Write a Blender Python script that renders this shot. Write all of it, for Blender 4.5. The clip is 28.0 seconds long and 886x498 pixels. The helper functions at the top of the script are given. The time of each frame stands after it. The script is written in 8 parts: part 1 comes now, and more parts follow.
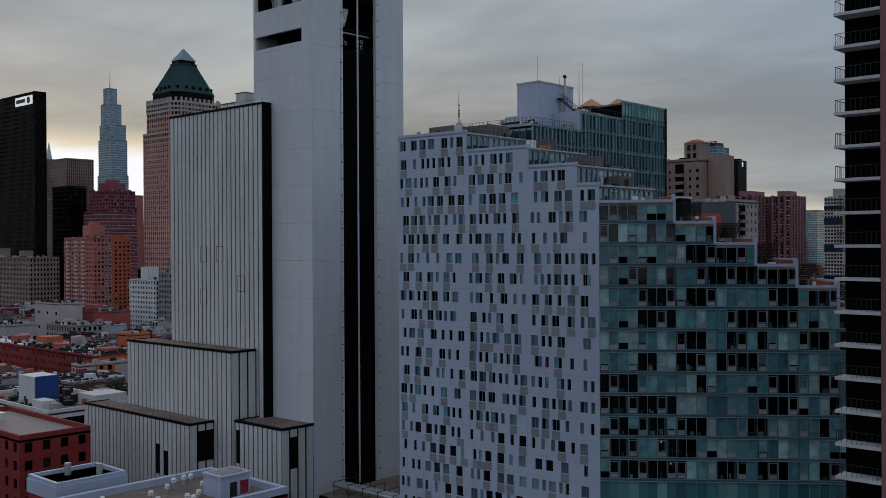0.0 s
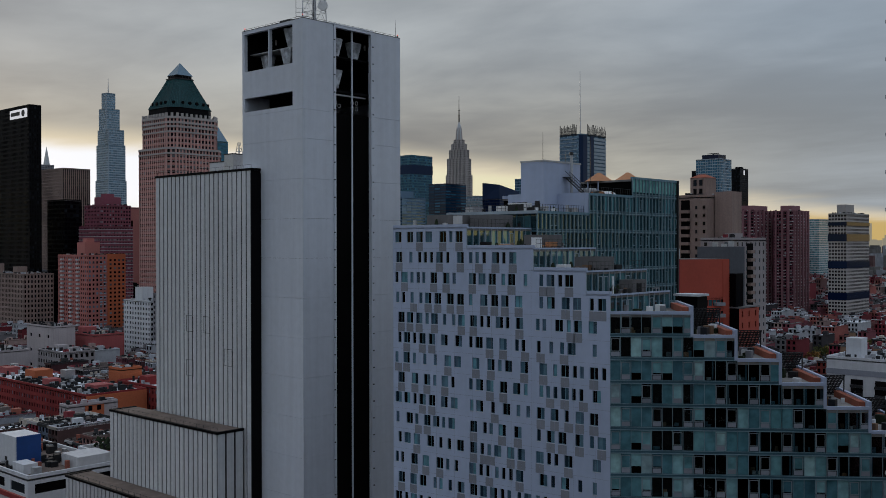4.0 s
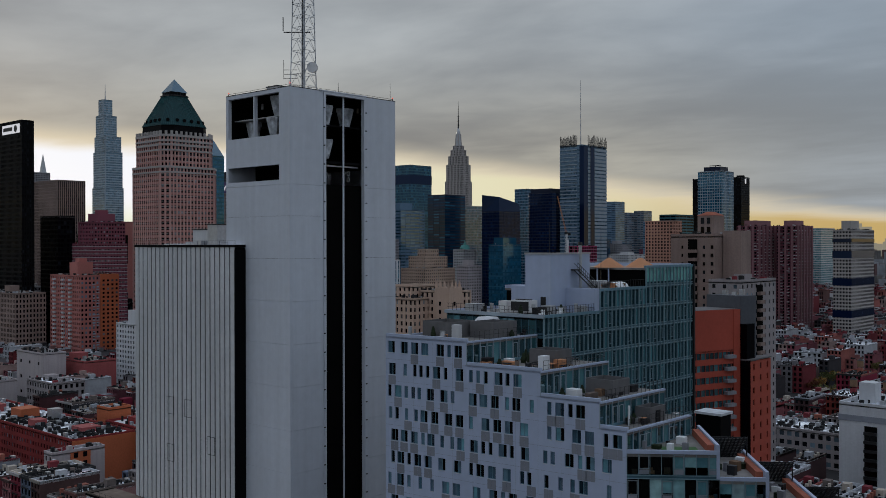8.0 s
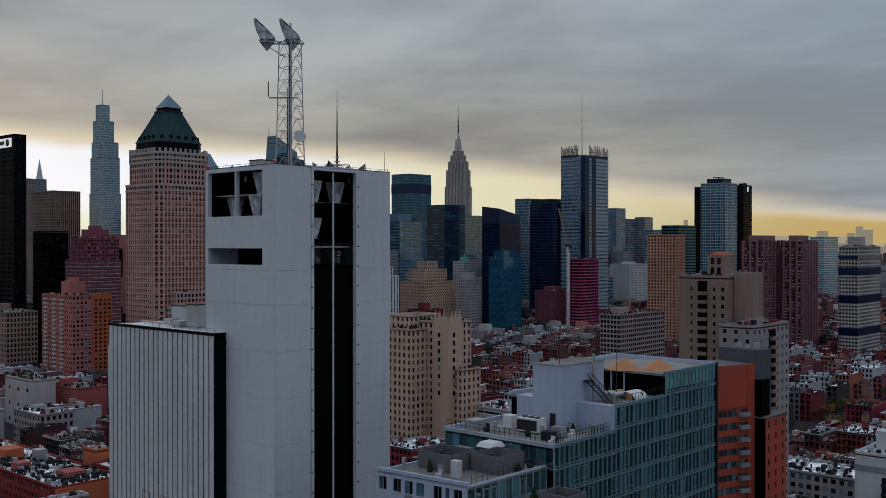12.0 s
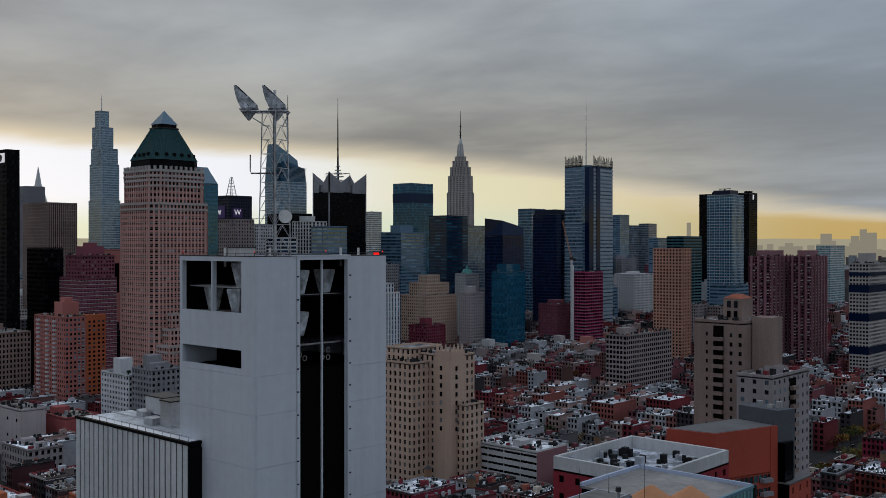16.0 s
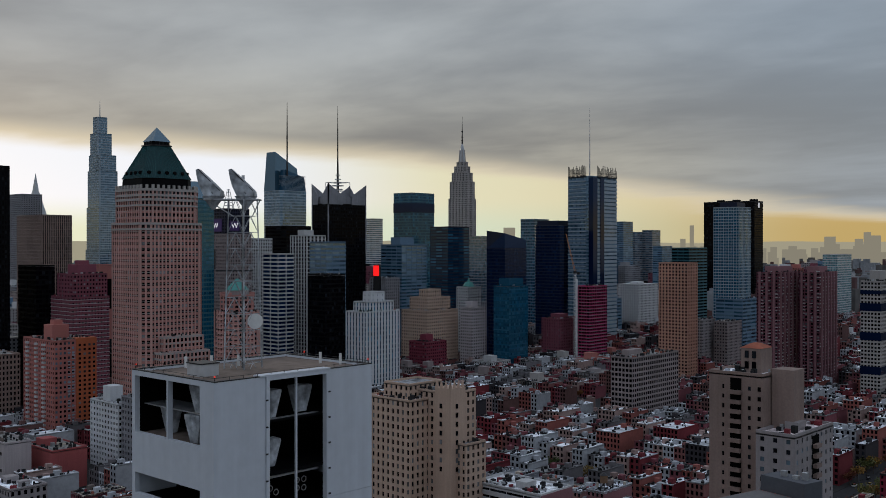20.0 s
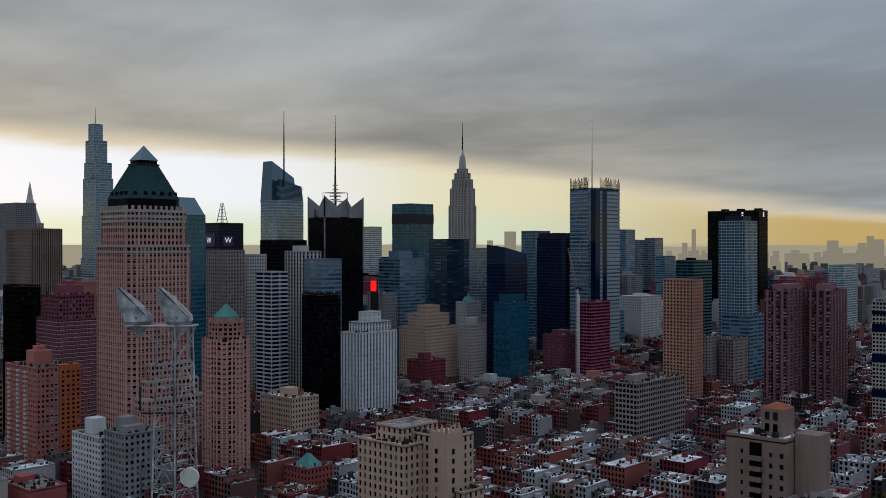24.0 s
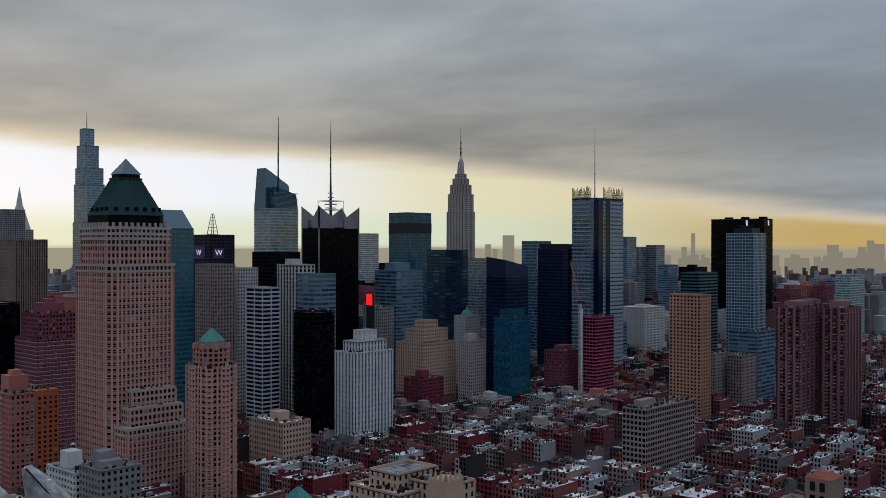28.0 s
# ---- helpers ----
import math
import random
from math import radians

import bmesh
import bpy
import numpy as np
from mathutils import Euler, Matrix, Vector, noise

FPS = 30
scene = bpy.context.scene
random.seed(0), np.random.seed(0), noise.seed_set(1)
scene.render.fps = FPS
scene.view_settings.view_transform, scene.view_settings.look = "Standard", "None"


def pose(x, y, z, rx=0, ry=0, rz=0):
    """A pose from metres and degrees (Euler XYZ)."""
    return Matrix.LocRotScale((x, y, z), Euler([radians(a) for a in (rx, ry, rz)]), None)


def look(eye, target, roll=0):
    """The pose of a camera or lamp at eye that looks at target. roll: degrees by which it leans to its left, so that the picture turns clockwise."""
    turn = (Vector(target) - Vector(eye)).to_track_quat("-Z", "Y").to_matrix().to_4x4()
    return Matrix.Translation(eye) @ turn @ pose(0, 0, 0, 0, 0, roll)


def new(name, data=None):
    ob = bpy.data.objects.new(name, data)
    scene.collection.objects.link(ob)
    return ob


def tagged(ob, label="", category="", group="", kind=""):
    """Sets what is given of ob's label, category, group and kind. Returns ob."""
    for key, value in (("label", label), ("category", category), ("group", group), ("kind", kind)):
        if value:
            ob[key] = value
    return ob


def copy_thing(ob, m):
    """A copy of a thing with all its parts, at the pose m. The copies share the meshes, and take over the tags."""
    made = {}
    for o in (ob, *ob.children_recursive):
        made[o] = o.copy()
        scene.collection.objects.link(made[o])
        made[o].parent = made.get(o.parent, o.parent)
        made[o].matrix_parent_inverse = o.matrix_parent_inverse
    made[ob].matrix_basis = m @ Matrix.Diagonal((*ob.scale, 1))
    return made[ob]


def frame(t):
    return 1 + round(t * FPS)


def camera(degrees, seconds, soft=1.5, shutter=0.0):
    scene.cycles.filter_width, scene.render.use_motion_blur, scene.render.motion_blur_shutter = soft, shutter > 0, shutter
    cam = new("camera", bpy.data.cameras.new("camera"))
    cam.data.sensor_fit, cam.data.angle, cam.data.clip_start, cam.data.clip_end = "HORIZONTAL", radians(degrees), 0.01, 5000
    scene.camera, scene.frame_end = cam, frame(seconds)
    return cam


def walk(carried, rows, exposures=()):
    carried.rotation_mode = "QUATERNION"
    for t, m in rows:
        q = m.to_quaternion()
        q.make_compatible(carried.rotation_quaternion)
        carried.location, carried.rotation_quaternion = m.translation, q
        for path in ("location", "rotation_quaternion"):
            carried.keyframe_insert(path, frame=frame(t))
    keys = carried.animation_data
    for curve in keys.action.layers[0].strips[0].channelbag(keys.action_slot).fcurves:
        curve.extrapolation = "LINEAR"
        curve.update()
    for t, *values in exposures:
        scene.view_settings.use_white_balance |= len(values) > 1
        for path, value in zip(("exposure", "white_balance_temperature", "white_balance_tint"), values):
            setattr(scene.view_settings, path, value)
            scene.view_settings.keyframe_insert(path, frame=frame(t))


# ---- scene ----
cam = camera(48.4, 28.0, soft=0.7)
PATH = [
    (0, (160.993, 154.514, 89.714), (159.641, 155.988, 89.706), -0.3),
    (0.5, (160.497, 155.125, 91.358), (159.145, 156.599, 91.351), -0.3),
    (1, (159.904, 155.856, 93.055), (158.551, 157.33, 93.048), -0.3),
    (1.5, (159.251, 156.545, 94.79), (157.899, 158.019, 94.783), -0.3),
    (2, (158.298, 157.595, 96.638), (156.946, 159.069, 96.63), -0.3),
    (2.5, (157.182, 158.823, 98.337), (155.83, 160.297, 98.33), -0.2),
    (3, (156.194, 159.985, 100.267), (154.842, 161.459, 100.258), -0.2),
    (3.5, (155.213, 161.109, 102.034), (153.862, 162.583, 102.025), -0.1),
    (5.5, (151.104, 165.875, 109.2), (149.752, 167.35, 109.191), -0.2),
    (6, (150.014, 167.069, 111.061), (148.663, 168.543, 111.051), -0.2),
    (6.5, (149.0, 168.206, 112.841), (147.649, 169.68, 112.832), -0.2),
    (7, (148.101, 169.296, 114.622), (146.75, 170.771, 114.613), -0.1),
    (7.5, (146.912, 170.618, 116.353), (145.561, 172.092, 116.344), -0.2),
    (8, (145.865, 171.773, 118.071), (144.515, 173.248, 118.063), -0.1),
    (8.5, (144.685, 173.071, 119.895), (143.335, 174.547, 119.886), -0.2),
    (9, (143.548, 174.403, 121.765), (142.198, 175.878, 121.757), -0.1),
    (9.5, (142.343, 175.78, 123.606), (140.993, 177.256, 123.598), -0.1),
    (10, (141.167, 177.047, 125.366), (139.817, 178.523, 125.358), -0.1),
    (10.5, (139.87, 178.565, 127.161), (138.52, 180.041, 127.152), -0.2),
    (11, (138.753, 179.901, 128.897), (137.403, 181.377, 128.889), -0.2),
    (11.5, (137.687, 181.095, 130.627), (136.336, 182.571, 130.618), -0.1),
    (12, (136.253, 182.55, 132.393), (134.903, 184.026, 132.384), 0.0),
    (12.5, (134.824, 184.308, 134.11), (133.474, 185.784, 134.101), -0.2),
    (14.5, (128.779, 190.46, 141.092), (127.426, 191.933, 141.082), -0.0),
    (15, (127.712, 191.792, 142.892), (126.359, 193.264, 142.882), 0.0),
    (15.5, (126.346, 193.29, 144.698), (124.993, 194.763, 144.689), 0.1),
    (16, (124.651, 195.276, 146.378), (123.298, 196.749, 146.369), 0.0),
    (16.5, (122.893, 197.108, 148.087), (121.538, 198.58, 148.078), 0.1),
    (17, (121.531, 198.927, 149.904), (120.175, 200.397, 149.895), 0.1),
    (17.5, (120.038, 200.755, 151.699), (118.683, 202.227, 151.69), 0.1),
    (18, (118.568, 202.414, 153.473), (117.214, 203.886, 153.465), 0.0),
    (18.5, (117.081, 204.296, 155.294), (115.727, 205.767, 155.285), 0.0),
    (19, (115.207, 206.465, 157.098), (113.852, 207.936, 157.089), 0.1),
    (19.5, (113.659, 208.447, 158.821), (112.304, 209.918, 158.813), 0.0),
    (20, (111.779, 210.779, 160.622), (110.423, 212.249, 160.613), 0.0),
    (20.5, (110.42, 213.153, 162.319), (109.064, 214.622, 162.311), 0.1),
    (21, (109.102, 215.317, 164.263), (107.745, 216.787, 164.255), 0.1),
    (21.5, (107.333, 217.876, 166.371), (105.976, 219.346, 166.362), 0.1),
    (23.5, (99.034, 227.827, 173.376), (97.677, 229.297, 173.367), -0.1),
    (24, (96.38, 230.791, 174.981), (95.023, 232.259, 174.974), -0.0),
    (24.5, (93.642, 234.152, 176.639), (92.285, 235.622, 176.631), -0.0),
    (25, (90.265, 237.339, 177.976), (88.909, 238.809, 177.969), -0.0),
    (25.5, (87.274, 240.535, 179.353), (85.918, 242.005, 179.345), 0.0),
    (26, (84.054, 243.648, 180.777), (82.699, 245.118, 180.77), 0.1),
    (26.5, (80.905, 246.828, 182.131), (79.55, 248.299, 182.124), 0.1),
    (27, (78.615, 249.852, 183.616), (77.259, 251.323, 183.61), 0.1),
    (27.5, (75.87, 252.863, 185.008), (74.514, 254.334, 185.003), 0.1),
    (28, (72.422, 255.62, 186.133), (71.068, 257.092, 186.129), 0.1),
]
EXPOSURES = [(0.0, 0.10), (6.0, 0.06), (15.0, 0.0), (28.0, 0.0)]
walk(cam, [(t, look(eye, target, roll)) for t, eye, target, roll in PATH], EXPOSURES)

# ---- sky and sun ----
SUN_TURN, SUN_UP = radians(-72), radians(7)   # turn from +y towards -x, and elevation
SUN_WAY = Vector((math.sin(SUN_TURN) * math.cos(SUN_UP), math.cos(SUN_TURN) * math.cos(SUN_UP), math.sin(SUN_UP)))


def make_world():
    w = bpy.data.worlds.new("overcast_dawn")
    w.use_nodes = True
    scene.world = w
    nt = w.node_tree
    N, L = nt.nodes, nt.links
    N.clear()

    def node(kind, **kw):
        n = N.new(kind)
        for k, v in kw.items():
            if k == "operation":
                n.operation = v
            elif k == "blend_type":
                n.blend_type = v
        return n

    def math_(op, a, b=None, c=None):
        n = node("ShaderNodeMath", operation=op)
        for i, v in enumerate((a, b, c)):
            if v is None:
                continue
            if isinstance(v, (int, float)):
                n.inputs[i].default_value = v
            else:
                L.new(v, n.inputs[i])
        return n.outputs[0]

    def mix(fac, a, b):
        n = N.new("ShaderNodeMix")
        n.data_type = "RGBA"
        L.new(fac, n.inputs[0]) if not isinstance(fac, float) else setattr(n.inputs[0], "default_value", fac)
        for i, v in ((6, a), (7, b)):
            if isinstance(v, tuple):
                n.inputs[i].default_value = (*v, 1)
            else:
                L.new(v, n.inputs[i])
        return n.outputs[2]

    def smooth(v, lo, hi):
        n = N.new("ShaderNodeMapRange")
        n.interpolation_type = "SMOOTHSTEP"
        L.new(v, n.inputs[0])
        n.inputs[1].default_value, n.inputs[2].default_value = lo, hi
        return n.outputs[0]

    co = N.new("ShaderNodeTexCoord").outputs["Generated"]
    sep = N.new("ShaderNodeSeparateXYZ")
    L.new(co, sep.inputs[0])
    x, y, z = sep.outputs
    # side: cosine of the turn away from the sun; the deck is broken towards the sun and closed elsewhere
    side = math_("ADD", math_("MULTIPLY", x, math.sin(SUN_TURN)), math_("MULTIPLY", y, math.cos(SUN_TURN)))
    # cloud deck seen in perspective
    zz = math_("ADD", math_("MAXIMUM", z, 0.0), 0.09)
    comb = N.new("ShaderNodeCombineXYZ")
    L.new(math_("DIVIDE", x, zz), comb.inputs[0])
    L.new(math_("DIVIDE", y, zz), comb.inputs[1])
    rot = N.new("ShaderNodeMapping")
    rot.inputs["Rotation"].default_value = (0, 0, radians(-47))
    rot.inputs["Scale"].default_value = (0.62, 0.9, 1)
    L.new(comb.outputs[0], rot.inputs[0])

    def clouds(scale, detail, rough, dist):
        n = N.new("ShaderNodeTexNoise")
        n.inputs["Scale"].default_value, n.inputs["Detail"].default_value = scale, detail
        n.inputs["Roughness"].default_value, n.inputs["Distortion"].default_value = rough, dist
        L.new(rot.outputs[0], n.inputs["Vector"])
        return n.outputs[0]

    big, fine = clouds(0.5, 5, 0.55, 0.15), clouds(1.7, 6, 0.6, 0.3)
    puff = math_("ADD", math_("MULTIPLY", big, 0.76), math_("MULTIPLY", fine, 0.24))
    cool = mix(smooth(puff, 0.36, 0.66), (0.225, 0.27, 0.325), (0.39, 0.455, 0.53))
    mild = mix(smooth(puff, 0.36, 0.66), (0.245, 0.27, 0.30), (0.44, 0.472, 0.495))
    deck = mix(smooth(side, 0.6, 0.85), cool, mild)
    # thinner and brighter overhead, as under any overcast
    deck = mix(smooth(z, 0.3, 0.95), deck, (DECK_TOP * 0.88, DECK_TOP, DECK_TOP * 1.20))
    deck = mix(math_("MULTIPLY", smooth(side, 0.3, 0.85), math_("SUBTRACT", 1.0, smooth(z, 0.07, 0.22))), deck, mix(smooth(puff, 0.36, 0.66), (0.225, 0.22, 0.212), mix(smooth(side, 0.62, 0.80), (0.30, 0.31, 0.315), (0.46, 0.44, 0.38))))
    # edge of the deck, lower towards the closed side and ragged
    ragged = math_("MULTIPLY", math_("SUBTRACT", puff, 0.5), 0.06)
    edge = math_("ADD", math_("ADD", z, ragged), math_("MULTIPLY", math_("SUBTRACT", 1.0, side), 0.205))
    closed = smooth(edge, 0.100, 0.124)
    # outside the break the deck still lets a low rim of dawn through along the horizon
    closed = math_("MULTIPLY", closed, math_("MAXIMUM", smooth(z, 0.022, 0.05), math_("MAXIMUM", smooth(side, 0.47, 0.58), math_("SUBTRACT", 1.0, smooth(side, -0.8, -0.6)))))
    warm = mix(smooth(side, 0.55, 0.88), (0.58, 0.37, 0.125), (0.78, 0.74, 0.52))
    gap = mix(smooth(side, 0.86, 0.96), warm, (0.86, 0.90, 0.98))
    gap = mix(smooth(side, -0.2, 0.55), (0.52, 0.38, 0.15), gap)
    low = mix(smooth(z, 0.012, 0.05), mix(smooth(side, 0.62, 0.9), (0.55, 0.39, 0.15), (0.68, 0.77, 0.60)), gap)
    rim = mix(math_("MULTIPLY", smooth(edge, 0.092, 0.110), smooth(side, 0.47, 0.58)), low, (0.70, 0.62, 0.47))
    colour = mix(closed, rim, deck)
    colour = mix(smooth(z, -0.005, 0.004), mix(smooth(z, -0.05, -0.006), (0.10, 0.10, 0.115), (0.36, 0.34, 0.29)), colour)
    sky = N.new("ShaderNodeTexSky")
    sky.sky_type, sky.sun_disc = "NISHITA", False
    sky.sun_elevation, sky.sun_rotation = SUN_UP, SUN_TURN
    back = N.new("ShaderNodeBackground")
    L.new(colour, back.inputs[0])
    back.inputs[1].default_value = 1.0
    clear = N.new("ShaderNodeBackground")
    L.new(sky.outputs[0], clear.inputs[0])
    clear.inputs[1].default_value = 0.05
    add = N.new("ShaderNodeMixShader")
    add.inputs[0].default_value = 0.06
    L.new(back.outputs[0], add.inputs[1])
    L.new(clear.outputs[0], add.inputs[2])
    L.new(add.outputs[0], N.new("ShaderNodeOutputWorld").inputs[0])


DECK_TOP = 0.60
make_world()
sun = new("sun", bpy.data.lights.new("sun", "SUN"))
sun.data.energy, sun.data.angle, sun.data.color = 0.6, radians(12), (1.0, 0.86, 0.68)
sun.matrix_world = look((0, 0, 400), Vector((0, 0, 400)) - SUN_WAY)

# ---- materials ----
def surface(name, colour, rough=0.8, spread=0.18, grain=1.5, stain=0.05, bump=0.15, metal=0.0, per_object=0.0, streak=0.0, tints=(), shine=0.3):
    """A matt surface: base colour with fine grain, broad stains, upright streaks and, per object, another tint."""
    m = bpy.data.materials.new(name)
    m.use_nodes = True
    N, L = m.node_tree.nodes, m.node_tree.links
    b = N["Principled BSDF"]
    b.inputs["Roughness"].default_value, b.inputs["Metallic"].default_value = rough, metal
    b.inputs["Specular IOR Level"].default_value = shine
    co = N.new("ShaderNodeNewGeometry").outputs["Position"]

    def noise_(scale, detail, squash=1.0):
        mp = N.new("ShaderNodeMapping")
        mp.inputs["Scale"].default_value = (1, 1, squash)
        L.new(co, mp.inputs[0])
        n = N.new("ShaderNodeTexNoise")
        n.inputs["Scale"].default_value, n.inputs["Detail"].default_value = scale, detail
        L.new(mp.outputs[0], n.inputs["Vector"])
        return n.outputs[0]

    def ranged(v, lo, hi):
        n = N.new("ShaderNodeMapRange")
        L.new(v, n.inputs[0])
        n.inputs[1].default_value, n.inputs[2].default_value = 0.3, 0.7
        n.inputs[3].default_value, n.inputs[4].default_value = lo, hi
        return n.outputs[0]

    def times(a, c):
        n = N.new("ShaderNodeMath")
        n.operation = "MULTIPLY"
        L.new(a, n.inputs[0])
        L.new(c, n.inputs[1])
        return n.outputs[0]

    fine, broad = noise_(grain, 4), noise_(stain, 5)
    val = times(ranged(fine, 1 - spread * 0.6, 1 + spread * 0.6), ranged(broad, 1 - spread, 1 + spread))
    if streak:
        val = times(val, ranged(noise_(0.9, 4, 0.05), 1 - streak, 1 + streak * 0.4))
    info = N.new("ShaderNodeObjectInfo").outputs["Random"]
    if tints:
        ramp = N.new("ShaderNodeValToRGB")
        ramp.color_ramp.interpolation = "CONSTANT"
        while len(ramp.color_ramp.elements) < len(tints):
            ramp.color_ramp.elements.new(0.5)
        for i, (e, c) in enumerate(zip(ramp.color_ramp.elements, tints)):
            e.position, e.color = i / len(tints), (*c, 1)
        L.new(info, ramp.inputs[0])
        base = ramp.outputs[0]
    else:
        rgb = N.new("ShaderNodeRGB")
        rgb.outputs[0].default_value = (*colour, 1)
        base = rgb.outputs[0]
    if per_object:
        mr = N.new("ShaderNodeMapRange")
        L.new(info, mr.inputs[0])
        mr.inputs[3].default_value, mr.inputs[4].default_value = 1 - per_object, 1 + per_object
        val = times(val, mr.outputs[0])
    mul = N.new("ShaderNodeVectorMath")
    mul.operation = "SCALE"
    L.new(base, mul.inputs[0])
    L.new(val, mul.inputs["Scale"])
    L.new(mul.outputs[0], b.inputs["Base Color"])
    if bump:
        bp = N.new("ShaderNodeBump")
        bp.inputs["Strength"].default_value, bp.inputs["Distance"].default_value = bump, 0.05
        L.new(fine, bp.inputs["Height"])
        L.new(bp.outputs[0], b.inputs["Normal"])
    return m


def glass(name, dark, light, share=0.25, rough=0.06, lit=0.0, wave=0.02, strength=0.3, ior=1.5, coat=(1.0, 1.0, 1.0)):
    """Window panes of an opaque facade: each pane its own depth of shade, some with pale blinds, a few lit."""
    m = bpy.data.materials.new(name)
    m.use_nodes = True
    N, L = m.node_tree.nodes, m.node_tree.links
    b = N["Principled BSDF"]
    geo = N.new("ShaderNodeNewGeometry")
    ramp = N.new("ShaderNodeValToRGB")
    el = ramp.color_ramp.elements
    mid = [0.6 * d + 0.4 * c for d, c in zip(dark, light)]
    el[0].position, el[0].color = 0.0, (*dark, 1)
    el[1].position, el[1].color = 1.0, (*light, 1)
    # Irregular steps also put patchy reflections into the pane colours.
    for at, c in ((0.25, [d * 2.2 for d in dark]), (0.45, dark), (max(0.5, 1 - share - 0.12), [d * 1.5 for d in dark]), (1 - share * 0.6, mid)):
        el.new(at).color = (*c, 1)
    L.new(geo.outputs["Random Per Island"], ramp.inputs[0])
    L.new(ramp.outputs[0], b.inputs["Base Color"])
    b.inputs["Roughness"].default_value = rough
    b.inputs["IOR"].default_value = ior
    b.inputs["Specular Tint"].default_value = (*coat, 1)
    b.inputs["Specular IOR Level"].default_value = strength
    n = N.new("ShaderNodeTexNoise")
    n.inputs["Scale"].default_value = 0.6
    L.new(geo.outputs["Position"], n.inputs["Vector"])
    bp = N.new("ShaderNodeBump")
    bp.inputs["Strength"].default_value, bp.inputs["Distance"].default_value = wave * 10, 0.02
    L.new(n.outputs[0], bp.inputs["Height"])
    L.new(bp.outputs[0], b.inputs["Normal"])
    if lit:
        g = N.new("ShaderNodeMath")
        g.operation = "GREATER_THAN"
        wn = N.new("ShaderNodeTexWhiteNoise")
        wn.noise_dimensions = "1D"
        L.new(geo.outputs["Random Per Island"], wn.inputs["W"])
        L.new(wn.outputs["Value"], g.inputs[0])
        g.inputs[1].default_value = 1 - lit
        k = N.new("ShaderNodeMath")
        k.operation = "MULTIPLY"
        L.new(g.outputs[0], k.inputs[0])
        k.inputs[1].default_value = 0.35
        b.inputs["Emission Color"].default_value = (1.0, 0.72, 0.38, 1)
        L.new(k.outputs[0], b.inputs["Emission Strength"])
    return m


M = {}
M["white_panel"] = surface("painted_concrete_panel", (0.60, 0.63, 0.69), 0.6, 0.05, 0.8, 0.05, 0.06, streak=0.06)
M["stripe_white"] = surface("pale_stone_fin", (0.60, 0.61, 0.62), 0.7, 0.10, 1.2, 0.06, 0.1, streak=0.12)
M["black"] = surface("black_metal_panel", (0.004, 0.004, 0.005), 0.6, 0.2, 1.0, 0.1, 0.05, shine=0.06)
# Real black louvres; elsewhere this colour holds the shade of interiors and recesses.
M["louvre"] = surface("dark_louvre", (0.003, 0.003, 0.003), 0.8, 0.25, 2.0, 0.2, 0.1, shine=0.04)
M["roof_grey"] = surface("gravel_roof", (0.22, 0.21, 0.20), 0.95, 0.25, 1.0, 0.15, 0.3, per_object=0.3)
M["roof_pale"] = surface("coated_roof", (0.5, 0.5, 0.5), 0.85, 0.8, 0.9, 0.2, 0.2, per_object=0.2, tints=((0.78, 0.80, 0.84), (0.54, 0.57, 0.62), (0.05, 0.05, 0.055), (0.70, 0.73, 0.78), (0.24, 0.25, 0.27), (0.82, 0.84, 0.87), (0.07, 0.06, 0.06), (0.62, 0.54, 0.55), (0.78, 0.81, 0.86), (0.36, 0.38, 0.42)))
M["roof_brown"] = surface("weathered_roof", (0.17, 0.13, 0.11), 0.95, 0.3, 0.8, 0.15, 0.3)
M["concrete"] = surface("concrete", (0.25, 0.25, 0.272), 0.85, 0.15, 1.2, 0.08, 0.2, streak=0.15)
M["metal"] = surface("galvanised_metal", (0.45, 0.46, 0.48), 0.45, 0.15, 2.0, 0.3, 0.1, metal=0.7)
M["metal_white"] = surface("white_painted_steel", (0.7, 0.7, 0.7), 0.5, 0.1, 2.0, 0.3, 0.05)
M["metal_dark"] = surface("dark_painted_steel", (0.02, 0.02, 0.022), 0.5, 0.2, 2.0, 0.3, 0.05)
# Darker than asphalt's own tone: shade between the blocks is put in.
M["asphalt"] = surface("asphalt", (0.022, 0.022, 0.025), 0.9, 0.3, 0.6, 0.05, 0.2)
M["pane"] = glass("window_glass", (0.002, 0.0025, 0.004), (0.26, 0.28, 0.30), 0.2, strength=0.08)
M["pane_blue"] = glass("blue_glass", (0.003, 0.026, 0.055), (0.05, 0.21, 0.33), 0.35, 0.06, wave=0.004, strength=0.6, coat=(0.5, 0.78, 1.0))
M["pane_teal"] = glass("teal_glass", (0.035, 0.115, 0.135), (0.22, 0.44, 0.46), 0.5, 0.06, wave=0.006, strength=0.45)
M["pane_dark"] = glass("black_glass", (0.001, 0.001, 0.002), (0.020, 0.024, 0.030), 0.25, 0.1, strength=0.07)
M["pane_unit"] = glass("apartment_window_glass", (0.003, 0.004, 0.006), (0.22, 0.32, 0.40), 0.45, 0.07, strength=0.2)
M["brick_pink"] = surface("pink_brick", (0.46, 0.215, 0.19), 0.85, 0.10, 1.5, 0.03, 0.1, streak=0.06)
M["brick_blush"] = surface("blush_brick_pier", (0.56, 0.335, 0.30), 0.85, 0.12, 1.5, 0.03, 0.1, streak=0.1)
M["brick_orange"] = surface("orange_brick", (0.46, 0.125, 0.055), 0.85, 0.14, 1.5, 0.03, 0.1)
M["brick_rose"] = surface("rose_brick", (0.43, 0.16, 0.14), 0.85, 0.14, 1.5, 0.03, 0.1)
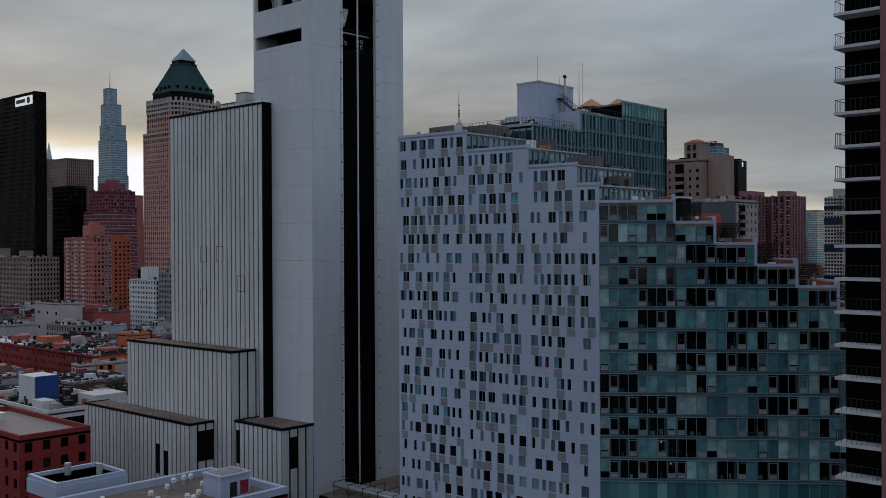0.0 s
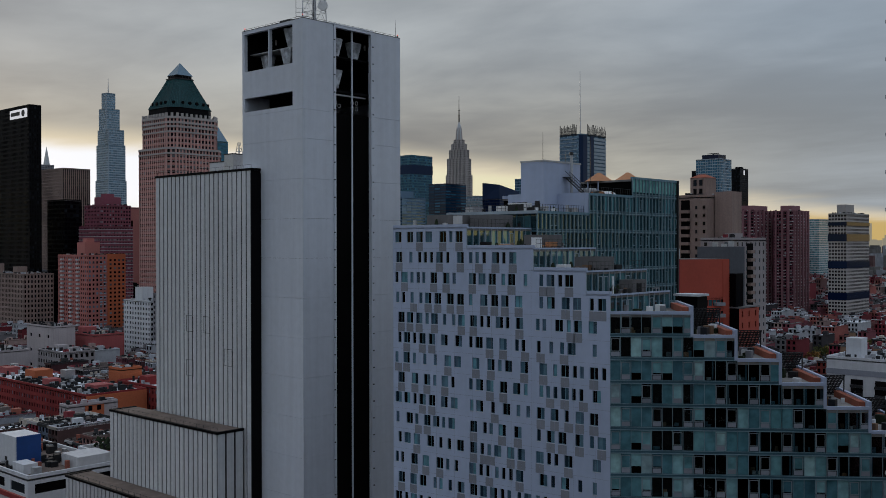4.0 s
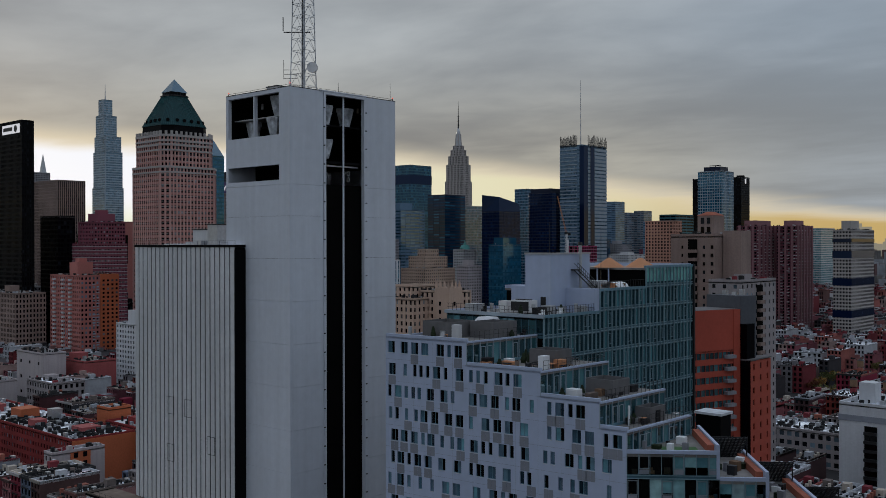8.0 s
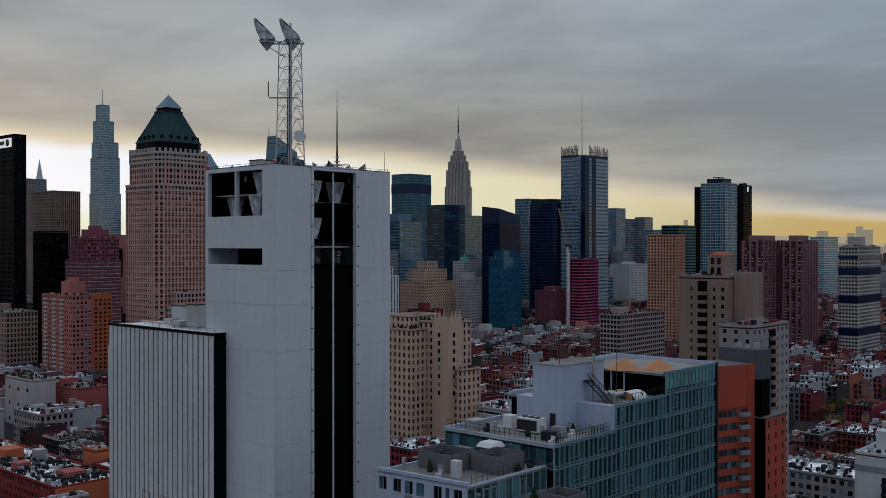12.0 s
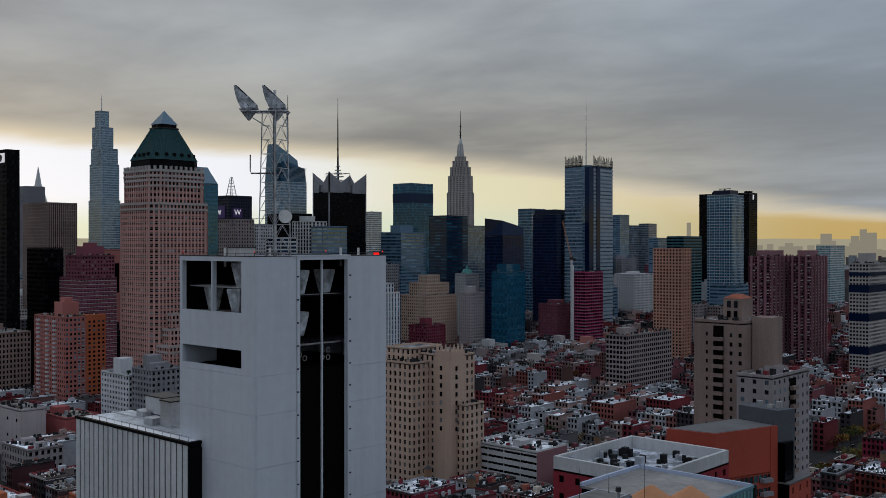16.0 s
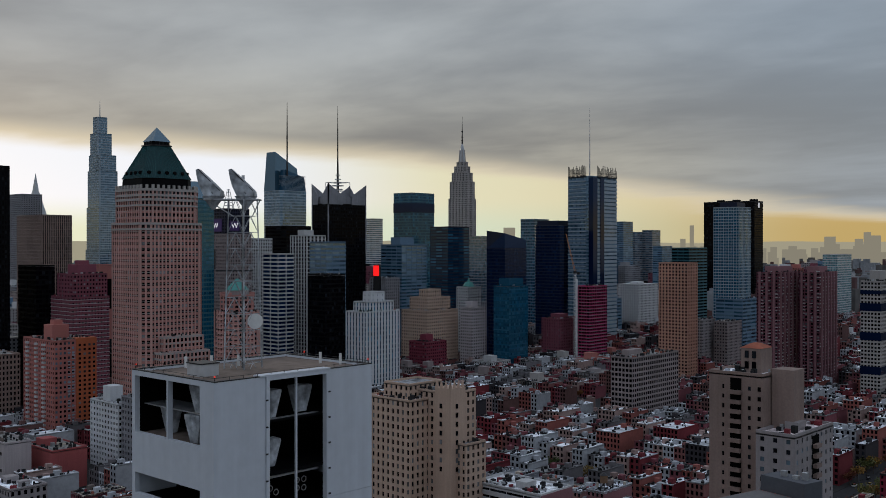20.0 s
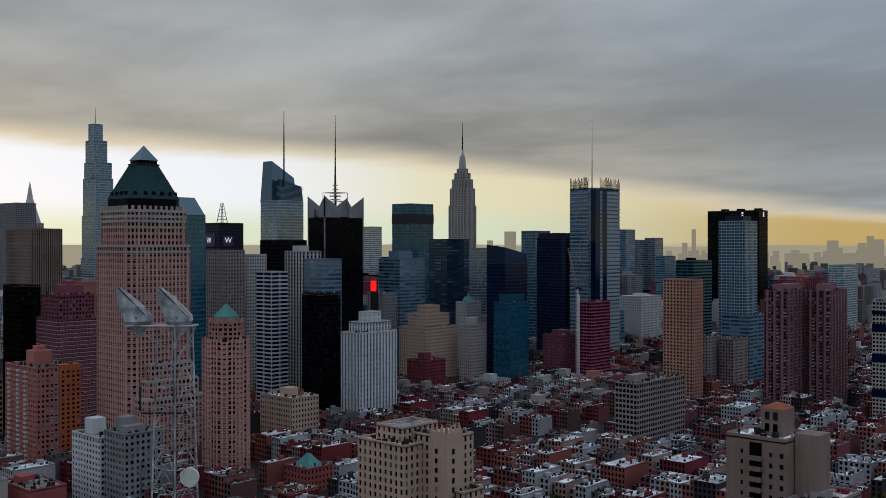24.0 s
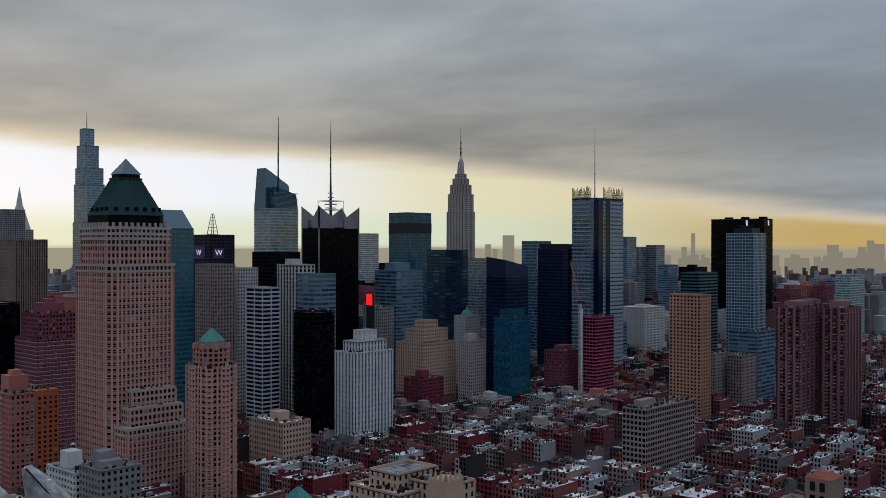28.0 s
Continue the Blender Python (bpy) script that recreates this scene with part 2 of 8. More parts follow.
M["brick_mauve"] = surface("mauve_brick", (0.25, 0.12, 0.135), 0.85, 0.12, 1.5, 0.03, 0.1)
M["brick_dark"] = surface("dark_red_brick", (0.20, 0.034, 0.058), 0.85, 0.14, 1.5, 0.03, 0.1)
M["brick_plum"] = surface("plum_brick", (0.22, 0.066, 0.094), 0.85, 0.14, 1.5, 0.03, 0.1)
M["brick_maroon"] = surface("maroon_brick", (0.145, 0.045, 0.064), 0.85, 0.14, 1.5, 0.03, 0.1)
M["brick_white"] = surface("white_glazed_brick", (0.62, 0.63, 0.66), 0.7, 0.08, 1.5, 0.05, 0.1, streak=0.08)
M["brick_tan"] = surface("tan_brick", (0.29, 0.24, 0.238), 0.85, 0.12, 1.5, 0.04, 0.1, streak=0.08)
M["beige"] = surface("beige_brick", (0.52, 0.375, 0.295), 0.85, 0.08, 1.5, 0.05, 0.1, streak=0.08)
M["limestone"] = surface("limestone", (0.40, 0.37, 0.355), 0.8, 0.10, 1.0, 0.03, 0.08, streak=0.08)
M["grey_brick"] = surface("grey_brown_brick", (0.31, 0.28, 0.285), 0.85, 0.10, 1.5, 0.05, 0.1, streak=0.1)
M["pale_conc"] = surface("pale_concrete", (0.52, 0.52, 0.53), 0.8, 0.10, 1.2, 0.05, 0.1, streak=0.1)
M["steel_blue"] = surface("blue_grey_curtain_frame", (0.12, 0.20, 0.29), 0.45, 0.10, 1.0, 0.1, 0.03)
M["steel_navy"] = surface("navy_curtain_frame", (0.004, 0.009, 0.032), 0.4, 0.10, 1.0, 0.1, 0.03)
M["steel_teal"] = surface("teal_curtain_frame", (0.03, 0.12, 0.15), 0.45, 0.10, 1.0, 0.1, 0.03)
M["copper"] = surface("green_copper", (0.010, 0.075, 0.078), 0.6, 0.25, 0.7, 0.06, 0.1, streak=0.2)
M["copper_dark"] = surface("dark_green_copper_roof", (0.003, 0.040, 0.046), 0.6, 0.2, 0.7, 0.06, 0.1, streak=0.2)
M["verdigris"] = surface("bright_verdigris", (0.07, 0.26, 0.24), 0.6, 0.2, 0.7, 0.06, 0.1)
M["red_panel"] = surface("red_metal_panel", (0.39, 0.068, 0.042), 0.6, 0.10, 1.0, 0.05, 0.05)
M["red_wall"] = surface("dark_red_wall", (0.26, 0.022, 0.035), 0.7, 0.12, 1.0, 0.05, 0.05)
M["terracotta"] = surface("terracotta_awning", (0.52, 0.24, 0.12), 0.8, 0.1, 1.0, 0.1, 0.05)
M["wood"] = surface("weathered_cedar", (0.20, 0.12, 0.075), 0.9, 0.2, 2.0, 0.2, 0.2)
M["grey_panel"] = surface("grey_spandrel_panel", (0.27, 0.285, 0.33), 0.6, 0.10, 1.0, 0.1, 0.05, per_object=0.15)
M["mh_white"] = surface("lavender_white_panel", (0.41, 0.47, 0.615), 0.55, 0.06, 0.8, 0.04, 0.05, streak=0.04)
M["mh_frame"] = surface("blue_grey_window_frame", (0.115, 0.225, 0.285), 0.45, 0.10, 1.0, 0.1, 0.03)
M["horn"] = surface("weathered_white_antenna", (0.40, 0.42, 0.45), 0.6, 0.5, 1.0, 0.5, 0.1, streak=0.3)
M["rust"] = surface("rusty_planter", (0.33, 0.10, 0.06), 0.85, 0.2, 1.0, 0.2, 0.1)
M["blue_paint"] = surface("blue_paint", (0.015, 0.06, 0.22), 0.6, 0.1, 1.0, 0.2, 0.05)
M["lawn"] = surface("artificial_lawn", (0.06, 0.13, 0.05), 0.95, 0.2, 2.0, 0.3, 0.2)
M["tent"] = surface("white_membrane", (0.75, 0.76, 0.78), 0.6, 0.05, 0.5, 0.1, 0.02)
M["pink_net"] = surface("red_construction_netting", (0.42, 0.04, 0.13), 0.8, 0.15, 0.5, 0.1, 0.05)
M["pane_navy"] = glass("navy_glass", (0.002, 0.007, 0.026), (0.012, 0.035, 0.10), 0.25, 0.06, wave=0.004, strength=0.3, coat=(0.4, 0.6, 1.0))
M["pane_steel"] = glass("steel_blue_glass", (0.012, 0.040, 0.064), (0.17, 0.28, 0.37), 0.35, 0.06, wave=0.004, strength=0.5, ior=2.2, coat=(0.62, 0.84, 1.0))


def glowing(name, colour, strength):
    m = bpy.data.materials.new(name)
    m.use_nodes = True
    b = m.node_tree.nodes["Principled BSDF"]
    b.inputs["Base Color"].default_value = (*[c * 0.3 for c in colour], 1)
    b.inputs["Emission Color"].default_value = (*colour, 1)
    b.inputs["Emission Strength"].default_value = strength
    return m


def object_glass(name, tints, rough=0.06, strength=0.3):
    """Glass whose tint differs from object to object."""
    m = bpy.data.materials.new(name)
    m.use_nodes = True
    N, L = m.node_tree.nodes, m.node_tree.links
    b = N["Principled BSDF"]
    ramp = N.new("ShaderNodeValToRGB")
    ramp.color_ramp.interpolation = "CONSTANT"
    while len(ramp.color_ramp.elements) < len(tints):
        ramp.color_ramp.elements.new(0.5)
    for i, (e, c) in enumerate(zip(ramp.color_ramp.elements, tints)):
        e.position, e.color = i / len(tints), (*c, 1)
    L.new(N.new("ShaderNodeObjectInfo").outputs["Random"], ramp.inputs[0])
    no = N.new("ShaderNodeTexNoise")
    no.inputs["Scale"].default_value, no.inputs["Detail"].default_value = 0.8, 3
    L.new(N.new("ShaderNodeNewGeometry").outputs["Position"], no.inputs["Vector"])
    mr = N.new("ShaderNodeMapRange")
    L.new(no.outputs[0], mr.inputs[0])
    mr.inputs[1].default_value, mr.inputs[2].default_value = 0.3, 0.7
    mr.inputs[3].default_value, mr.inputs[4].default_value = 0.65, 1.2
    sc = N.new("ShaderNodeVectorMath")
    sc.operation = "SCALE"
    L.new(ramp.outputs[0], sc.inputs[0])
    L.new(mr.outputs[0], sc.inputs["Scale"])
    L.new(sc.outputs[0], b.inputs["Base Color"])
    b.inputs["Roughness"].default_value = rough
    b.inputs["Specular IOR Level"].default_value = strength
    return m


def clear_pane(name, gloss):
    """Window glass that one sees through, with a faint mirror."""
    m = bpy.data.materials.new(name)
    m.use_nodes = True
    N, L = m.node_tree.nodes, m.node_tree.links
    N.clear()
    mix = N.new("ShaderNodeMixShader")
    mix.inputs[0].default_value = gloss
    clear, mirror = N.new("ShaderNodeBsdfTransparent"), N.new("ShaderNodeBsdfGlossy")
    clear.inputs[0].default_value = (0.62, 0.70, 0.72, 1)
    mirror.inputs["Roughness"].default_value = 0.05
    L.new(clear.outputs[0], mix.inputs[1])
    L.new(mirror.outputs[0], mix.inputs[2])
    L.new(mix.outputs[0], N.new("ShaderNodeOutputMaterial").inputs[0])
    return m


M["clear_glass"] = clear_pane("clear_window_glass", 0.035)
M["beacon"] = glowing("red_beacon", (1.0, 0.05, 0.03), 1.0)
M["billboard_red"] = glowing("red_screen", (1.0, 0.01, 0.01), 1.3)
M["billboard_purple"] = glowing("purple_screen", (0.03, 0.012, 0.09), 0.3)
M["lamp"] = glowing("white_sign_face", (0.9, 0.9, 0.95), 0.55)
M["curtain"] = object_glass("curtained_teal_glass", ((0.08, 0.19, 0.23), (0.12, 0.28, 0.32), (0.09, 0.22, 0.26), (0.16, 0.34, 0.37), (0.065, 0.16, 0.20), (0.11, 0.26, 0.29), (0.34, 0.54, 0.55), (0.085, 0.21, 0.25), (0.24, 0.44, 0.47), (0.30, 0.42, 0.45), (0.10, 0.25, 0.29)))
M["unit_glass"] = object_glass("flat_window_glass", ((0.002, 0.003, 0.004), (0.07, 0.14, 0.19), (0.002, 0.002, 0.003), (0.12, 0.21, 0.27), (0.015, 0.03, 0.045), (0.002, 0.002, 0.003), (0.14, 0.31, 0.37), (0.05, 0.10, 0.14), (0.004, 0.005, 0.007), (0.10, 0.16, 0.22)), strength=0.1)
M["room_dark"] = object_glass("uncurtained_dark_glass", ((0.002, 0.002, 0.003), (0.004, 0.005, 0.006), (0.010, 0.010, 0.010)), 0.1)
M["brick_salmon"] = surface("salmon_brick", (0.50, 0.26, 0.19), 0.85, 0.12, 1.5, 0.03, 0.1, streak=0.06)
M["pane_azure"] = glass("azure_glass", (0.004, 0.045, 0.085), (0.022, 0.12, 0.20), 0.4, 0.06, wave=0.004, strength=0.5, ior=1.9, coat=(0.45, 0.82, 1.0))
M["curtain_pale"] = surface("pale_blue_curtain_frame", (0.30, 0.36, 0.41), 0.5, 0.08, 1.0, 0.1, 0.03)
M["brown_brick"] = surface("brown_brick", (0.27, 0.195, 0.17), 0.88, 0.14, 1.5, 0.06, 0.1, streak=0.12)
M["clutter_dark"] = surface("tarred_roof_fittings", (0.014, 0.014, 0.016), 0.8, 0.3, 2.0, 0.3, 0.1, per_object=0.3)
M["coping"] = surface("parapet_render", (0.4, 0.4, 0.4), 0.85, 0.2, 1.2, 0.1, 0.1, tints=((0.36, 0.38, 0.42), (0.20, 0.03, 0.04), (0.04, 0.04, 0.042), (0.50, 0.52, 0.56), (0.30, 0.10, 0.07), (0.16, 0.13, 0.12), (0.48, 0.42, 0.36)))
M["pane_flank"] = glass("flank_glass", (0.006, 0.022, 0.028), (0.11, 0.30, 0.34), 0.42, 0.05, wave=0.004, strength=0.5, ior=2.5, coat=(0.7, 0.95, 1.0))
M["sill"] = surface("pale_window_sill", (0.55, 0.56, 0.58), 0.6, 0.08, 1.0, 0.1, 0.03)
M["arm_frame"] = surface("dark_teal_curtain_frame", (0.055, 0.125, 0.16), 0.45, 0.10, 1.0, 0.1, 0.03)
M["slab_line"] = surface("teal_grey_mullion", (0.20, 0.30, 0.345), 0.45, 0.10, 1.0, 0.1, 0.03)
M["sash"] = surface("grey_sash_frame", (0.24, 0.29, 0.32), 0.5, 0.08, 1.0, 0.1, 0.03)
M["membrane"] = surface("weathered_roof_membrane", (0.50, 0.52, 0.55), 0.85, 0.35, 0.8, 0.15, 0.1)
M["slate"] = surface("slate_cladding", (0.085, 0.09, 0.105), 0.7, 0.12, 1.0, 0.1, 0.05)
M["plant_grey"] = surface("grey_plant_screen", (0.14, 0.135, 0.138), 0.8, 0.15, 1.2, 0.1, 0.1, streak=0.1)
M["screen_glass"] = object_glass("pale_green_screen_glass", ((0.16, 0.40, 0.38), (0.20, 0.46, 0.44), (0.13, 0.34, 0.34)))
M["room_lamp"] = glowing("warm_room_lamp", (1.0, 0.55, 0.22), 1.2)
M["shrub"] = surface("dark_shrub", (0.018, 0.028, 0.012), 0.9, 0.4, 4.0, 0.5, 0.3)
M["brick_crimson"] = surface("crimson_brick", (0.24, 0.030, 0.030), 0.85, 0.18, 1.5, 0.06, 0.1, streak=0.1)
M["wall_blush"] = surface("blush_render", (0.44, 0.39, 0.40), 0.85, 0.08, 1.2, 0.06, 0.1, streak=0.1)
M["wall_coral"] = surface("coral_render", (0.34, 0.085, 0.085), 0.85, 0.12, 1.2, 0.06, 0.1, streak=0.1)

# ---- building blocks ----
GROUND = 28.0   # level of the streets
Z = np.array((0.0, 0.0, 1.0))


class Geo:
    """Collects quads and polygons for one mesh."""

    def __init__(self):
        self.v, self.f, self.n = [], [], 0

    def add(self, verts, faces):
        verts = np.asarray(verts, float).reshape(-1, 3)
        self.v.append(verts)
        self.f.extend((np.asarray(faces) + self.n).tolist() if not isinstance(faces, list) else [[i + self.n for i in p] for p in faces])
        self.n += len(verts)

    def quads(self, pts):
        """pts: (k, 4, 3) corner points."""
        pts = np.asarray(pts, float).reshape(-1, 4, 3)
        self.add(pts.reshape(-1, 3), np.arange(len(pts) * 4).reshape(-1, 4))

    def box(self, x0, x1, y0, y1, z0, z1):
        self.prism([(x0, y0), (x1, y0), (x1, y1), (x0, y1)], z0, z1)
        return self

    def prism(self, plan, z0, z1, scale=1.0, lean=None):
        """Upright solid over a counter-clockwise plan; scale shrinks the top about its middle."""
        k = len(plan)
        p = np.array(plan, float)
        c = p.mean(0) if lean is None else np.array(lean)
        q = c + (p - c) * scale
        vs = [(*a, z0) for a in p] + [(*a, z1) for a in q]
        fs = [[i, (i + 1) % k, k + (i + 1) % k, k + i] for i in range(k)]
        self.add(vs, fs + [list(range(k))[::-1], [k + i for i in range(k)]])
        return self

    def tube(self, a, b, r, r2=None, sides=6):
        a, b = np.array(a, float), np.array(b, float)
        w = (b - a) / max(1e-9, np.linalg.norm(b - a))
        s = np.cross(w, (0, 0, 1) if abs(w[2]) < 0.9 else (1, 0, 0))
        s /= np.linalg.norm(s)
        t = np.cross(w, s)
        r2 = r if r2 is None else r2
        an = [2 * math.pi * (i + 0.5) / sides for i in range(sides)]
        vs = [a + r * (math.cos(g) * s + math.sin(g) * t) for g in an] + [b + r2 * (math.cos(g) * s + math.sin(g) * t) for g in an]
        fs = [[i, (i + 1) % sides, sides + (i + 1) % sides, sides + i] for i in range(sides)]
        self.add(vs, fs + [list(range(sides))[::-1], [sides + i for i in range(sides)]])
        return self

    def mesh(self, name, mat):
        me = bpy.data.meshes.new(name)
        me.from_pydata(np.concatenate(self.v).tolist() if self.v else [], [], self.f)
        me.materials.append(mat)
        return me


def part(name, g, mat, parent=None, label="", kind=""):
    """One mesh object under a thing or a part; g is a Geo, a bmesh or a ready mesh."""
    if isinstance(g, Geo):
        me = g.mesh(name, mat)
    elif isinstance(g, bmesh.types.BMesh):
        me = bpy.data.meshes.new(name)
        g.to_mesh(me)
        g.free()
        me.materials.append(mat)
    else:
        me = g
    ob = new(name, me)
    ob.parent = parent
    return tagged(ob, label, kind=kind)


def thing(name, label, category, group="", kind="", at=(0, 0, 0)):
    ob = new(name)
    ob.empty_display_size = 1
    ob.location = at
    return tagged(ob, label, category, group, kind)


def facade(gw, gp, o, u, width, height, nx, ny, fx=0.5, fy=0.5, sill=0.28, deep=0.25, side=0.0):
    """A wall in the plane through o along u, with nx by ny window holes cut into it: gw takes wall and reveals, gp the panes."""
    o, u = np.array(o, float), np.array(u, float)
    u /= np.linalg.norm(u)
    n = np.cross(u, Z)
    cw, ch = (width - 2 * side) / nx, height / ny
    w, h = cw * fx, ch * fy

    def P(a, z, d=0.0):
        a, z = np.broadcast_arrays(np.asarray(a, float), np.asarray(z, float))
        return o + a[..., None] * u + z[..., None] * Z - d * n

    def Q(a0, a1, z0, z1):
        return np.stack([P(a0, z0), P(a1, z0), P(a1, z1), P(a0, z1)], axis=-2)

    js = np.arange(ny)
    zb, zt = js * ch + sill * ch, js * ch + sill * ch + h
    lo = np.concatenate([[0], zt])
    hi = np.concatenate([zb, [height]])
    gw.quads(Q(np.zeros(ny + 1), np.full(ny + 1, width), lo, hi))
    a0 = side + np.arange(nx) * cw + (cw - w) / 2
    pl, pr = np.concatenate([[0], a0 + w]), np.concatenate([a0, [width]])
    A0, B = np.meshgrid(pl, zb)
    A1, C = np.meshgrid(pr, zt)
    gw.quads(Q(A0.ravel(), A1.ravel(), B.ravel(), C.ravel()))
    A, B = [k.ravel() for k in np.meshgrid(a0, zb)]
    A1, B1 = A + w, B + h
    gp.quads(np.stack([P(A, B, deep), P(A1, B, deep), P(A1, B1, deep), P(A, B1, deep)], axis=-2))
    gw.quads(np.stack([P(A, B), P(A1, B), P(A1, B, deep), P(A, B, deep)], axis=-2))
    gw.quads(np.stack([P(A, B1, deep), P(A1, B1, deep), P(A1, B1), P(A, B1)], axis=-2))
    gw.quads(np.stack([P(A, B), P(A, B, deep), P(A, B1, deep), P(A, B1)], axis=-2))
    gw.quads(np.stack([P(A1, B, deep), P(A1, B), P(A1, B1), P(A1, B1, deep)], axis=-2))


def shell(gw, gp, plan, z0, z1, bay, floor, faces=None, **kw):
    """Window walls round a counter-clockwise plan. faces: which edges get windows, the others stay blank."""
    k = len(plan)
    for i in range(k):
        a, b = plan[i], plan[(i + 1) % k]
        d = math.hypot(b[0] - a[0], b[1] - a[1])
        if faces is not None and i not in faces or d < bay * 0.8:
            gw.quads([[(*a, z0), (*b, z0), (*b, z1), (*a, z1)]])
            continue
        facade(gw, gp, (*a, z0), (b[0] - a[0], b[1] - a[1], 0), d, z1 - z0, max(1, round(d / bay)), max(1, round((z1 - z0) / floor)), **kw)


def plan_box(x0, x1, y0, y1, cut=0.0):
    """Plan with corners cut off by cut metres."""
    if not cut:
        return [(x0, y0), (x1, y0), (x1, y1), (x0, y1)]
    c = cut
    return [(x0 + c, y0), (x1 - c, y0), (x1, y0 + c), (x1, y1 - c), (x1 - c, y1), (x0 + c, y1), (x0, y1 - c), (x0, y0 + c)]


def inset(plan, d):
    p = np.array(plan, float)
    c = p.mean(0)
    r = np.abs(p - c).max(0)
    return [tuple(v) for v in c + (p - c) * (1 - d / r)]


def flat_roof(root, plan, z, wall, roof, rim=0.9, thick=0.5, name="parapet"):
    g = Geo()
    g.prism(plan, z - 0.4, z - 0.02)
    part("roof", g, roof, root)
    if rim:
        g = Geo()
        q = inset(plan, thick)
        k = len(plan)
        vs = [(*p, zz) for ring, zz in ((plan, z - 0.2), (plan, z + rim), (q, z + rim), (q, z - 0.2)) for p in ring]
        g.add(vs, [[r * k + i, r * k + (i + 1) % k, (r + 1) * k + (i + 1) % k, (r + 1) * k + i] for r in range(3) for i in range(k)])
        part(name, g, wall, root)


def tower(name, label, plan, z, wall, pane, bay=3.0, floor=3.3, z0=0.0, faces=None, roof=None, rim=0.9, blocks=(), root=None, category="building", group="", **kw):
    """A building: window walls, roof, parapet and roof blocks (x0, x1, y0, y1, height)."""
    c = np.array(plan).mean(0)
    root = root or thing(name, label, category, group)
    gw, gp = Geo(), Geo()
    shell(gw, gp, plan, z0, z, bay, floor, faces, **kw)
    part("wall", gw, wall, root)
    part("glazing", gp, pane, root, kind="stuff")
    flat_roof(root, plan, z, wall, roof or M["roof_grey"], rim)
    for x0, x1, y0, y1, h in blocks:
        part("bulkhead", Geo().box(x0, x1, y0, y1, z - 0.1, z + h), wall, root)
    return root

# ---- ground ----
g = Geo()
g.quads([[(-5000, -800, GROUND), (1500, -800, GROUND), (1500, 5000, GROUND), (-5000, 5000, GROUND)]])
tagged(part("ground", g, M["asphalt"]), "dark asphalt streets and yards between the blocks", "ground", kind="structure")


# ---- the telephone exchange tower ----
def telephone_tower():
    root = thing("telephone_exchange_tower", "windowless pale concrete exchange tower with black louvred strip and antenna loft", "skyscraper")
    x0, x1, y0, y1, top = -2.5, 15.6, 276.2, 301.0, 144.7
    loft = 128.4
    # black core behind the panels
    g = Geo().box(x0 + 0.4, x1 - 0.75, y0 + 0.4, y1 - 0.4, 0, loft)
    part("core", g, M["louvre"], root, "black louvred core behind the panels")
    # cladding panels with open joints
    joint, pitch = 0.035, 7.24

    def panel(a0, a1, b0, b1, z0, z1):
        part("panel", Geo().box(a0, a1, b0, b1, z0, z1), M["white_panel"], root)

    z = 0.0
    while z < loft - 0.1:
        zt = min(z + pitch, loft) - joint
        panel(x0, x1 - 2.9, y0, y0 + 0.4, z, zt)
        panel(x1 - 2.9 + joint, x1, y0 - 0.03, y0 + 0.4, z, zt)
        panel(x1 - 0.7, x1, y0 + 0.4 + joint, 283.5, z, zt)
        panel(x1 - 0.7, x1, 293.5, y1, z, zt)
        panel(x0, x0 + 0.4, y0 + 0.4 + joint, y1, z, zt)
        panel(x0 + 0.4 + joint, x1 - 2.2 - joint, y1 - 0.4, y1, z, zt)
        z += pitch
    # loft walls round the openings on the street side
    for a0, a1, z0, z1 in ((x0, -1.8, loft, top), (12.7, x1, loft, top), (-1.8, 12.7, 131.8, 136.9), (-1.8, 12.7, loft, 129.2), (-1.8, 12.7, 144.05, top), (5.55, 5.85, 136.9, 144.05)):
        panel(a0, a1, y0, y0 + 0.7, z0, z1)
    panel(x1 - 0.6, x1, y0 + 0.7, 283.5, loft, top)
    panel(x1 - 0.6, x1, 293.5, y1, loft, top)
    panel(x0, x0 + 0.5, y0 + 0.7, y1, loft, top)
    panel(x0 + 0.5, x1 - 2.2, y1 - 0.5, y1, loft, top)
    # Loft floors and partitions near-black, with the loft's shade put into the colour.
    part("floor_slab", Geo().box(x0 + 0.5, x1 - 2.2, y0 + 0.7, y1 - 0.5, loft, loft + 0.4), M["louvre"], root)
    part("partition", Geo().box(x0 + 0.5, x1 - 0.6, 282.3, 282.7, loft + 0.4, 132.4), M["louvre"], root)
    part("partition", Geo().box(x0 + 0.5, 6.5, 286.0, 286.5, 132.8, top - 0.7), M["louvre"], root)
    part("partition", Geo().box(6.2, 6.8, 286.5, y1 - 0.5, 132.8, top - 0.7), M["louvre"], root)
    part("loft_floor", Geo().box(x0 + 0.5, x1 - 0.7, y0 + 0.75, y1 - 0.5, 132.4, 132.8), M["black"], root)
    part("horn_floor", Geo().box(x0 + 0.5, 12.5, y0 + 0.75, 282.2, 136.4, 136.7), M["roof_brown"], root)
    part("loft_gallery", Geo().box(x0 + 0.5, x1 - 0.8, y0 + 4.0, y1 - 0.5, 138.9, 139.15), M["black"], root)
    part("horn_gallery", Geo().box(x0 + 0.6, 12.4, 277.6, 281.6, 140.25, 140.4), M["metal"], root)
    # frame of the strip, central mullion, brackets
    for b0, b1 in ((283.55, 284.05), (293.0, 293.5)):
        part("strip_frame", Geo().box(x1 - 0.6, x1 + 0.15, b0, b1, 0, top), M["white_panel"], root)
    part("strip_lintel", Geo().box(x1 - 0.6, x1 + 0.15, 284.05, 293.0, top - 0.5, top), M["white_panel"], root)
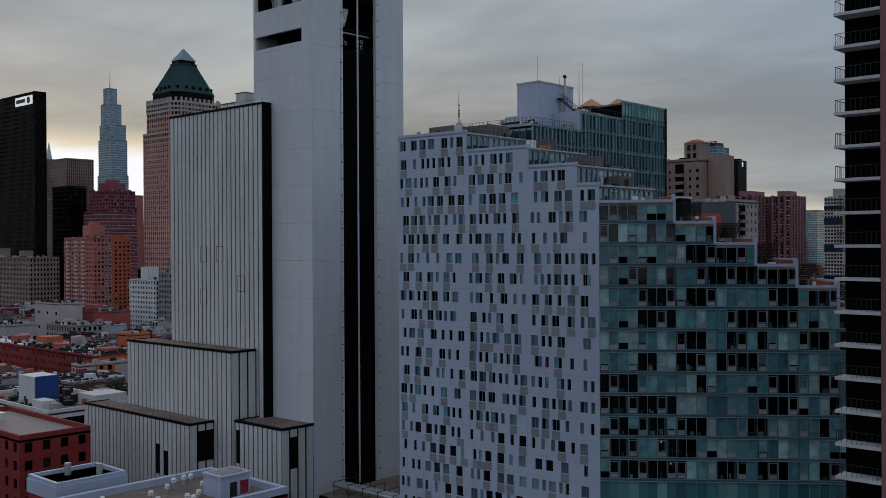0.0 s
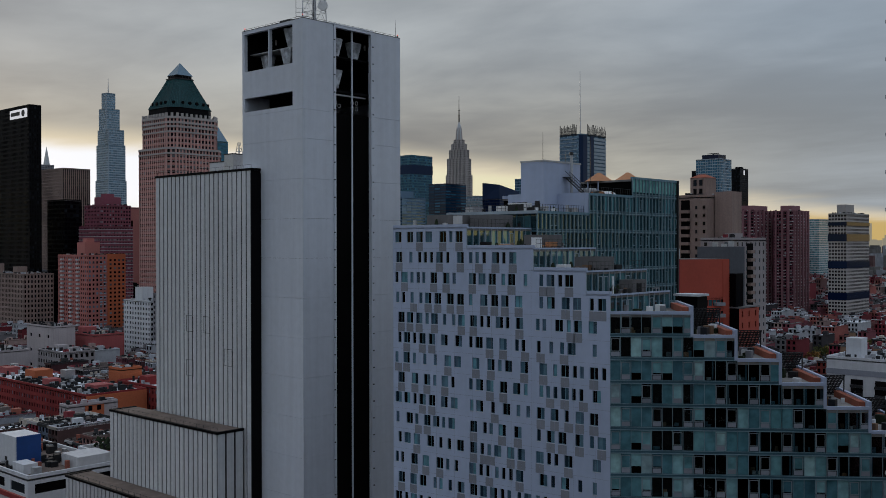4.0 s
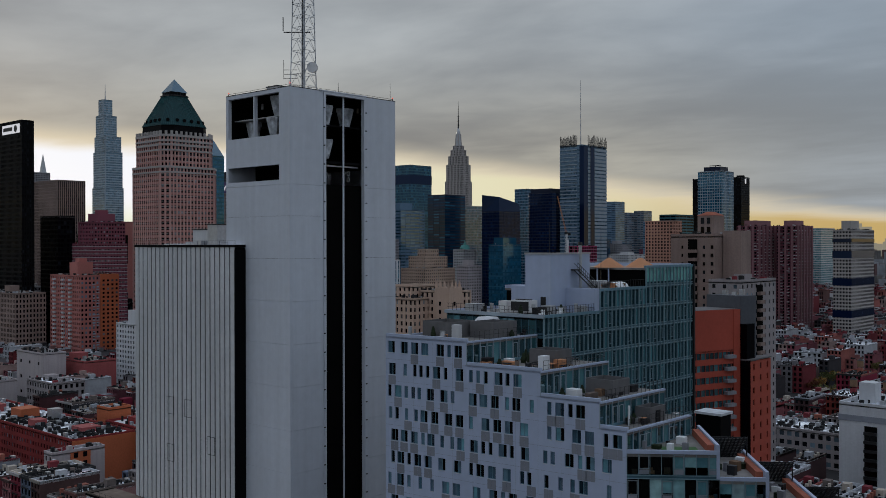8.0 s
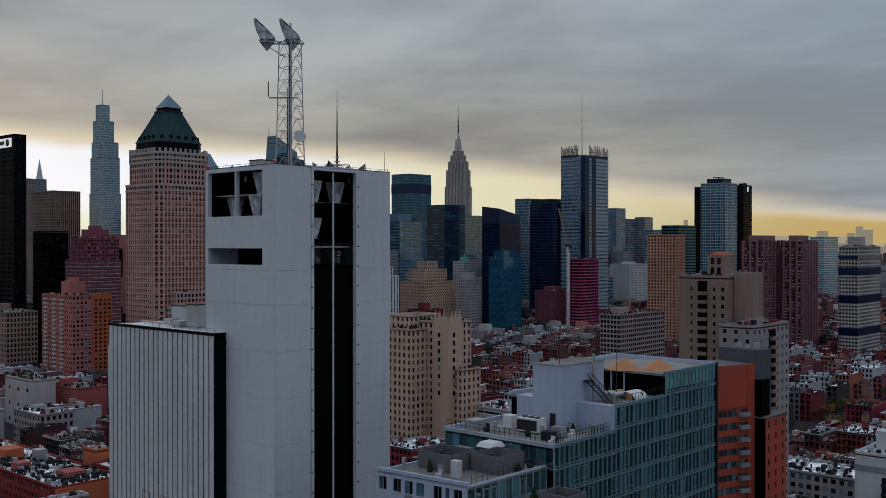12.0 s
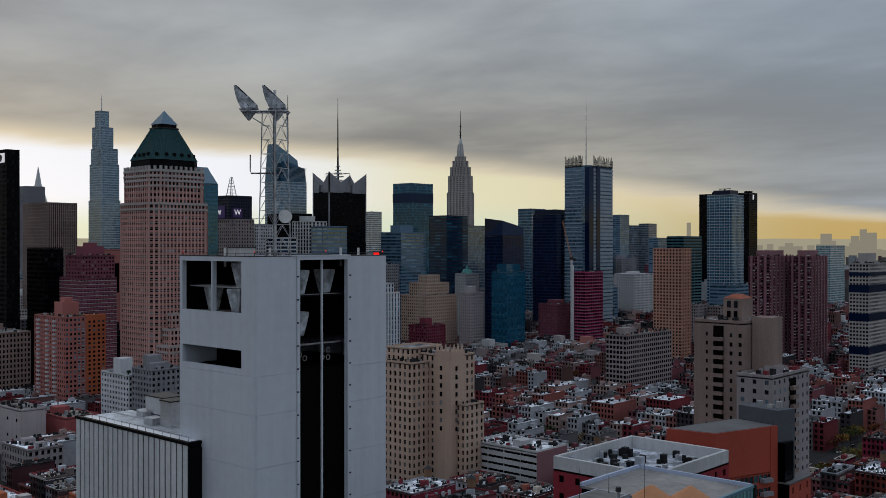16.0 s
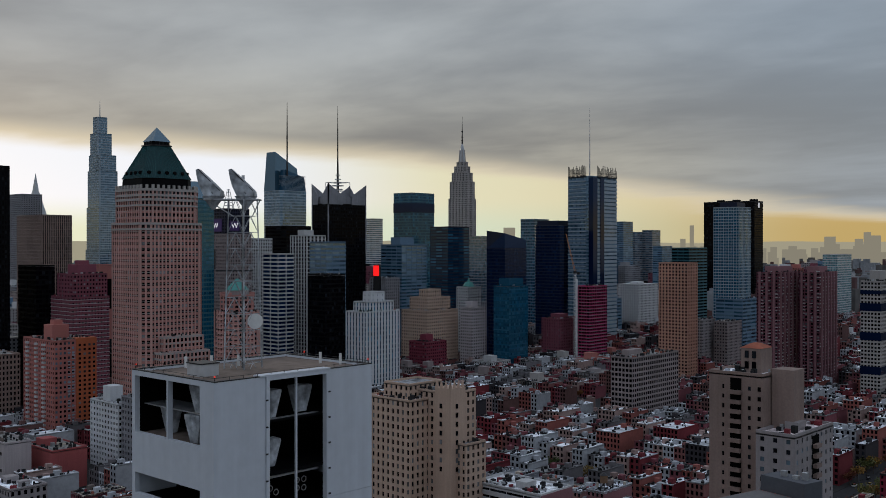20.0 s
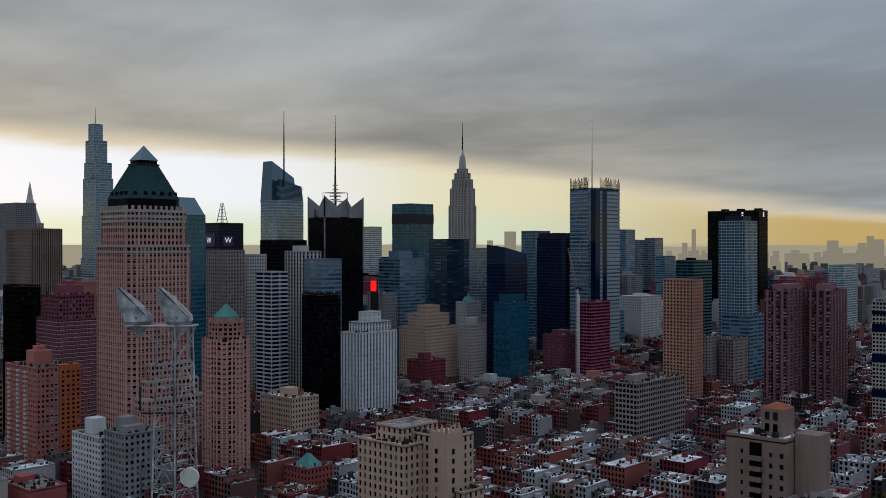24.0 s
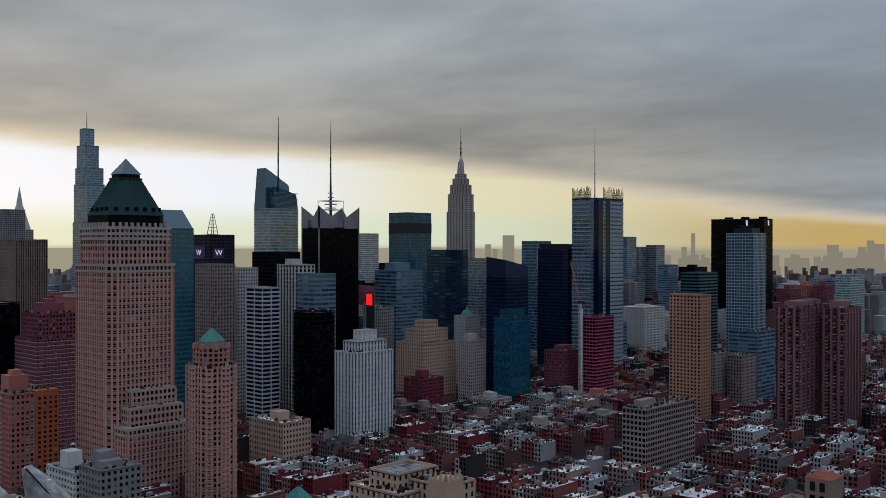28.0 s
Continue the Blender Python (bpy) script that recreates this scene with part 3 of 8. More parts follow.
    part("mullion", Geo().box(x1 - 0.7, x1 - 0.45, 288.5, 288.75, 0, top - 0.5), M["white_panel"], root)
    for zz, h in ((131.9, 0.25), (138.9, 0.3)):
        part("catwalk", Geo().box(x1 - 2.0, x1 - 1.3, 283.3, 292.9, zz, zz + h), M["metal"], root)
    br = Geo().box(0, 0.16, -0.14, 0.14, 0, 0.2).mesh("bracket", M["metal_dark"])
    for i in range(44):
        for b in (283.6, 293.45):
            ob = part("bracket", br, None, root)
            ob.location = (x1 + 0.12, b, 2.0 + i * 3.25)
    # roof
    part("roof", Geo().box(x0 + 0.5, x1 - 0.6, y0 + 0.7, y1 - 0.5, top - 0.5, top - 0.3), M["roof_brown"], root)
    # Added black sheets that paint the loft's shade over pale inner walls and ceiling.
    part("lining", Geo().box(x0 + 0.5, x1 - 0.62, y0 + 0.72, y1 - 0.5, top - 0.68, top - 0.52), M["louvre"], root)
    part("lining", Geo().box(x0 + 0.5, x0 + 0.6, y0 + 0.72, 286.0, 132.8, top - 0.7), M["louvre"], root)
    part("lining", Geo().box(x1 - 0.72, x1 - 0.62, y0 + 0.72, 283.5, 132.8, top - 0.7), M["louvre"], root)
    g = Geo()
    g.box(x0 - 0.02, x1 + 0.02, y0 - 0.02, y0 + 0.5, top, top + 0.12)
    g.box(x0 - 0.02, x0 + 0.5, y0 + 0.5, y1 + 0.02, top, top + 0.12)
    g.box(x1 - 0.5, x1 + 0.02, y0 + 0.5, 283.5, top, top + 0.12)
    g.box(x1 - 0.5, x1 + 0.02, 293.5, y1 + 0.02, top, top + 0.12)
    g.box(x0 + 0.5, x1 - 0.5, y1 - 0.5, y1 + 0.02, top, top + 0.12)
    part("coping", g, M["metal_dark"], root)
    part("strip_hood", Geo().box(x1 - 1.2, x1 + 0.2, 282.6, 293.6, top + 0.02, top + 0.2), M["white_panel"], root)
    g = Geo()
    ring = [(x0 + 0.3, y0 + 0.3), (x1 - 0.3, y0 + 0.3), (x1 - 0.3, y1 - 0.3), (x0 + 0.3, y1 - 0.3)]
    for i in range(4):
        a, b = ring[i], ring[(i + 1) % 4]
        n = int(math.dist(a, b) / 2)
        for k in range(n + 1):
            p = (a[0] + (b[0] - a[0]) * k / n, a[1] + (b[1] - a[1]) * k / n)
            g.tube((*p, top), (*p, top + 0.45), 0.03, sides=4)
        for zz in (0.45,):
            g.tube((*a, top + zz), (*b, top + zz), 0.03, sides=4)
    part("roof_railing", g, M["metal_dark"], root)
    pent = part("roof_hut", Geo().box(5.4, 8.4, 279.2, 281.8, top - 0.6, top + 1.2), M["pale_conc"], root)
    part("hut_coping", Geo().box(5.3, 8.5, 279.1, 281.9, top + 1.2, top + 1.35), M["metal_dark"], pent)
    for x, y in ((0.6, 286.0), (2.4, 289.0), (-0.8, 283.0), (8.0, 298.5), (11.0, 299.5)):
        part("roof_post", Geo().tube((x, y, top - 1.7), (x, y, top + 1.2), 0.2, sides=8), M["metal_white"], root)
    for x, y in ((x1 - 0.3, y0 + 0.3), (x0 + 0.3, y0 + 0.4), (x1 - 0.3, y1 - 0.4), (2.0, y1 - 0.4)):
        g = Geo().tube((x, y, top), (x, y, top + 0.55), 0.05, sides=5)
        pole = part("beacon_pole", g, M["metal_dark"], root)
        part("beacon", Geo().tube((x, y, top + 0.55), (x, y, top + 0.75), 0.09, 0.07, 8), M["beacon"], pole, "glowing red obstruction lamp")
    part("whip_antenna", Geo().tube((14.9, 300.4, top), (14.9, 300.4, top + 3.6), 0.05, 0.02, 5), M["metal_dark"], root)
    # horn antennas inside the loft
    def horn_box(x, y, z, turn, s=1.0, mat=M["horn"]):
        g = Geo()
        g.prism([(-0.7 * s, -0.45 * s), (0.7 * s, -0.45 * s), (0.7 * s, 0.45 * s), (-0.7 * s, 0.45 * s)], 0, 3.1 * s, 1.9)
        g.prism([(-1.35 * s, -0.85 * s), (1.35 * s, -0.85 * s), (1.35 * s, 0.85 * s), (-1.35 * s, 0.85 * s)], 3.1 * s, 3.4 * s, 0.96)
        ob = part("horn_antenna", g, mat, root, "tapered off-white horn antenna standing in the loft")
        ob.matrix_basis = pose(x, y, z, 0, 0, turn)

    for x, y, z, turn in ((9.4, 278.0, 136.75, 8), (1.2, 279.6, 136.75, -5), (10.2, 278.2, 140.45, 14), (13.6, 285.4, 133.3, 84), (13.5, 285.6, 139.3, 96), (12.6, 291.2, 139.3, 90)):
        horn_box(x, y, z, turn)
    for i, (b, zz) in enumerate(((289.6, 130.9), (290.7, 130.9), (289.6, 129.9), (290.7, 129.8), (285.4, 130.6), (286.3, 130.0))):
        g = Geo()
        for k in range(12):
            a0, a1 = 2 * math.pi * k / 12, 2 * math.pi * (k + 1) / 12
            g.tube((x1 - 1.6, b + 0.36 * math.cos(a0), zz + 0.36 * math.sin(a0)), (x1 - 1.6, b + 0.36 * math.cos(a1), zz + 0.36 * math.sin(a1)), 0.06, sides=4)
        part("waveguide_ring", g, M["metal"], root)
    return root


telephone_tower()


def antenna_mast():
    root = thing("antenna_mast", "white steel lattice mast with two horn reflectors and a dish", "mast", at=(0, 0, 0))
    cx, cy, z0, z1 = 4.6, 288.2, 143.0, 166.5
    half = lambda z: 1.75 - 0.45 * (z - z0) / (z1 - z0)
    dirs = [(-1, -1), (1, -1), (1, 1), (-1, 1)]
    spin = radians(12)

    def corner(k, z):
        a, b = dirs[k % 4]
        h = half(z)
        return (cx + h * (a * math.cos(spin) - b * math.sin(spin)), cy + h * (a * math.sin(spin) + b * math.cos(spin)), z)

    for k in range(4):
        part("leg", Geo().tube(corner(k, z0), corner(k, z1), 0.10, 0.08, 6), M["horn"], root)
    n = 11
    for i in range(n):
        za, zb = z0 + (z1 - z0) * i / n, z0 + (z1 - z0) * (i + 1) / n
        g = Geo()
        for k in range(4):
            mid = tuple((p + q) / 2 for p, q in zip(corner(k, zb), corner(k + 1, zb)))
            g.tube(corner(k, za), mid, 0.035, sides=4)
            g.tube(corner(k + 1, za), mid, 0.035, sides=4)
            g.tube(corner(k, zb), corner(k + 1, zb), 0.045, sides=4)
        part("bracing", g, M["horn"], root, kind="stuff")
    part("cable_ladder", Geo().box(cx - 0.16, cx + 0.16, cy - 0.1, cy + 0.1, z0, z1), M["metal_dark"], root)
    part("waveguide", Geo().tube((cx + 0.5, cy - 0.3, z0), (cx + 0.5, cy - 0.3, z1), 0.12, sides=6), M["metal"], root)
    # top platform reaching out on one side
    lx, ly = -0.737, -0.676
    g = Geo()
    for s in (-0.9, 0.9):
        ox, oy = -ly * s, lx * s
        g.tube((cx - lx * 2.2 + ox, cy - ly * 2.2 + oy, z1), (cx + lx * 4.9 + ox, cy + ly * 4.9 + oy, z1), 0.13, sides=5)
    for k in range(6):
        s = -2.2 + 7.1 * k / 5
        g.tube((cx + lx * s - ly * 1.1, cy + ly * s + lx * 1.1, z1), (cx + lx * s + ly * 1.1, cy + ly * s - lx * 1.1, z1), 0.09, sides=4)
    g.tube((cx + lx * 1.2, cy + ly * 1.2, z1 - 2.2), (cx + lx * 4.6, cy + ly * 4.6, z1 - 0.1), 0.08, sides=5)
    g.tube((cx - lx * 1.2, cy - ly * 1.2, z1 - 2.2), (cx - lx * 2.2, cy - ly * 2.2, z1 - 0.1), 0.08, sides=5)
    part("platform", g, M["metal"], root)
    # horn reflectors: a pyramid, point down, under a scoop that leans outwards
    for s in (3.9, -0.4):
        bx, by = cx + lx * s, cy + ly * s
        horn = part("horn_reflector", Geo().prism([(bx - 0.12, by - 0.12), (bx + 0.12, by - 0.12), (bx + 0.12, by + 0.12), (bx - 0.12, by + 0.12)], z1 - 1.3, z1 + 0.5, 9.0), M["horn"], root, "weathered white horn reflector antenna")
        g = Geo()
        prof = [(a * 0.86, h * 0.88) for a, h in ((-1.5, 0.0), (1.2, 0.0), (1.9, 1.4), (2.3, 2.7), (2.6, 3.9), (2.2, 4.05), (1.1, 3.1), (-0.3, 1.8), (-1.35, 0.7))]
        k = len(prof)
        width = [w * 0.86 for w in (1.25, 1.25, 1.15, 0.9, 0.45, 0.45, 0.9, 1.15, 1.25)]
        vs = [(bx + lx * a + ly * w, by + ly * a - lx * w, z1 + 0.5 + h) for (a, h), w in zip(prof, width)] + [(bx + lx * a - ly * w, by + ly * a + lx * w, z1 + 0.5 + h) for (a, h), w in zip(prof, width)]
        g.add(vs, [list(range(k)), [k + i for i in range(k)][::-1]] + [[i, k + i, k + (i + 1) % k, (i + 1) % k] for i in range(k)])
        part("scoop", g, M["horn"], horn)
        g = Geo()
        for a0, h0, a1, h1 in ((-1.1, 0.66, 1.85, 3.5), (-0.2, 0.25, 1.95, 2.55), (-1.25, 0.08, 1.05, 0.08)):
            for w in (1.05, -1.05):
                g.tube((bx + lx * a0 + ly * w, by + ly * a0 - lx * w, z1 + 0.5 + h0), (bx + lx * a1 + ly * w * 0.6, by + ly * a1 - lx * w * 0.6, z1 + 0.5 + h1), 0.06, sides=4)
        part("stiffener", g, M["metal_dark"], horn)
    part("top_pole", Geo().tube((cx + 0.2, cy - 0.3, z1), (cx + 0.2, cy - 0.3, z1 + 3.2), 0.1, 0.05, 6), M["metal_dark"], root)
    part("small_panel_antenna", Geo().box(cx + 0.3, cx + 0.6, cy - 0.45, cy - 0.15, z1 + 2.6, z1 + 3.2), M["metal_white"], root)
    # side arms
    zz = z0 + 14.2
    g = Geo().tube((cx - lx * 1.3, cy - ly * 1.3, zz), (cx + lx * 3.6, cy + ly * 3.6, zz), 0.11, sides=5)
    arm = part("side_arm", g, M["metal_dark"], root)
    part("whip_antenna", Geo().tube((cx + lx * 3.7, cy + ly * 3.7, zz + 0.2), (cx + lx * 3.7, cy + ly * 3.7, zz + 2.8), 0.09, sides=6), M["metal_dark"], arm)
    zz = z0 + 6.5
    g = Geo()
    for h in (-0.8, 0.0, 0.8):
        g.tube((cx + lx * 1.2, cy + ly * 1.2, zz + h), (cx + lx * 3.6, cy + ly * 3.6, zz + h), 0.05, sides=4)
    g.tube((cx + lx * 3.6, cy + ly * 3.6, zz - 0.9), (cx + lx * 3.6, cy + ly * 3.6, zz + 2.6), 0.05, sides=4)
    part("loop_antenna", g, M["metal_dark"], root)
    # drum dish
    d = Vector((0.62, -0.78, 0)).normalized()
    p = Vector((cx + 1.6, cy + 0.9, 150.6))
    dish = part("dish", Geo().tube(p, p + d * 0.55, 0.95, 1.0, 20), M["metal_white"], root, "round white drum dish antenna")
    part("dish_bracket", Geo().tube(p - d * 0.9, p, 0.12, sides=6), M["metal"], dish)
    return root


antenna_mast()


# ---- striped wings of the exchange ----
def striped_block(name, label, x0, x1, y0, y1, z0, z1, roof, dark=(), fin=1.52, west=True):
    """Black core with pale upright fins on the street side and the flank; dark: windows (face, offset, z, width, height)."""
    root = thing(name, label, "building", "striped exchange wings")
    part("core", Geo().box(x0 + 0.2, x1 - 0.12, y0 + 0.12, y1, z0, z1 - 0.5), M["black"], root)
    n = max(2, round((x1 - x0) / fin))
    step = (x1 - x0) / n
    me = Geo().box(0.17, step - 0.17, 0, 0.14, 0, z1 - z0 - 0.45).mesh("fin", M["stripe_white"])
    holes = [(a, z, w, h) for f, a, z, w, h in dark if f == "n"]
    for i in range(n):
        c = x0 + (i + 0.5) * step
        cut = [(z, h) for a, z, w, h in holes if abs(c - a) < w / 2]
        if not cut:
            ob = part("fin", me, None, root)
            ob.location = (x0 + i * step, y0, z0)
            continue
        z, h = cut[0]
        for a, b in ((z0, z), (z + h, z1 - 0.45)):
            part("fin", Geo().box(x0 + i * step + 0.17, x0 + (i + 1) * step - 0.17, y0, y0 + 0.14, a, b), M["stripe_white"], root)
    if west:
        d = y1 - y0
        m = max(2, round(d / (fin * 1.15)))
        st = d / m
        me = Geo().box(-0.14, 0, 0.2, st - 0.2, 0, z1 - z0 - 0.45).mesh("fin", M["stripe_white"])
        for i in range(m):
            cut = [(z, h) for f, a, z, w, h in dark if f == "w" and abs(y0 + (i + 0.5) * st - a) < w / 2]
            if cut:
                z, h = cut[0]
                for a, b in ((z0, z), (z + h, z1 - 0.45)):
                    part("fin", Geo().box(x1 - 0.14, x1, y0 + i * st + 0.2, y0 + (i + 1) * st - 0.2, a, b), M["stripe_white"], root)
                continue
            ob = part("fin", me, None, root)
            ob.location = (x1, y0 + i * st, z0)
    g = Geo()
    g.box(x0 - 0.1, x1 + 0.1, y0 - 0.1, y0 + 0.5, z1 - 0.45, z1)
    g.box(x1 - 0.5, x1 + 0.1, y0 + 0.5, y1, z1 - 0.45, z1)
    g.box(x0 - 0.1, x0 + 0.5, y0 + 0.5, y1, z1 - 0.45, z1)
    part("rim", g, M["black"], root, "black metal roof rim")
    part("roof", Geo().box(x0 + 0.5, x1 - 0.5, y0 + 0.5, y1, z1 - 0.5, z1 - 0.15), roof, root)
    g = Geo()
    k = int((x1 - x0) / 2.2)
    for i in range(k + 1):
        x = x0 + 0.3 + (x1 - x0 - 0.6) * i / k
        g.tube((x, y0 + 0.3, z1), (x, y0 + 0.3, z1 + 0.7), 0.03, sides=4)
    g.tube((x0 + 0.3, y0 + 0.3, z1 + 0.7), (x1 - 0.3, y0 + 0.3, z1 + 0.7), 0.03, sides=4)
    part("roof_railing", g, M["metal_dark"], root)
    return root


HATCHES = ((-18.4, 86.4), (-12.5, 86.4), (-18.4, 77.5), (-5.3, 80.5))
upper = striped_block("striped_wing", "tall exchange wing of pale stone fins and black joints", -29.8, 3.2, 273.9, 276.15, 0, 118.2, M["tent"], west=False)
part("roof_slab", Geo().box(-29.6, -2.6, 276.2, 300, 117.2, 117.9), M["membrane"], upper, "weathered pale membrane roof")
part("back_wall", Geo().box(-29.6, -2.6, 276.2, 300, 0, 117.1), M["stripe_white"], upper)
part("flank", Geo().box(2.9, 3.3, 273.95, 276.15, 0, 117.3), M["black"], upper, "black metal flank panel")
for a0, a1, b0, b1, h in ((-23.5, -18.0, 283, 287, 3.2), (-12.5, -9.5, 279, 282, 4.0)):
    hut = part("roof_hut", Geo().box(a0, a1, b0, b1, 117.9, 117.9 + h), M["pale_conc"] if h < 4 else M["metal"], upper)
    part("hut_coping", Geo().box(a0 - 0.1, a1 + 0.1, b0 - 0.1, b1 + 0.1, 117.9 + h, 118.1 + h), M["metal_dark"], hut)
kit = random.Random(27)
for k in range(26):
    x, y = kit.uniform(-28, -5), kit.uniform(278, 297)
    sx, sy, h = kit.uniform(0.4, 1.3), kit.uniform(0.4, 1.1), kit.uniform(0.5, 1.8)
    part("roof_unit", Geo().prism(plan_box(x - sx, x + sx, y - sy, y + sy, 0.06), 117.8, 117.9 + h), M[kit.choice(("metal", "pale_conc", "clutter_dark", "plant_grey", "metal_white"))], upper)
for k in range(5):
    y = 279.5 + k * 3.6
    part("roof_pipe", Geo().tube((-28, y, 118.3), (-6, y, 118.3), 0.14, sides=6), M[("metal", "clutter_dark")[k % 2]], upper)
# access hatches: thin dark frames across two fins
for x, z in HATCHES:
    g = Geo().box(x, x + 2.4, 273.86, 273.92, z, z + 0.07).box(x, x + 2.4, 273.86, 273.92, z + 3.2, z + 3.27)
    g.box(x, x + 0.06, 273.86, 273.92, z + 0.07, z + 3.2).box(x + 2.34, x + 2.4, 273.86, 273.92, z + 0.07, z + 3.2)
    part("access_hatch", g, M["metal_dark"], upper)
striped_block("striped_wing", "middle exchange wing of pale stone fins below a brown roof", -37.5, 1.2, 267.6, 273.6, 0, 69.3, M["roof_brown"])
striped_block("striped_wing", "low exchange wing of pale stone fins with black windows", -45.5, -4.4, 261.8, 267.5, 0, 55.3, M["roof_brown"],
              dark=(("n", -16.5, 44.0, 1.6, 6.0), ("n", -13.2, 44.0, 1.6, 5.0), ("w", 265.4, 47.6, 2.5, 6.0)))
striped_block("striped_wing", "low exchange wing of pale stone fins beside the tower", 1.35, 15.8, 268.4, 276.1, 0, 55.9, M["roof_brown"],
              dark=(("n", 2.3, 47.5, 2.0, 6.5), ("w", 271.6, 48.0, 1.9, 6.0)))
# lower plant deck beside the tower
deck = thing("plant_deck", "dark plant deck with silver pipes beside the exchange tower", "building")
part("deck", Geo().box(16.2, 46, 277, 300, 0, 42.0), M["louvre"], deck)
part("deck_roof", Geo().box(16.4, 45.8, 277.2, 299.8, 42.0, 42.2), M["roof_brown"], deck)
for i, (b, h, r) in enumerate(((279.0, 44.1, 0.42), (280.6, 44.1, 0.42), (283.0, 43.5, 0.3))):
    part("pipe", Geo().tube((18, b, h), (40, b, h), r, sides=10), M["metal"], deck, "silver insulated pipe")
for i in range(6):
    g = Geo()
    x = 19 + i * 4
    for b in (278.3, 281.4, 284):
        g.tube((x, b, 42.2), (x, b, 44.9), 0.08, sides=4)
    for zz in (43.1, 44.8):
        g.tube((x, 278.3, zz), (x, 284, zz), 0.08, sides=4)
    part("pipe_rack", g, M["metal_dark"], deck)


# ---- the terraced apartment building ----
FL = 2.85


WIN_W, WIN_H = 1.16, 1.52


def window_set():
    """Frame and pane meshes for a double window 1.16 m wide and a single one 0.58 m wide, both 1.52 m high."""
    made = {}
    h = WIN_H
    for kind, sashes in (("double", ((0.0, 0.58), (0.58, WIN_W))), ("single", ((0.0, 0.58),))):
        g = Geo()
        for a, b in sashes:
            g.box(a, a + 0.04, 0.10, 0.18, 0, h).box(b - 0.04, b, 0.10, 0.18, 0, h)
            g.box(a + 0.04, b - 0.04, 0.10, 0.18, 0, 0.05).box(a + 0.04, b - 0.04, 0.10, 0.18, h - 0.04, h)
        p = Geo().box(0.04, 0.54, 0.13, 0.16, 0.05, h - 0.04).mesh("pane", M["unit_glass"])
        made[kind] = (g.mesh("window", M["mh_frame"]), p, [q[0] for q in sashes])
    return made


def row_of_windows(rnd, s0, s1):
    """Uneven run of single and double windows along one floor: start and width of each."""
    out, s = [], s0 + rnd.choice((0.35, 0.5, 0.9))
    while True:
        w = WIN_W if rnd.random() < 0.52 else 0.58
        if s + w > s1 - 0.3:
            return out
        out.append((s, w))
        s += w + rnd.choice((0.42, 0.5, 0.55, 0.9, 1.0, 1.3))


def pierced_row(gw, gp, o, u, s0, s1, z0, z1, holes, zb, zt, deep):
    """One storey of wall from s0 to s1 along u, pierced by holes (start, width) between zb and zt; gp may be None."""
    o, u = np.array((*o, 0.0)), np.array((*u, 0.0))
    n = np.cross(u, Z)

    def q(a, b, lo, hi, d=0.0):
        return [o + u * a + Z * lo - n * d, o + u * b + Z * lo - n * d, o + u * b + Z * hi - n * d, o + u * a + Z * hi - n * d]

    quads = [q(s0, s1, z0, zb), q(s0, s1, zt, z1)]
    at = s0
    for a, w in holes:
        quads.append(q(at, a, zb, zt))
        at = a + w
        for x in (a, a + w):
            p0, p1 = o + u * x, o + u * x - n * deep
            quads.append([p0 + Z * zb, p1 + Z * zb, p1 + Z * zt, p0 + Z * zt])
        for z in (zb, zt):
            p0, p1 = o + u * a + Z * z, o + u * (a + w) + Z * z
            quads.append([p0, p1, p1 - n * deep, p0 - n * deep])
        if gp is not None:
            gp.quads([q(a, a + w, zb, zt, deep)])
    quads.append(q(at, s1, zb, zt))
    gw.quads(quads)


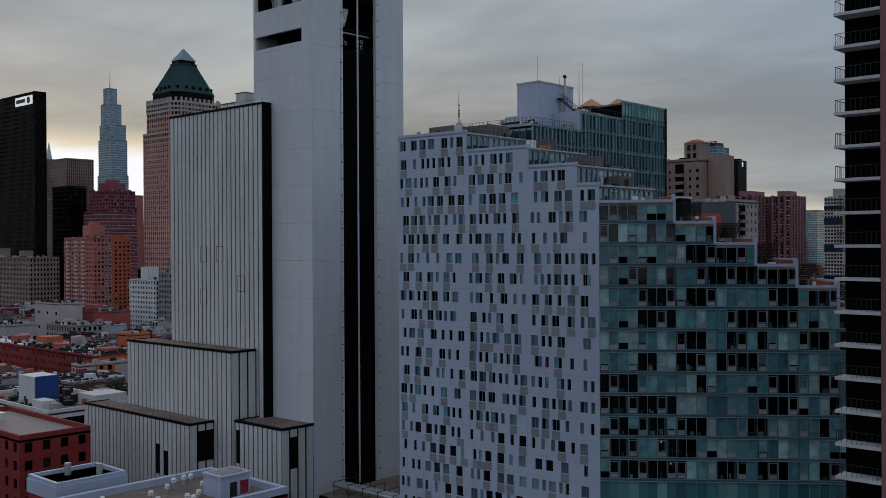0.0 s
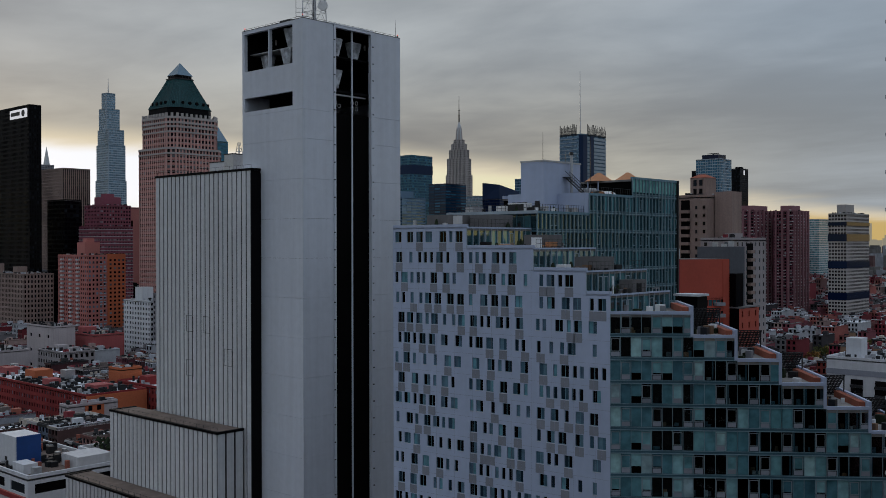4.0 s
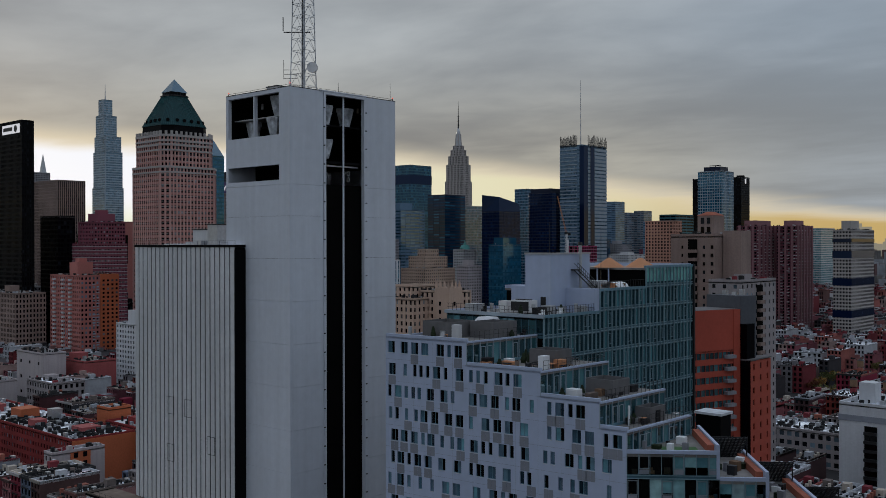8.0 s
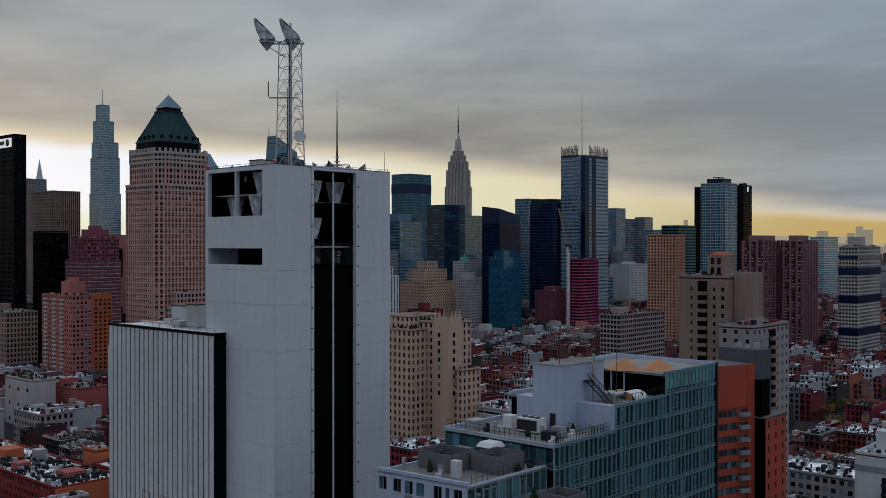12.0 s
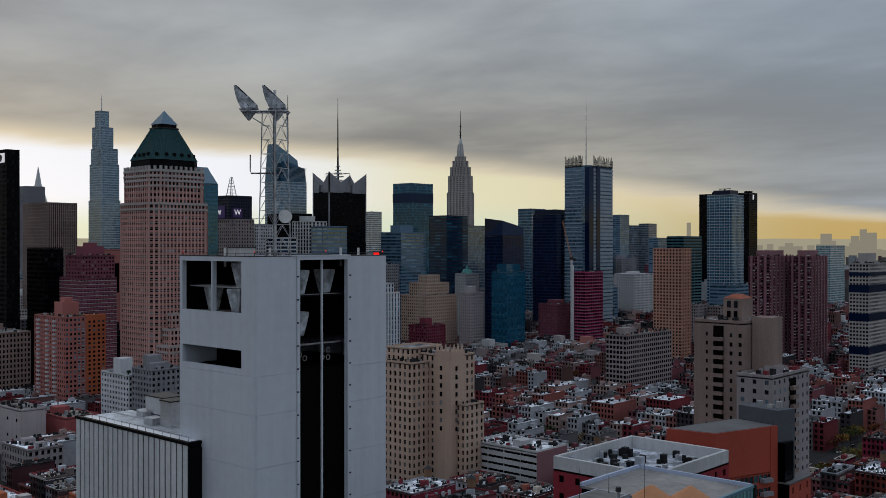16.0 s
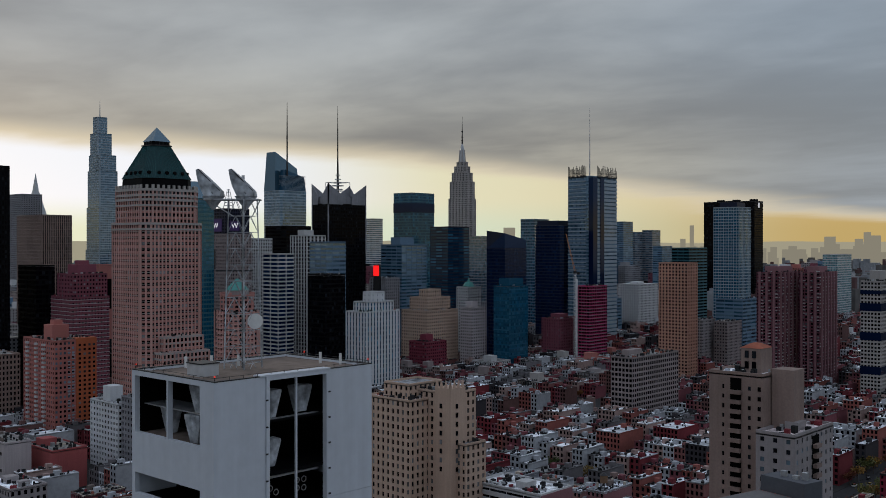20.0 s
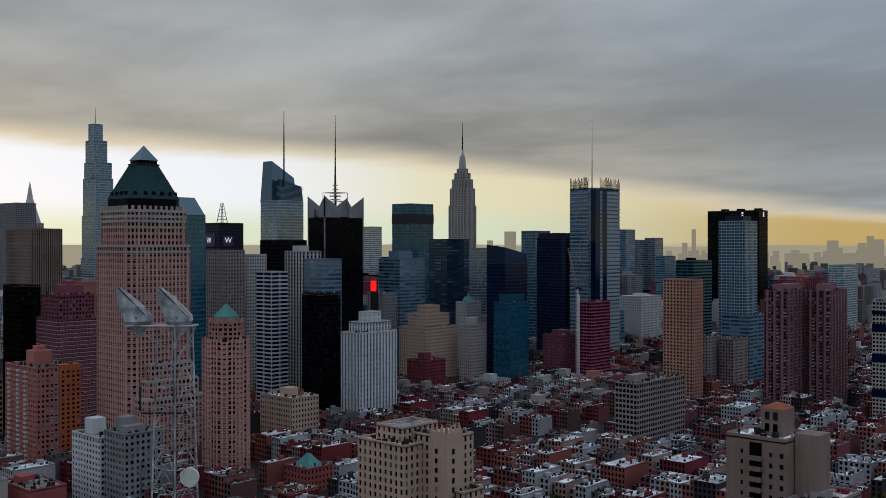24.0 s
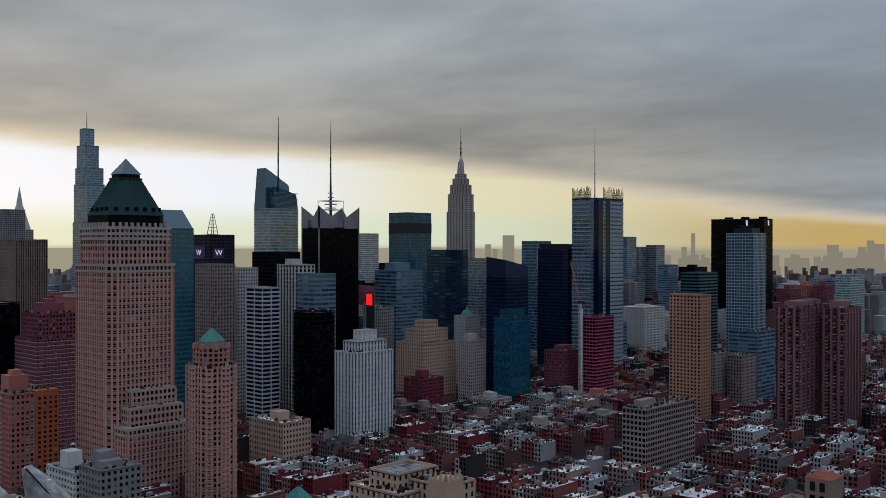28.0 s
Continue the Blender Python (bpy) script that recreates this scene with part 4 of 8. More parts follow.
def terraced_apartments():
    rnd = random.Random(11)
    root = thing("terraced_apartment_building", "stepped apartment building of pale panels and teal glass with roof terraces", "building")
    A0, UA = np.array((53.3, 261.8)), np.array((34.5, 3.2)) / 34.65
    VA = np.array((0.0, 1.0))
    aw, ap = Geo(), Geo()
    sets = window_set()
    turn = math.degrees(math.atan2(UA[1], UA[0]))
    grey, sills, joints = Geo(), Geo(), Geo()
    base = 106.2 - 37 * FL
    tops, steps = (106.2, 103.35, 100.5, 97.65), (0, 13.0, 23.6, 31.3, 34.65)
    nA = np.array((UA[1], -UA[0]))
    DEPTH = 14.3

    def strip(g, s, w, zb, zt, d0, d1):
        a, b = A0 + UA * s, A0 + UA * (s + w)
        g.prism([tuple(a + nA * d1), tuple(b + nA * d1), tuple(b + nA * d0), tuple(a + nA * d0)], zb, zt)

    for r in range(37):
        z0 = base + r * FL
        zb = z0 + 0.26 * FL
        zt = zb + WIN_H
        for i in range(4):
            s0, s1 = steps[i], steps[i + 1]
            if z0 + FL > tops[i] + 0.1:
                continue
            holes = row_of_windows(rnd, s0, s1)
            near = r >= 22
            pierced_row(aw, None if near else ap, tuple(A0), tuple(UA), s0, s1, z0, z0 + FL, holes, zb, zt, 0.22)
            for s, w in holes:
                strip(sills, s - 0.03, w + 0.06, zb - 0.06, zb, -0.02, 0.05)
                if near:
                    frame_mesh, pane_mesh, offsets = sets["double" if w > 0.9 else "single"]
                    at = A0 + UA * s
                    ob = part("window", frame_mesh, None, root)
                    for off in offsets:
                        part("pane", pane_mesh, None, ob).location = (off, 0, 0)
                    ob.matrix_basis = pose(at[0], at[1], zb, 0, 0, turn) @ Matrix.Translation((0, 0.04, 0))
                if rnd.random() < (0.72 if w > 0.9 else 0.16):
                    for k in range(2):
                        strip(grey, s - 0.03 + k * 0.63, 0.6, zb - 1.24, zb - 0.1, -0.02, 0.025)
        zj = z0 + FL - 0.1
        lim = max([steps[i + 1] for i in range(4) if tops[i] >= z0 + FL - 0.1])
        strip(joints, 0, lim, zj, zj + 0.025, -0.02, 0.004)
    for s in np.arange(1.55, 34.0, 3.1):
        top = [tops[i] for i in range(4) if steps[i] <= s < steps[i + 1]][0]
        strip(joints, s, 0.02, base, top - 0.3, -0.02, 0.003)
    for i in range(4):
        s0, s1, z1 = steps[i], steps[i + 1], tops[i]
        a, b = A0 + UA * s0, A0 + UA * s1
        # terrace slab, parapet and flank
        q = [tuple(a + VA * 0.02), tuple(b + VA * 0.02), tuple(b + VA * DEPTH), tuple(a + VA * DEPTH)]
        part("terrace_deck", Geo().prism(q, z1 - 0.5, z1 - 0.25), M["roof_grey"], root)
        par = [tuple(a), tuple(b), tuple(b + VA * 0.35), tuple(a + VA * 0.35)]
        part("parapet", Geo().prism(par, z1 - 0.25, z1 + 0.35), M["mh_white"], root)
        # flank towards the next lower terrace: glazed below the rim
        zl = tops[i + 1] if i < 3 else 95.3
        fw, fp, fm = Geo(), Geo(), Geo()
        facade(fw, fp, (*b, zl - 0.3), (0, 1, 0), DEPTH, z1 - zl + 0.3, 11, 1, 0.92, 0.80, 0.12, 0.12)
        part("terrace_front", fw, M["mh_frame"], root)
        part("terrace_glazing", fp, M["pane_flank"], root, kind="stuff")
        for k in range(12):
            y = b[1] + DEPTH * k / 11
            fm.box(b[0], b[0] + 0.07, y - 0.04, y + 0.04, zl, z1 - 0.2)
        for k in (2, 3, 7):
            y = b[1] + DEPTH * (k + 0.1) / 11
            fm.box(b[0], b[0] + 0.05, y, y + 0.07, zl, z1 - 0.8).box(b[0], b[0] + 0.05, y + 0.85, y + 0.92, zl, z1 - 0.8).box(b[0], b[0] + 0.05, y + 0.07, y + 0.85, z1 - 0.87, z1 - 0.8)
        part("terrace_mullion", fm, M["curtain_pale"], root, kind="stuff")
        g = Geo()
        g.prism([tuple(b + (-0.3, 0)), tuple(b + (0.12, 0)), tuple(b + (0.12, DEPTH)), tuple(b + (-0.3, DEPTH))], z1 - 0.22, z1 - 0.02)
        part("terrace_edge", g, M["mh_white"], root)
        g = Geo()
        for k in range(15):
            p = b + VA * (1 + k * 0.93) + (-0.3, 0)
            g.tube((*p, z1), (*p, z1 + 1.1), 0.025, sides=4)
        for h in (0.55, 1.1):
            g.tube((b[0] - 0.3, b[1] + 1, z1 + h), (b[0] - 0.3, b[1] + 14, z1 + h), 0.025, sides=4)
        part("terrace_railing", g, M["metal_dark"], root)
    part("wall", aw, M["mh_white"], root, "lavender white facade panels")
    part("glazing", ap, M["pane_unit"], root, kind="stuff")
    part("spandrel_panel", grey, M["grey_panel"], root, "grey spandrel patches below the windows", kind="stuff")
    part("window_sills", sills, M["sill"], root, kind="stuff")
    part("panel_joints", joints, M["grey_panel"], root, kind="stuff")
    back = [tuple(A0 + VA * 0.3), tuple(A0 + UA * 34.65 + VA * 0.3), tuple(A0 + UA * 34.65 + VA * DEPTH), tuple(A0 + VA * DEPTH)]
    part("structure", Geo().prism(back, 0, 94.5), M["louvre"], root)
    part("end_wall", Geo().prism([tuple(A0 + (-0.02, 0)), tuple(A0 + (0.3, 0.03)), tuple(A0 + VA * DEPTH + (0.3, 0)), tuple(A0 + VA * DEPTH + (-0.02, 0))], 0, 106.2), M["mh_white"], root)
    # ---- glazed arm, turned away from the street
    B0, UB = A0 + UA * 34.65, np.array((0.788, 0.616))
    VB = np.array((-UB[1], UB[0]))
    nB = -VB
    ends = [0.0, 10.0] + [10.0 + 5.25 * k for k in range(1, 10)]
    mod, turnB = 1.3, math.degrees(math.atan2(UB[1], UB[0]))
    bw, bp = Geo(), Geo()
    PW, PH = 1.24, 2.36
    sill = (FL - PH) / FL * 0.9
    panel_mesh = {
        "curtain": Geo().box(0, PW, 0, 0.04, 0, PH).mesh("glass_panel", M["curtain"]),
        "raised": Geo().box(0, PW, 0, 0.04, PH * 0.36, PH).mesh("glass_panel", M["curtain"]),
        "clear": Geo().box(0, PW, 0, 0.03, 0, PH).mesh("glass_panel", M["clear_glass"])}
    slabs, mullions = Geo(), Geo()
    sash_mesh = Geo().box(0.08, 0.15, -0.07, -0.005, 0.62, 2.2).box(1.09, 1.16, -0.07, -0.005, 0.62, 2.2).box(0.15, 1.09, -0.07, -0.005, 0.62, 0.70).box(0.15, 1.09, -0.07, -0.005, 2.13, 2.2).mesh("sash_frame", M["sash"])
    infill_mesh = Geo().box(0.1, 1.14, -0.04, -0.005, 0.05, 0.56).mesh("infill_panel", M["grey_panel"])
    rooms = {k: Geo() for k in ("tent", "wood", "clutter_dark", "curtain_pale", "terracotta", "concrete", "mh_frame", "room_lamp")}

    def inside(g, p, q0, q1, d0, d1, h0, h1, zz):
        c0, c1 = p + UB * q0 + VB * d0, p + UB * q1 + VB * d0
        g.prism([tuple(c0), tuple(c1), tuple(c1 + VB * (d1 - d0)), tuple(c0 + VB * (d1 - d0))], zz + h0, zz + h1)

    for i in range(len(ends) - 1):
        s0, s1 = ends[i], ends[i + 1]
        z1 = 95.3 - FL * i
        a, b = B0 + UB * s0, B0 + UB * s1
        n = max(1, round((s1 - s0) / mod))
        w = (s1 - s0) / n
        rows = int((z1 - 0.5) / FL)
        zb = z1 - rows * FL
        near = min(rows, int((z1 - 58) / FL)) if i < 7 else 0
        if rows - near > 0:
            facade(bw, bp, (*a, zb), (*UB, 0), s1 - s0, (rows - near) * FL, n, rows - near, PW / w, PH / FL, sill, 0.1)
        if near > 0:
            facade(bw, Geo(), (*a, z1 - near * FL), (*UB, 0), s1 - s0, near * FL, n, near, PW / w, PH / FL, sill, 0.1)
        for r in range(rows):
            zz = z1 - (rows - r) * FL + sill * FL
            for c in range(n + 1):
                p = a + UB * (c * w)
                mullions.prism([tuple(p - UB * 0.03 + nB * 0.05), tuple(p + UB * 0.03 + nB * 0.05), tuple(p + UB * 0.03), tuple(p - UB * 0.03)], zz, zz + PH)
        for r in range(near):
            dark, run = False, 0
            zz = z1 - (near - r) * FL + sill * FL
            for c in range(n):
                if run <= 0:
                    dark = rnd.random() < 0.44
                    run = rnd.randint(1, 4)
                run -= 1
                p = a + UB * ((c + 0.5) * w - PW / 2) + VB * 0.06
                kind = "clear" if dark else ("raised" if rnd.random() < 0.22 else "curtain")
                ob = part("glass_panel", panel_mesh[kind], None, root)
                ob.matrix_basis = pose(p[0], p[1], zz, 0, 0, turnB)
                if dark:
                    for k in range(rnd.choice((0, 1, 1, 2))):
                        q0, d0 = rnd.uniform(0.0, 0.7), rnd.uniform(0.1, 0.6)
                        inside(rooms[rnd.choice(("tent", "wood", "clutter_dark", "concrete", "terracotta", "mh_frame"))], p, q0, min(PW, q0 + rnd.uniform(0.2, 0.7)), d0, d0 + 0.3, 0.0, rnd.uniform(0.25, 0.8), zz)
                    if rnd.random() < 0.3:
                        q0 = rnd.choice((0.0, 0.9))
                        inside(rooms[rnd.choice(("curtain_pale", "mh_frame", "mh_frame"))], p, q0, q0 + rnd.uniform(0.15, 0.34), 0.08, 0.12, 0.05, PH - 0.05, zz)
                    if rnd.random() < 0.025:
                        inside(rooms["room_lamp"], p, 0.5, 0.66, 0.5, 0.66, 1.75, 1.9, zz)
                if (c + i * 4 + (r % 2)) % 3 == 1:
                    for me in (sash_mesh, infill_mesh):
                        part(me.name.split(".")[0], me, None, root).matrix_basis = ob.matrix_basis
        for r in range(rows):
            zz = zb + r * FL
            slabs.prism([tuple(a + nB * 0.10), tuple(b + nB * 0.10), tuple(b), tuple(a)], zz - 0.02, zz + 0.07)
            slabs.prism([tuple(a + nB * 0.08), tuple(b + nB * 0.08), tuple(b), tuple(a)], zz + 0.34, zz + 0.39)
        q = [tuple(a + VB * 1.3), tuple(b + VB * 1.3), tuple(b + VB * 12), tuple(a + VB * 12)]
        # Near-black backing and slabs: unlit room depth is put into their colour.
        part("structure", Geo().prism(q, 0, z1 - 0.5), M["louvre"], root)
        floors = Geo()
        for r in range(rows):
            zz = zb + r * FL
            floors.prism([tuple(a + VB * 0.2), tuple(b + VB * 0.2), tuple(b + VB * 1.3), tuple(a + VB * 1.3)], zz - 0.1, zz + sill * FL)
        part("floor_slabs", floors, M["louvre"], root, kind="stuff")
        part("terrace_deck", Geo().prism([tuple(a), tuple(b), tuple(b + VB * 12), tuple(a + VB * 12)], z1 - 0.45, z1 - 0.05), M["roof_grey"], root)
        if i == 0:
            part("lawn_mat", Geo().prism([tuple(a + UB * 4 + VB * 0.6), tuple(a + UB * 8 + VB * 0.6), tuple(a + UB * 8 + VB * 3.4), tuple(a + UB * 4 + VB * 3.4)], z1 - 0.05, z1 + 0.03), M["lawn"], root, "small green lawn mat")
        part("parapet", Geo().prism([tuple(a + nB * 0.12), tuple(b + nB * 0.12), tuple(b + VB * 0.2), tuple(a + VB * 0.2)], z1 - 0.1, z1 + 0.3), M["mh_white"], root)
        wl = Geo().prism([tuple(b - UB * 0.35 + nB * 0.1), tuple(b + nB * 0.1), tuple(b + VB * 12), tuple(b - UB * 0.35 + VB * 12)], z1 - FL, z1 + 0.95)
        part("terrace_wall", wl, M["mh_white"], root)
        part("planter", Geo().prism([tuple(b - UB * 1.15 + VB * 1), tuple(b - UB * 0.4 + VB * 1), tuple(b - UB * 0.4 + VB * 10.5), tuple(b - UB * 1.15 + VB * 10.5)], z1 - 0.05, z1 + 0.75), M["rust"], root, "rust red planter along the terrace wall")
        # things left on this terrace
        for k in range(6):
            p = a + UB * rnd.uniform(0.8, s1 - s0 - 1.6) + VB * rnd.uniform(1.0, 8.0)
            hx, h = rnd.uniform(0.2, 0.6), rnd.uniform(0.3, 1.1)
            part("storage_box", Geo().prism(plan_box(p[0] - hx, p[0] + hx, p[1] - hx * 0.8, p[1] + hx * 0.8, 0.06), z1 - 0.1, z1 + h), M[rnd.choice(("metal_dark", "tent", "wood", "clutter_dark", "shrub", "concrete"))], root)
        # unit front behind the terrace (below the next higher step)
        if i > 0:
            fw, fp = Geo(), Geo()
            facade(fw, fp, (*(a + VB * 0.3), z1 - 0.05), (*VB, 0), 11.7, FL - 0.1, 9, 1, 0.9, 0.8, 0.1, 0.1)
            part("terrace_front", fw, M["mh_frame"], root)
            part("terrace_glazing", fp, M["pane_dark"], root, kind="stuff")
        # dark tilted trellis along the back edge
        g = Geo()
        p0 = a + VB * 9.0
        for k in range(12):
            t = k / 11
            c0 = p0 + UB * (0.2 + t * (min(s1 - s0, 5.2) - 0.4))
            g.tube((*(c0), z1 + 2.9), (*(c0 + VB * 4.5), z1 - 0.4), 0.09, sides=4)
        for k in range(14):
            t = k / 13
            c0 = p0 + VB * 4.5 * t
            g.tube((*(c0 + UB * 0.2), z1 + 2.9 - 3.3 * t), (*(c0 + UB * 5.0), z1 + 2.9 - 3.3 * t), 0.11, sides=4)
        for k in (0.3, 4.9):
            c0 = p0 + UB * k
            g.tube((*c0, z1 - 0.1), (*c0, z1 + 2.9), 0.09, sides=4)
        part("trellis", g, M["metal_dark"], root, "tilted dark metal trellis", kind="stuff")
    stack = part("stair_stack", Geo().box(84.6, 88.0, 286.6, 289.4, GROUND, 96.5), M["black"], root, "black clad stair stack behind the terraces")
    part("stack_roof", Geo().box(84.4, 88.2, 286.4, 289.6, 96.5, 96.8), M["membrane"], stack)
    part("curtain_frame", bw, M["arm_frame"], root)
    part("slab_edges", slabs, M["slab_line"], root, kind="stuff")
    part("mullions", mullions, M["slab_line"], root, kind="stuff")
    part("glazing", bp, M["pane_teal"], root, kind="stuff")
    for key, g in rooms.items():
        if g.v:
            part("room_fittings", g, M[key], root, kind="stuff")
    # ---- rear arm with its tall glass flank
    cw, cp, cs = Geo(), Geo(), Geo()
    FX, WX = 67.3, 50.0
    for y0, y1, z1 in ((277.3, 290.7, 108.5), (290.7, 303.3, 111.6), (303.3, 318.0, 114.7)):
        n = round((y1 - y0) / 1.05)
        r = 38
        fh = z1 / r
        facade(cw, cp, (FX, y0, 0), (0, 1, 0), y1 - y0, z1, n, r, 0.94, 0.80, 0.14, 0.1)
        for k in range(r):
            cs.box(FX - 0.05, FX + 0.14, y0, y1, fh * k - 0.03, fh * k + 0.09)
            cs.box(FX - 0.05, FX + 0.10, y0, y1, fh * k + 0.36, fh * k + 0.42)
            for c in range(n):
                if rnd.random() < 0.22 and k > 16:
                    y = y0 + (y1 - y0) * (c + 0.5) / n
                    for q0, q1, h0, h1 in ((-0.36, -0.30, 0.9, 2.5), (0.30, 0.36, 0.9, 2.5), (-0.30, 0.30, 0.9, 0.97), (-0.30, 0.30, 2.43, 2.5)):
                        cs.box(FX - 0.02, FX + 0.06, y + q0, y + q1, fh * k + h0, fh * k + h1)
        for c in range(n):
            y = y0 + (y1 - y0) * c / n
            part("fin", Geo().box(FX, FX + 0.2, y - 0.04, y + 0.04, GROUND, z1), M["slab_line"], root)
        if z1 > 114:
            facade(cw, cp, (FX, y1, 0), (-1, 0, 0), FX - WX, z1, 15, r, 0.93, 0.84, 0.12, 0.1)
            part("corner_post", Geo().box(FX, FX + 0.35, y1 - 0.15, y1 + 0.2, 0, z1 + 0.2), M["metal_dark"], root)
        part("roof", Geo().box(WX, FX - 0.2, y0 + 0.1, y1, z1 - 0.5, z1 - 0.2), M["roof_grey"], root)
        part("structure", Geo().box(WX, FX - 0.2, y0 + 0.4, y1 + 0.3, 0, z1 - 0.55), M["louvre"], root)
        part("roof_edge", Geo().box(FX - 0.3, FX + 0.15, y0, y1, z1 - 0.2, z1 + 0.2), M["mh_frame"], root)
        part("roof_edge", Geo().box(WX, WX + 0.4, y0, y1, z1 - 0.2, z1 + 0.3), M["mh_white"], root)
    facade(cw, cp, (WX, 277.3, 105.6), (1, 0, 0), FX - WX, 2.9, 14, 1, 0.9, 0.8, 0.1, 0.1)
    part("roof_edge", Geo().box(WX - 0.2, FX + 0.2, 277.0, 277.4, 108.3, 108.75), M["curtain_pale"], root)
    part("curtain_frame", cw, M["arm_frame"], root)
    part("glazing", cp, M["pane_flank"], root, kind="stuff")
    part("slab_edges", cs, M["slab_line"], root, kind="stuff")
    # bright glazed screen along the highest roof edge
    for k in range(13):
        y = 303.5 + k * 1.11
        part("screen_pane", Geo().box(FX - 0.12, FX - 0.02, y, y + 1.05, 112.4, 114.5), M["screen_glass"], root)
    part("screen_wall", Geo().box(WX, FX - 0.3, 317.6, 317.95, 113.0, 115.0), M["mh_white"], root)
    # bulkheads
    hut = part("bulkhead", Geo().box(57.6, 62.2, 286.0, 295.8, 108.2, 116.8), M["mh_white"], root, "pale lavender rooftop bulkhead")
    part("bulkhead_roof", Geo().box(57.9, 61.9, 286.3, 295.5, 116.8, 116.85), M["roof_grey"], hut)
    part("bulkhead_coping", Geo().box(57.5, 62.3, 285.9, 286.1, 116.7, 116.95).box(62.1, 62.3, 286.1, 295.9, 116.7, 116.95), M["metal"], hut)
    part("bulkhead_door", Geo().box(60.4, 61.3, 285.93, 286.02, 108.5, 110.6), M["metal_dark"], hut)
    part("bulkhead", Geo().box(53.0, 57.6, 288.5, 290.9, 108.2, 111.9), M["mh_white"], root)
    part("bulkhead", Geo().box(62.2, FX - 0.02, 289.6, 290.9, 108.2, 111.8), M["mh_white"], root)
    flue = part("flue", Geo().tube((62.9, 292.3, 111.4), (62.9, 292.3, 118.2), 0.22, sides=8), M["metal"], root, "silver flue with a cap")
    part("flue_cap", Geo().tube((62.9, 292.3, 118.0), (62.9, 292.3, 118.5), 0.36, 0.3, 8), M["metal_dark"], flue)
    for x, y, z0, h in ((61.5, 286.6, 116.7, 4.6), (64.4, 295.5, 111.4, 9.5), (60.0, 294.8, 116.7, 2.2)):
        part("whip_antenna", Geo().tube((x, y, z0), (x, y, z0 + h), 0.05, 0.025, 5), M["metal_dark"], root)
    g = Geo()
    for s in (-0.5, 0.5):
        g.tube((62.6, 291.6 + s, 114.4), (66.0, 291.6 + s, 111.6), 0.09, sides=4).tube((62.6, 291.6 + s, 115.4), (66.0, 291.6 + s, 112.6), 0.05, sides=4)
    for k in range(11):
        x, z = 62.6 + 3.4 * k / 10, 114.4 - 2.8 * k / 10
        g.box(x - 0.14, x + 0.14, 291.1, 292.1, z - 0.03, z + 0.03)
        g.tube((x, 292.1, z), (x, 292.1, z + 1.0), 0.03, sides=4)
    g.box(62.2, 63.0, 290.9, 292.4, 114.3, 114.5)
    part("roof_stair", g, M["metal_dark"], root, "black steel roof stair with railings")
    for k in range(3):
        part("duct", Geo().tube((63.4 + k * 0.8, 294.0, 111.4), (63.4 + k * 0.8, 294.0, 112.6), 0.3, sides=9).tube((63.4 + k * 0.8, 294.0, 112.5), (63.4 + k * 0.8, 296.0, 112.5), 0.3, sides=9), M["metal"], root)
    # air handler: white casing with dark fans
    ac = part("air_handler", Geo().prism(plan_box(57.6, 60.9, 282.6, 284.6, 0.06), 108.5, 110.2), M["metal_white"], root, "white air handler with round fans")
    for k in range(3):
        part("fan_grille", Geo().tube((58.2 + k * 1.0, 283.6, 110.2), (58.2 + k * 1.0, 283.6, 110.32), 0.42, sides=14), M["metal_dark"], ac)
    part("air_intake", Geo().box(57.7, 60.8, 282.5, 282.6, 108.7, 110.0), M["metal_dark"], ac)
    # pavilions sunk behind the highest parapet
    for x, y in ((59.9, 304.7), (63.8, 307.6)):
        roof = part("pavilion_roof", Geo().tube((x, y, 114.5), (x, y, 116.0), 2.5, 0.25, 14), M["terracotta"], root, "terracotta cone roof")
        g = Geo()
        for k in range(6):
            an = k * math.pi / 3
            g.tube((x + 2.1 * math.cos(an), y + 2.1 * math.sin(an), 111.3), (x + 2.1 * math.cos(an), y + 2.1 * math.sin(an), 114.5), 0.12, sides=5)
        part("pavilion_posts", g, M["mh_white"], roof, kind="stuff")
    g = Geo()
    for k in range(10):
        a0, a1 = math.pi * k / 10, math.pi * (k + 1) / 10
        g.quads([[(64.6 - 1.5 * math.cos(a0), 297.4, 111.5 + 1.0 * math.sin(a0)), (64.6 - 1.5 * math.cos(a0), 300.6, 111.5 + 1.0 * math.sin(a0)), (64.6 - 1.5 * math.cos(a1), 300.6, 111.5 + 1.0 * math.sin(a1)), (64.6 - 1.5 * math.cos(a1), 297.4, 111.5 + 1.0 * math.sin(a1))]])
    part("canopy", g, M["tent"], root, "white curved canopy")
    part("awning", Geo().prism(plan_box(57.5, 60.2, 274.6, 277.2), 107.6, 108.2, 0.7), M["tent"], root, "white awning over the terrace doors")
    # walled plant pens and cabinets on the terraces
    def pen(x0, x1, y0, y1, z, h):
        g = Geo()
        for bx in ((x0, x1, y0, y0 + 0.15), (x1 - 0.15, x1, y0 + 0.15, y1), (x0, x0 + 0.15, y0 + 0.15, y1), (x0 + 0.15, x1 - 0.15, y1 - 0.15, y1)):
            g.box(*bx, z - 0.3, z + h)
        p = part("plant_screen", g, M["plant_grey"], root, "grey screened plant enclosure")
        for k in range(3):
            cx = x0 + (x1 - x0) * (k + 0.5) / 3
            part("condenser", Geo().prism(plan_box(cx - 0.42, cx + 0.42, (y0 + y1) / 2 - 0.5, (y0 + y1) / 2 + 0.5, 0.05), z - 0.3, z + h * 0.75), M["clutter_dark"], p)

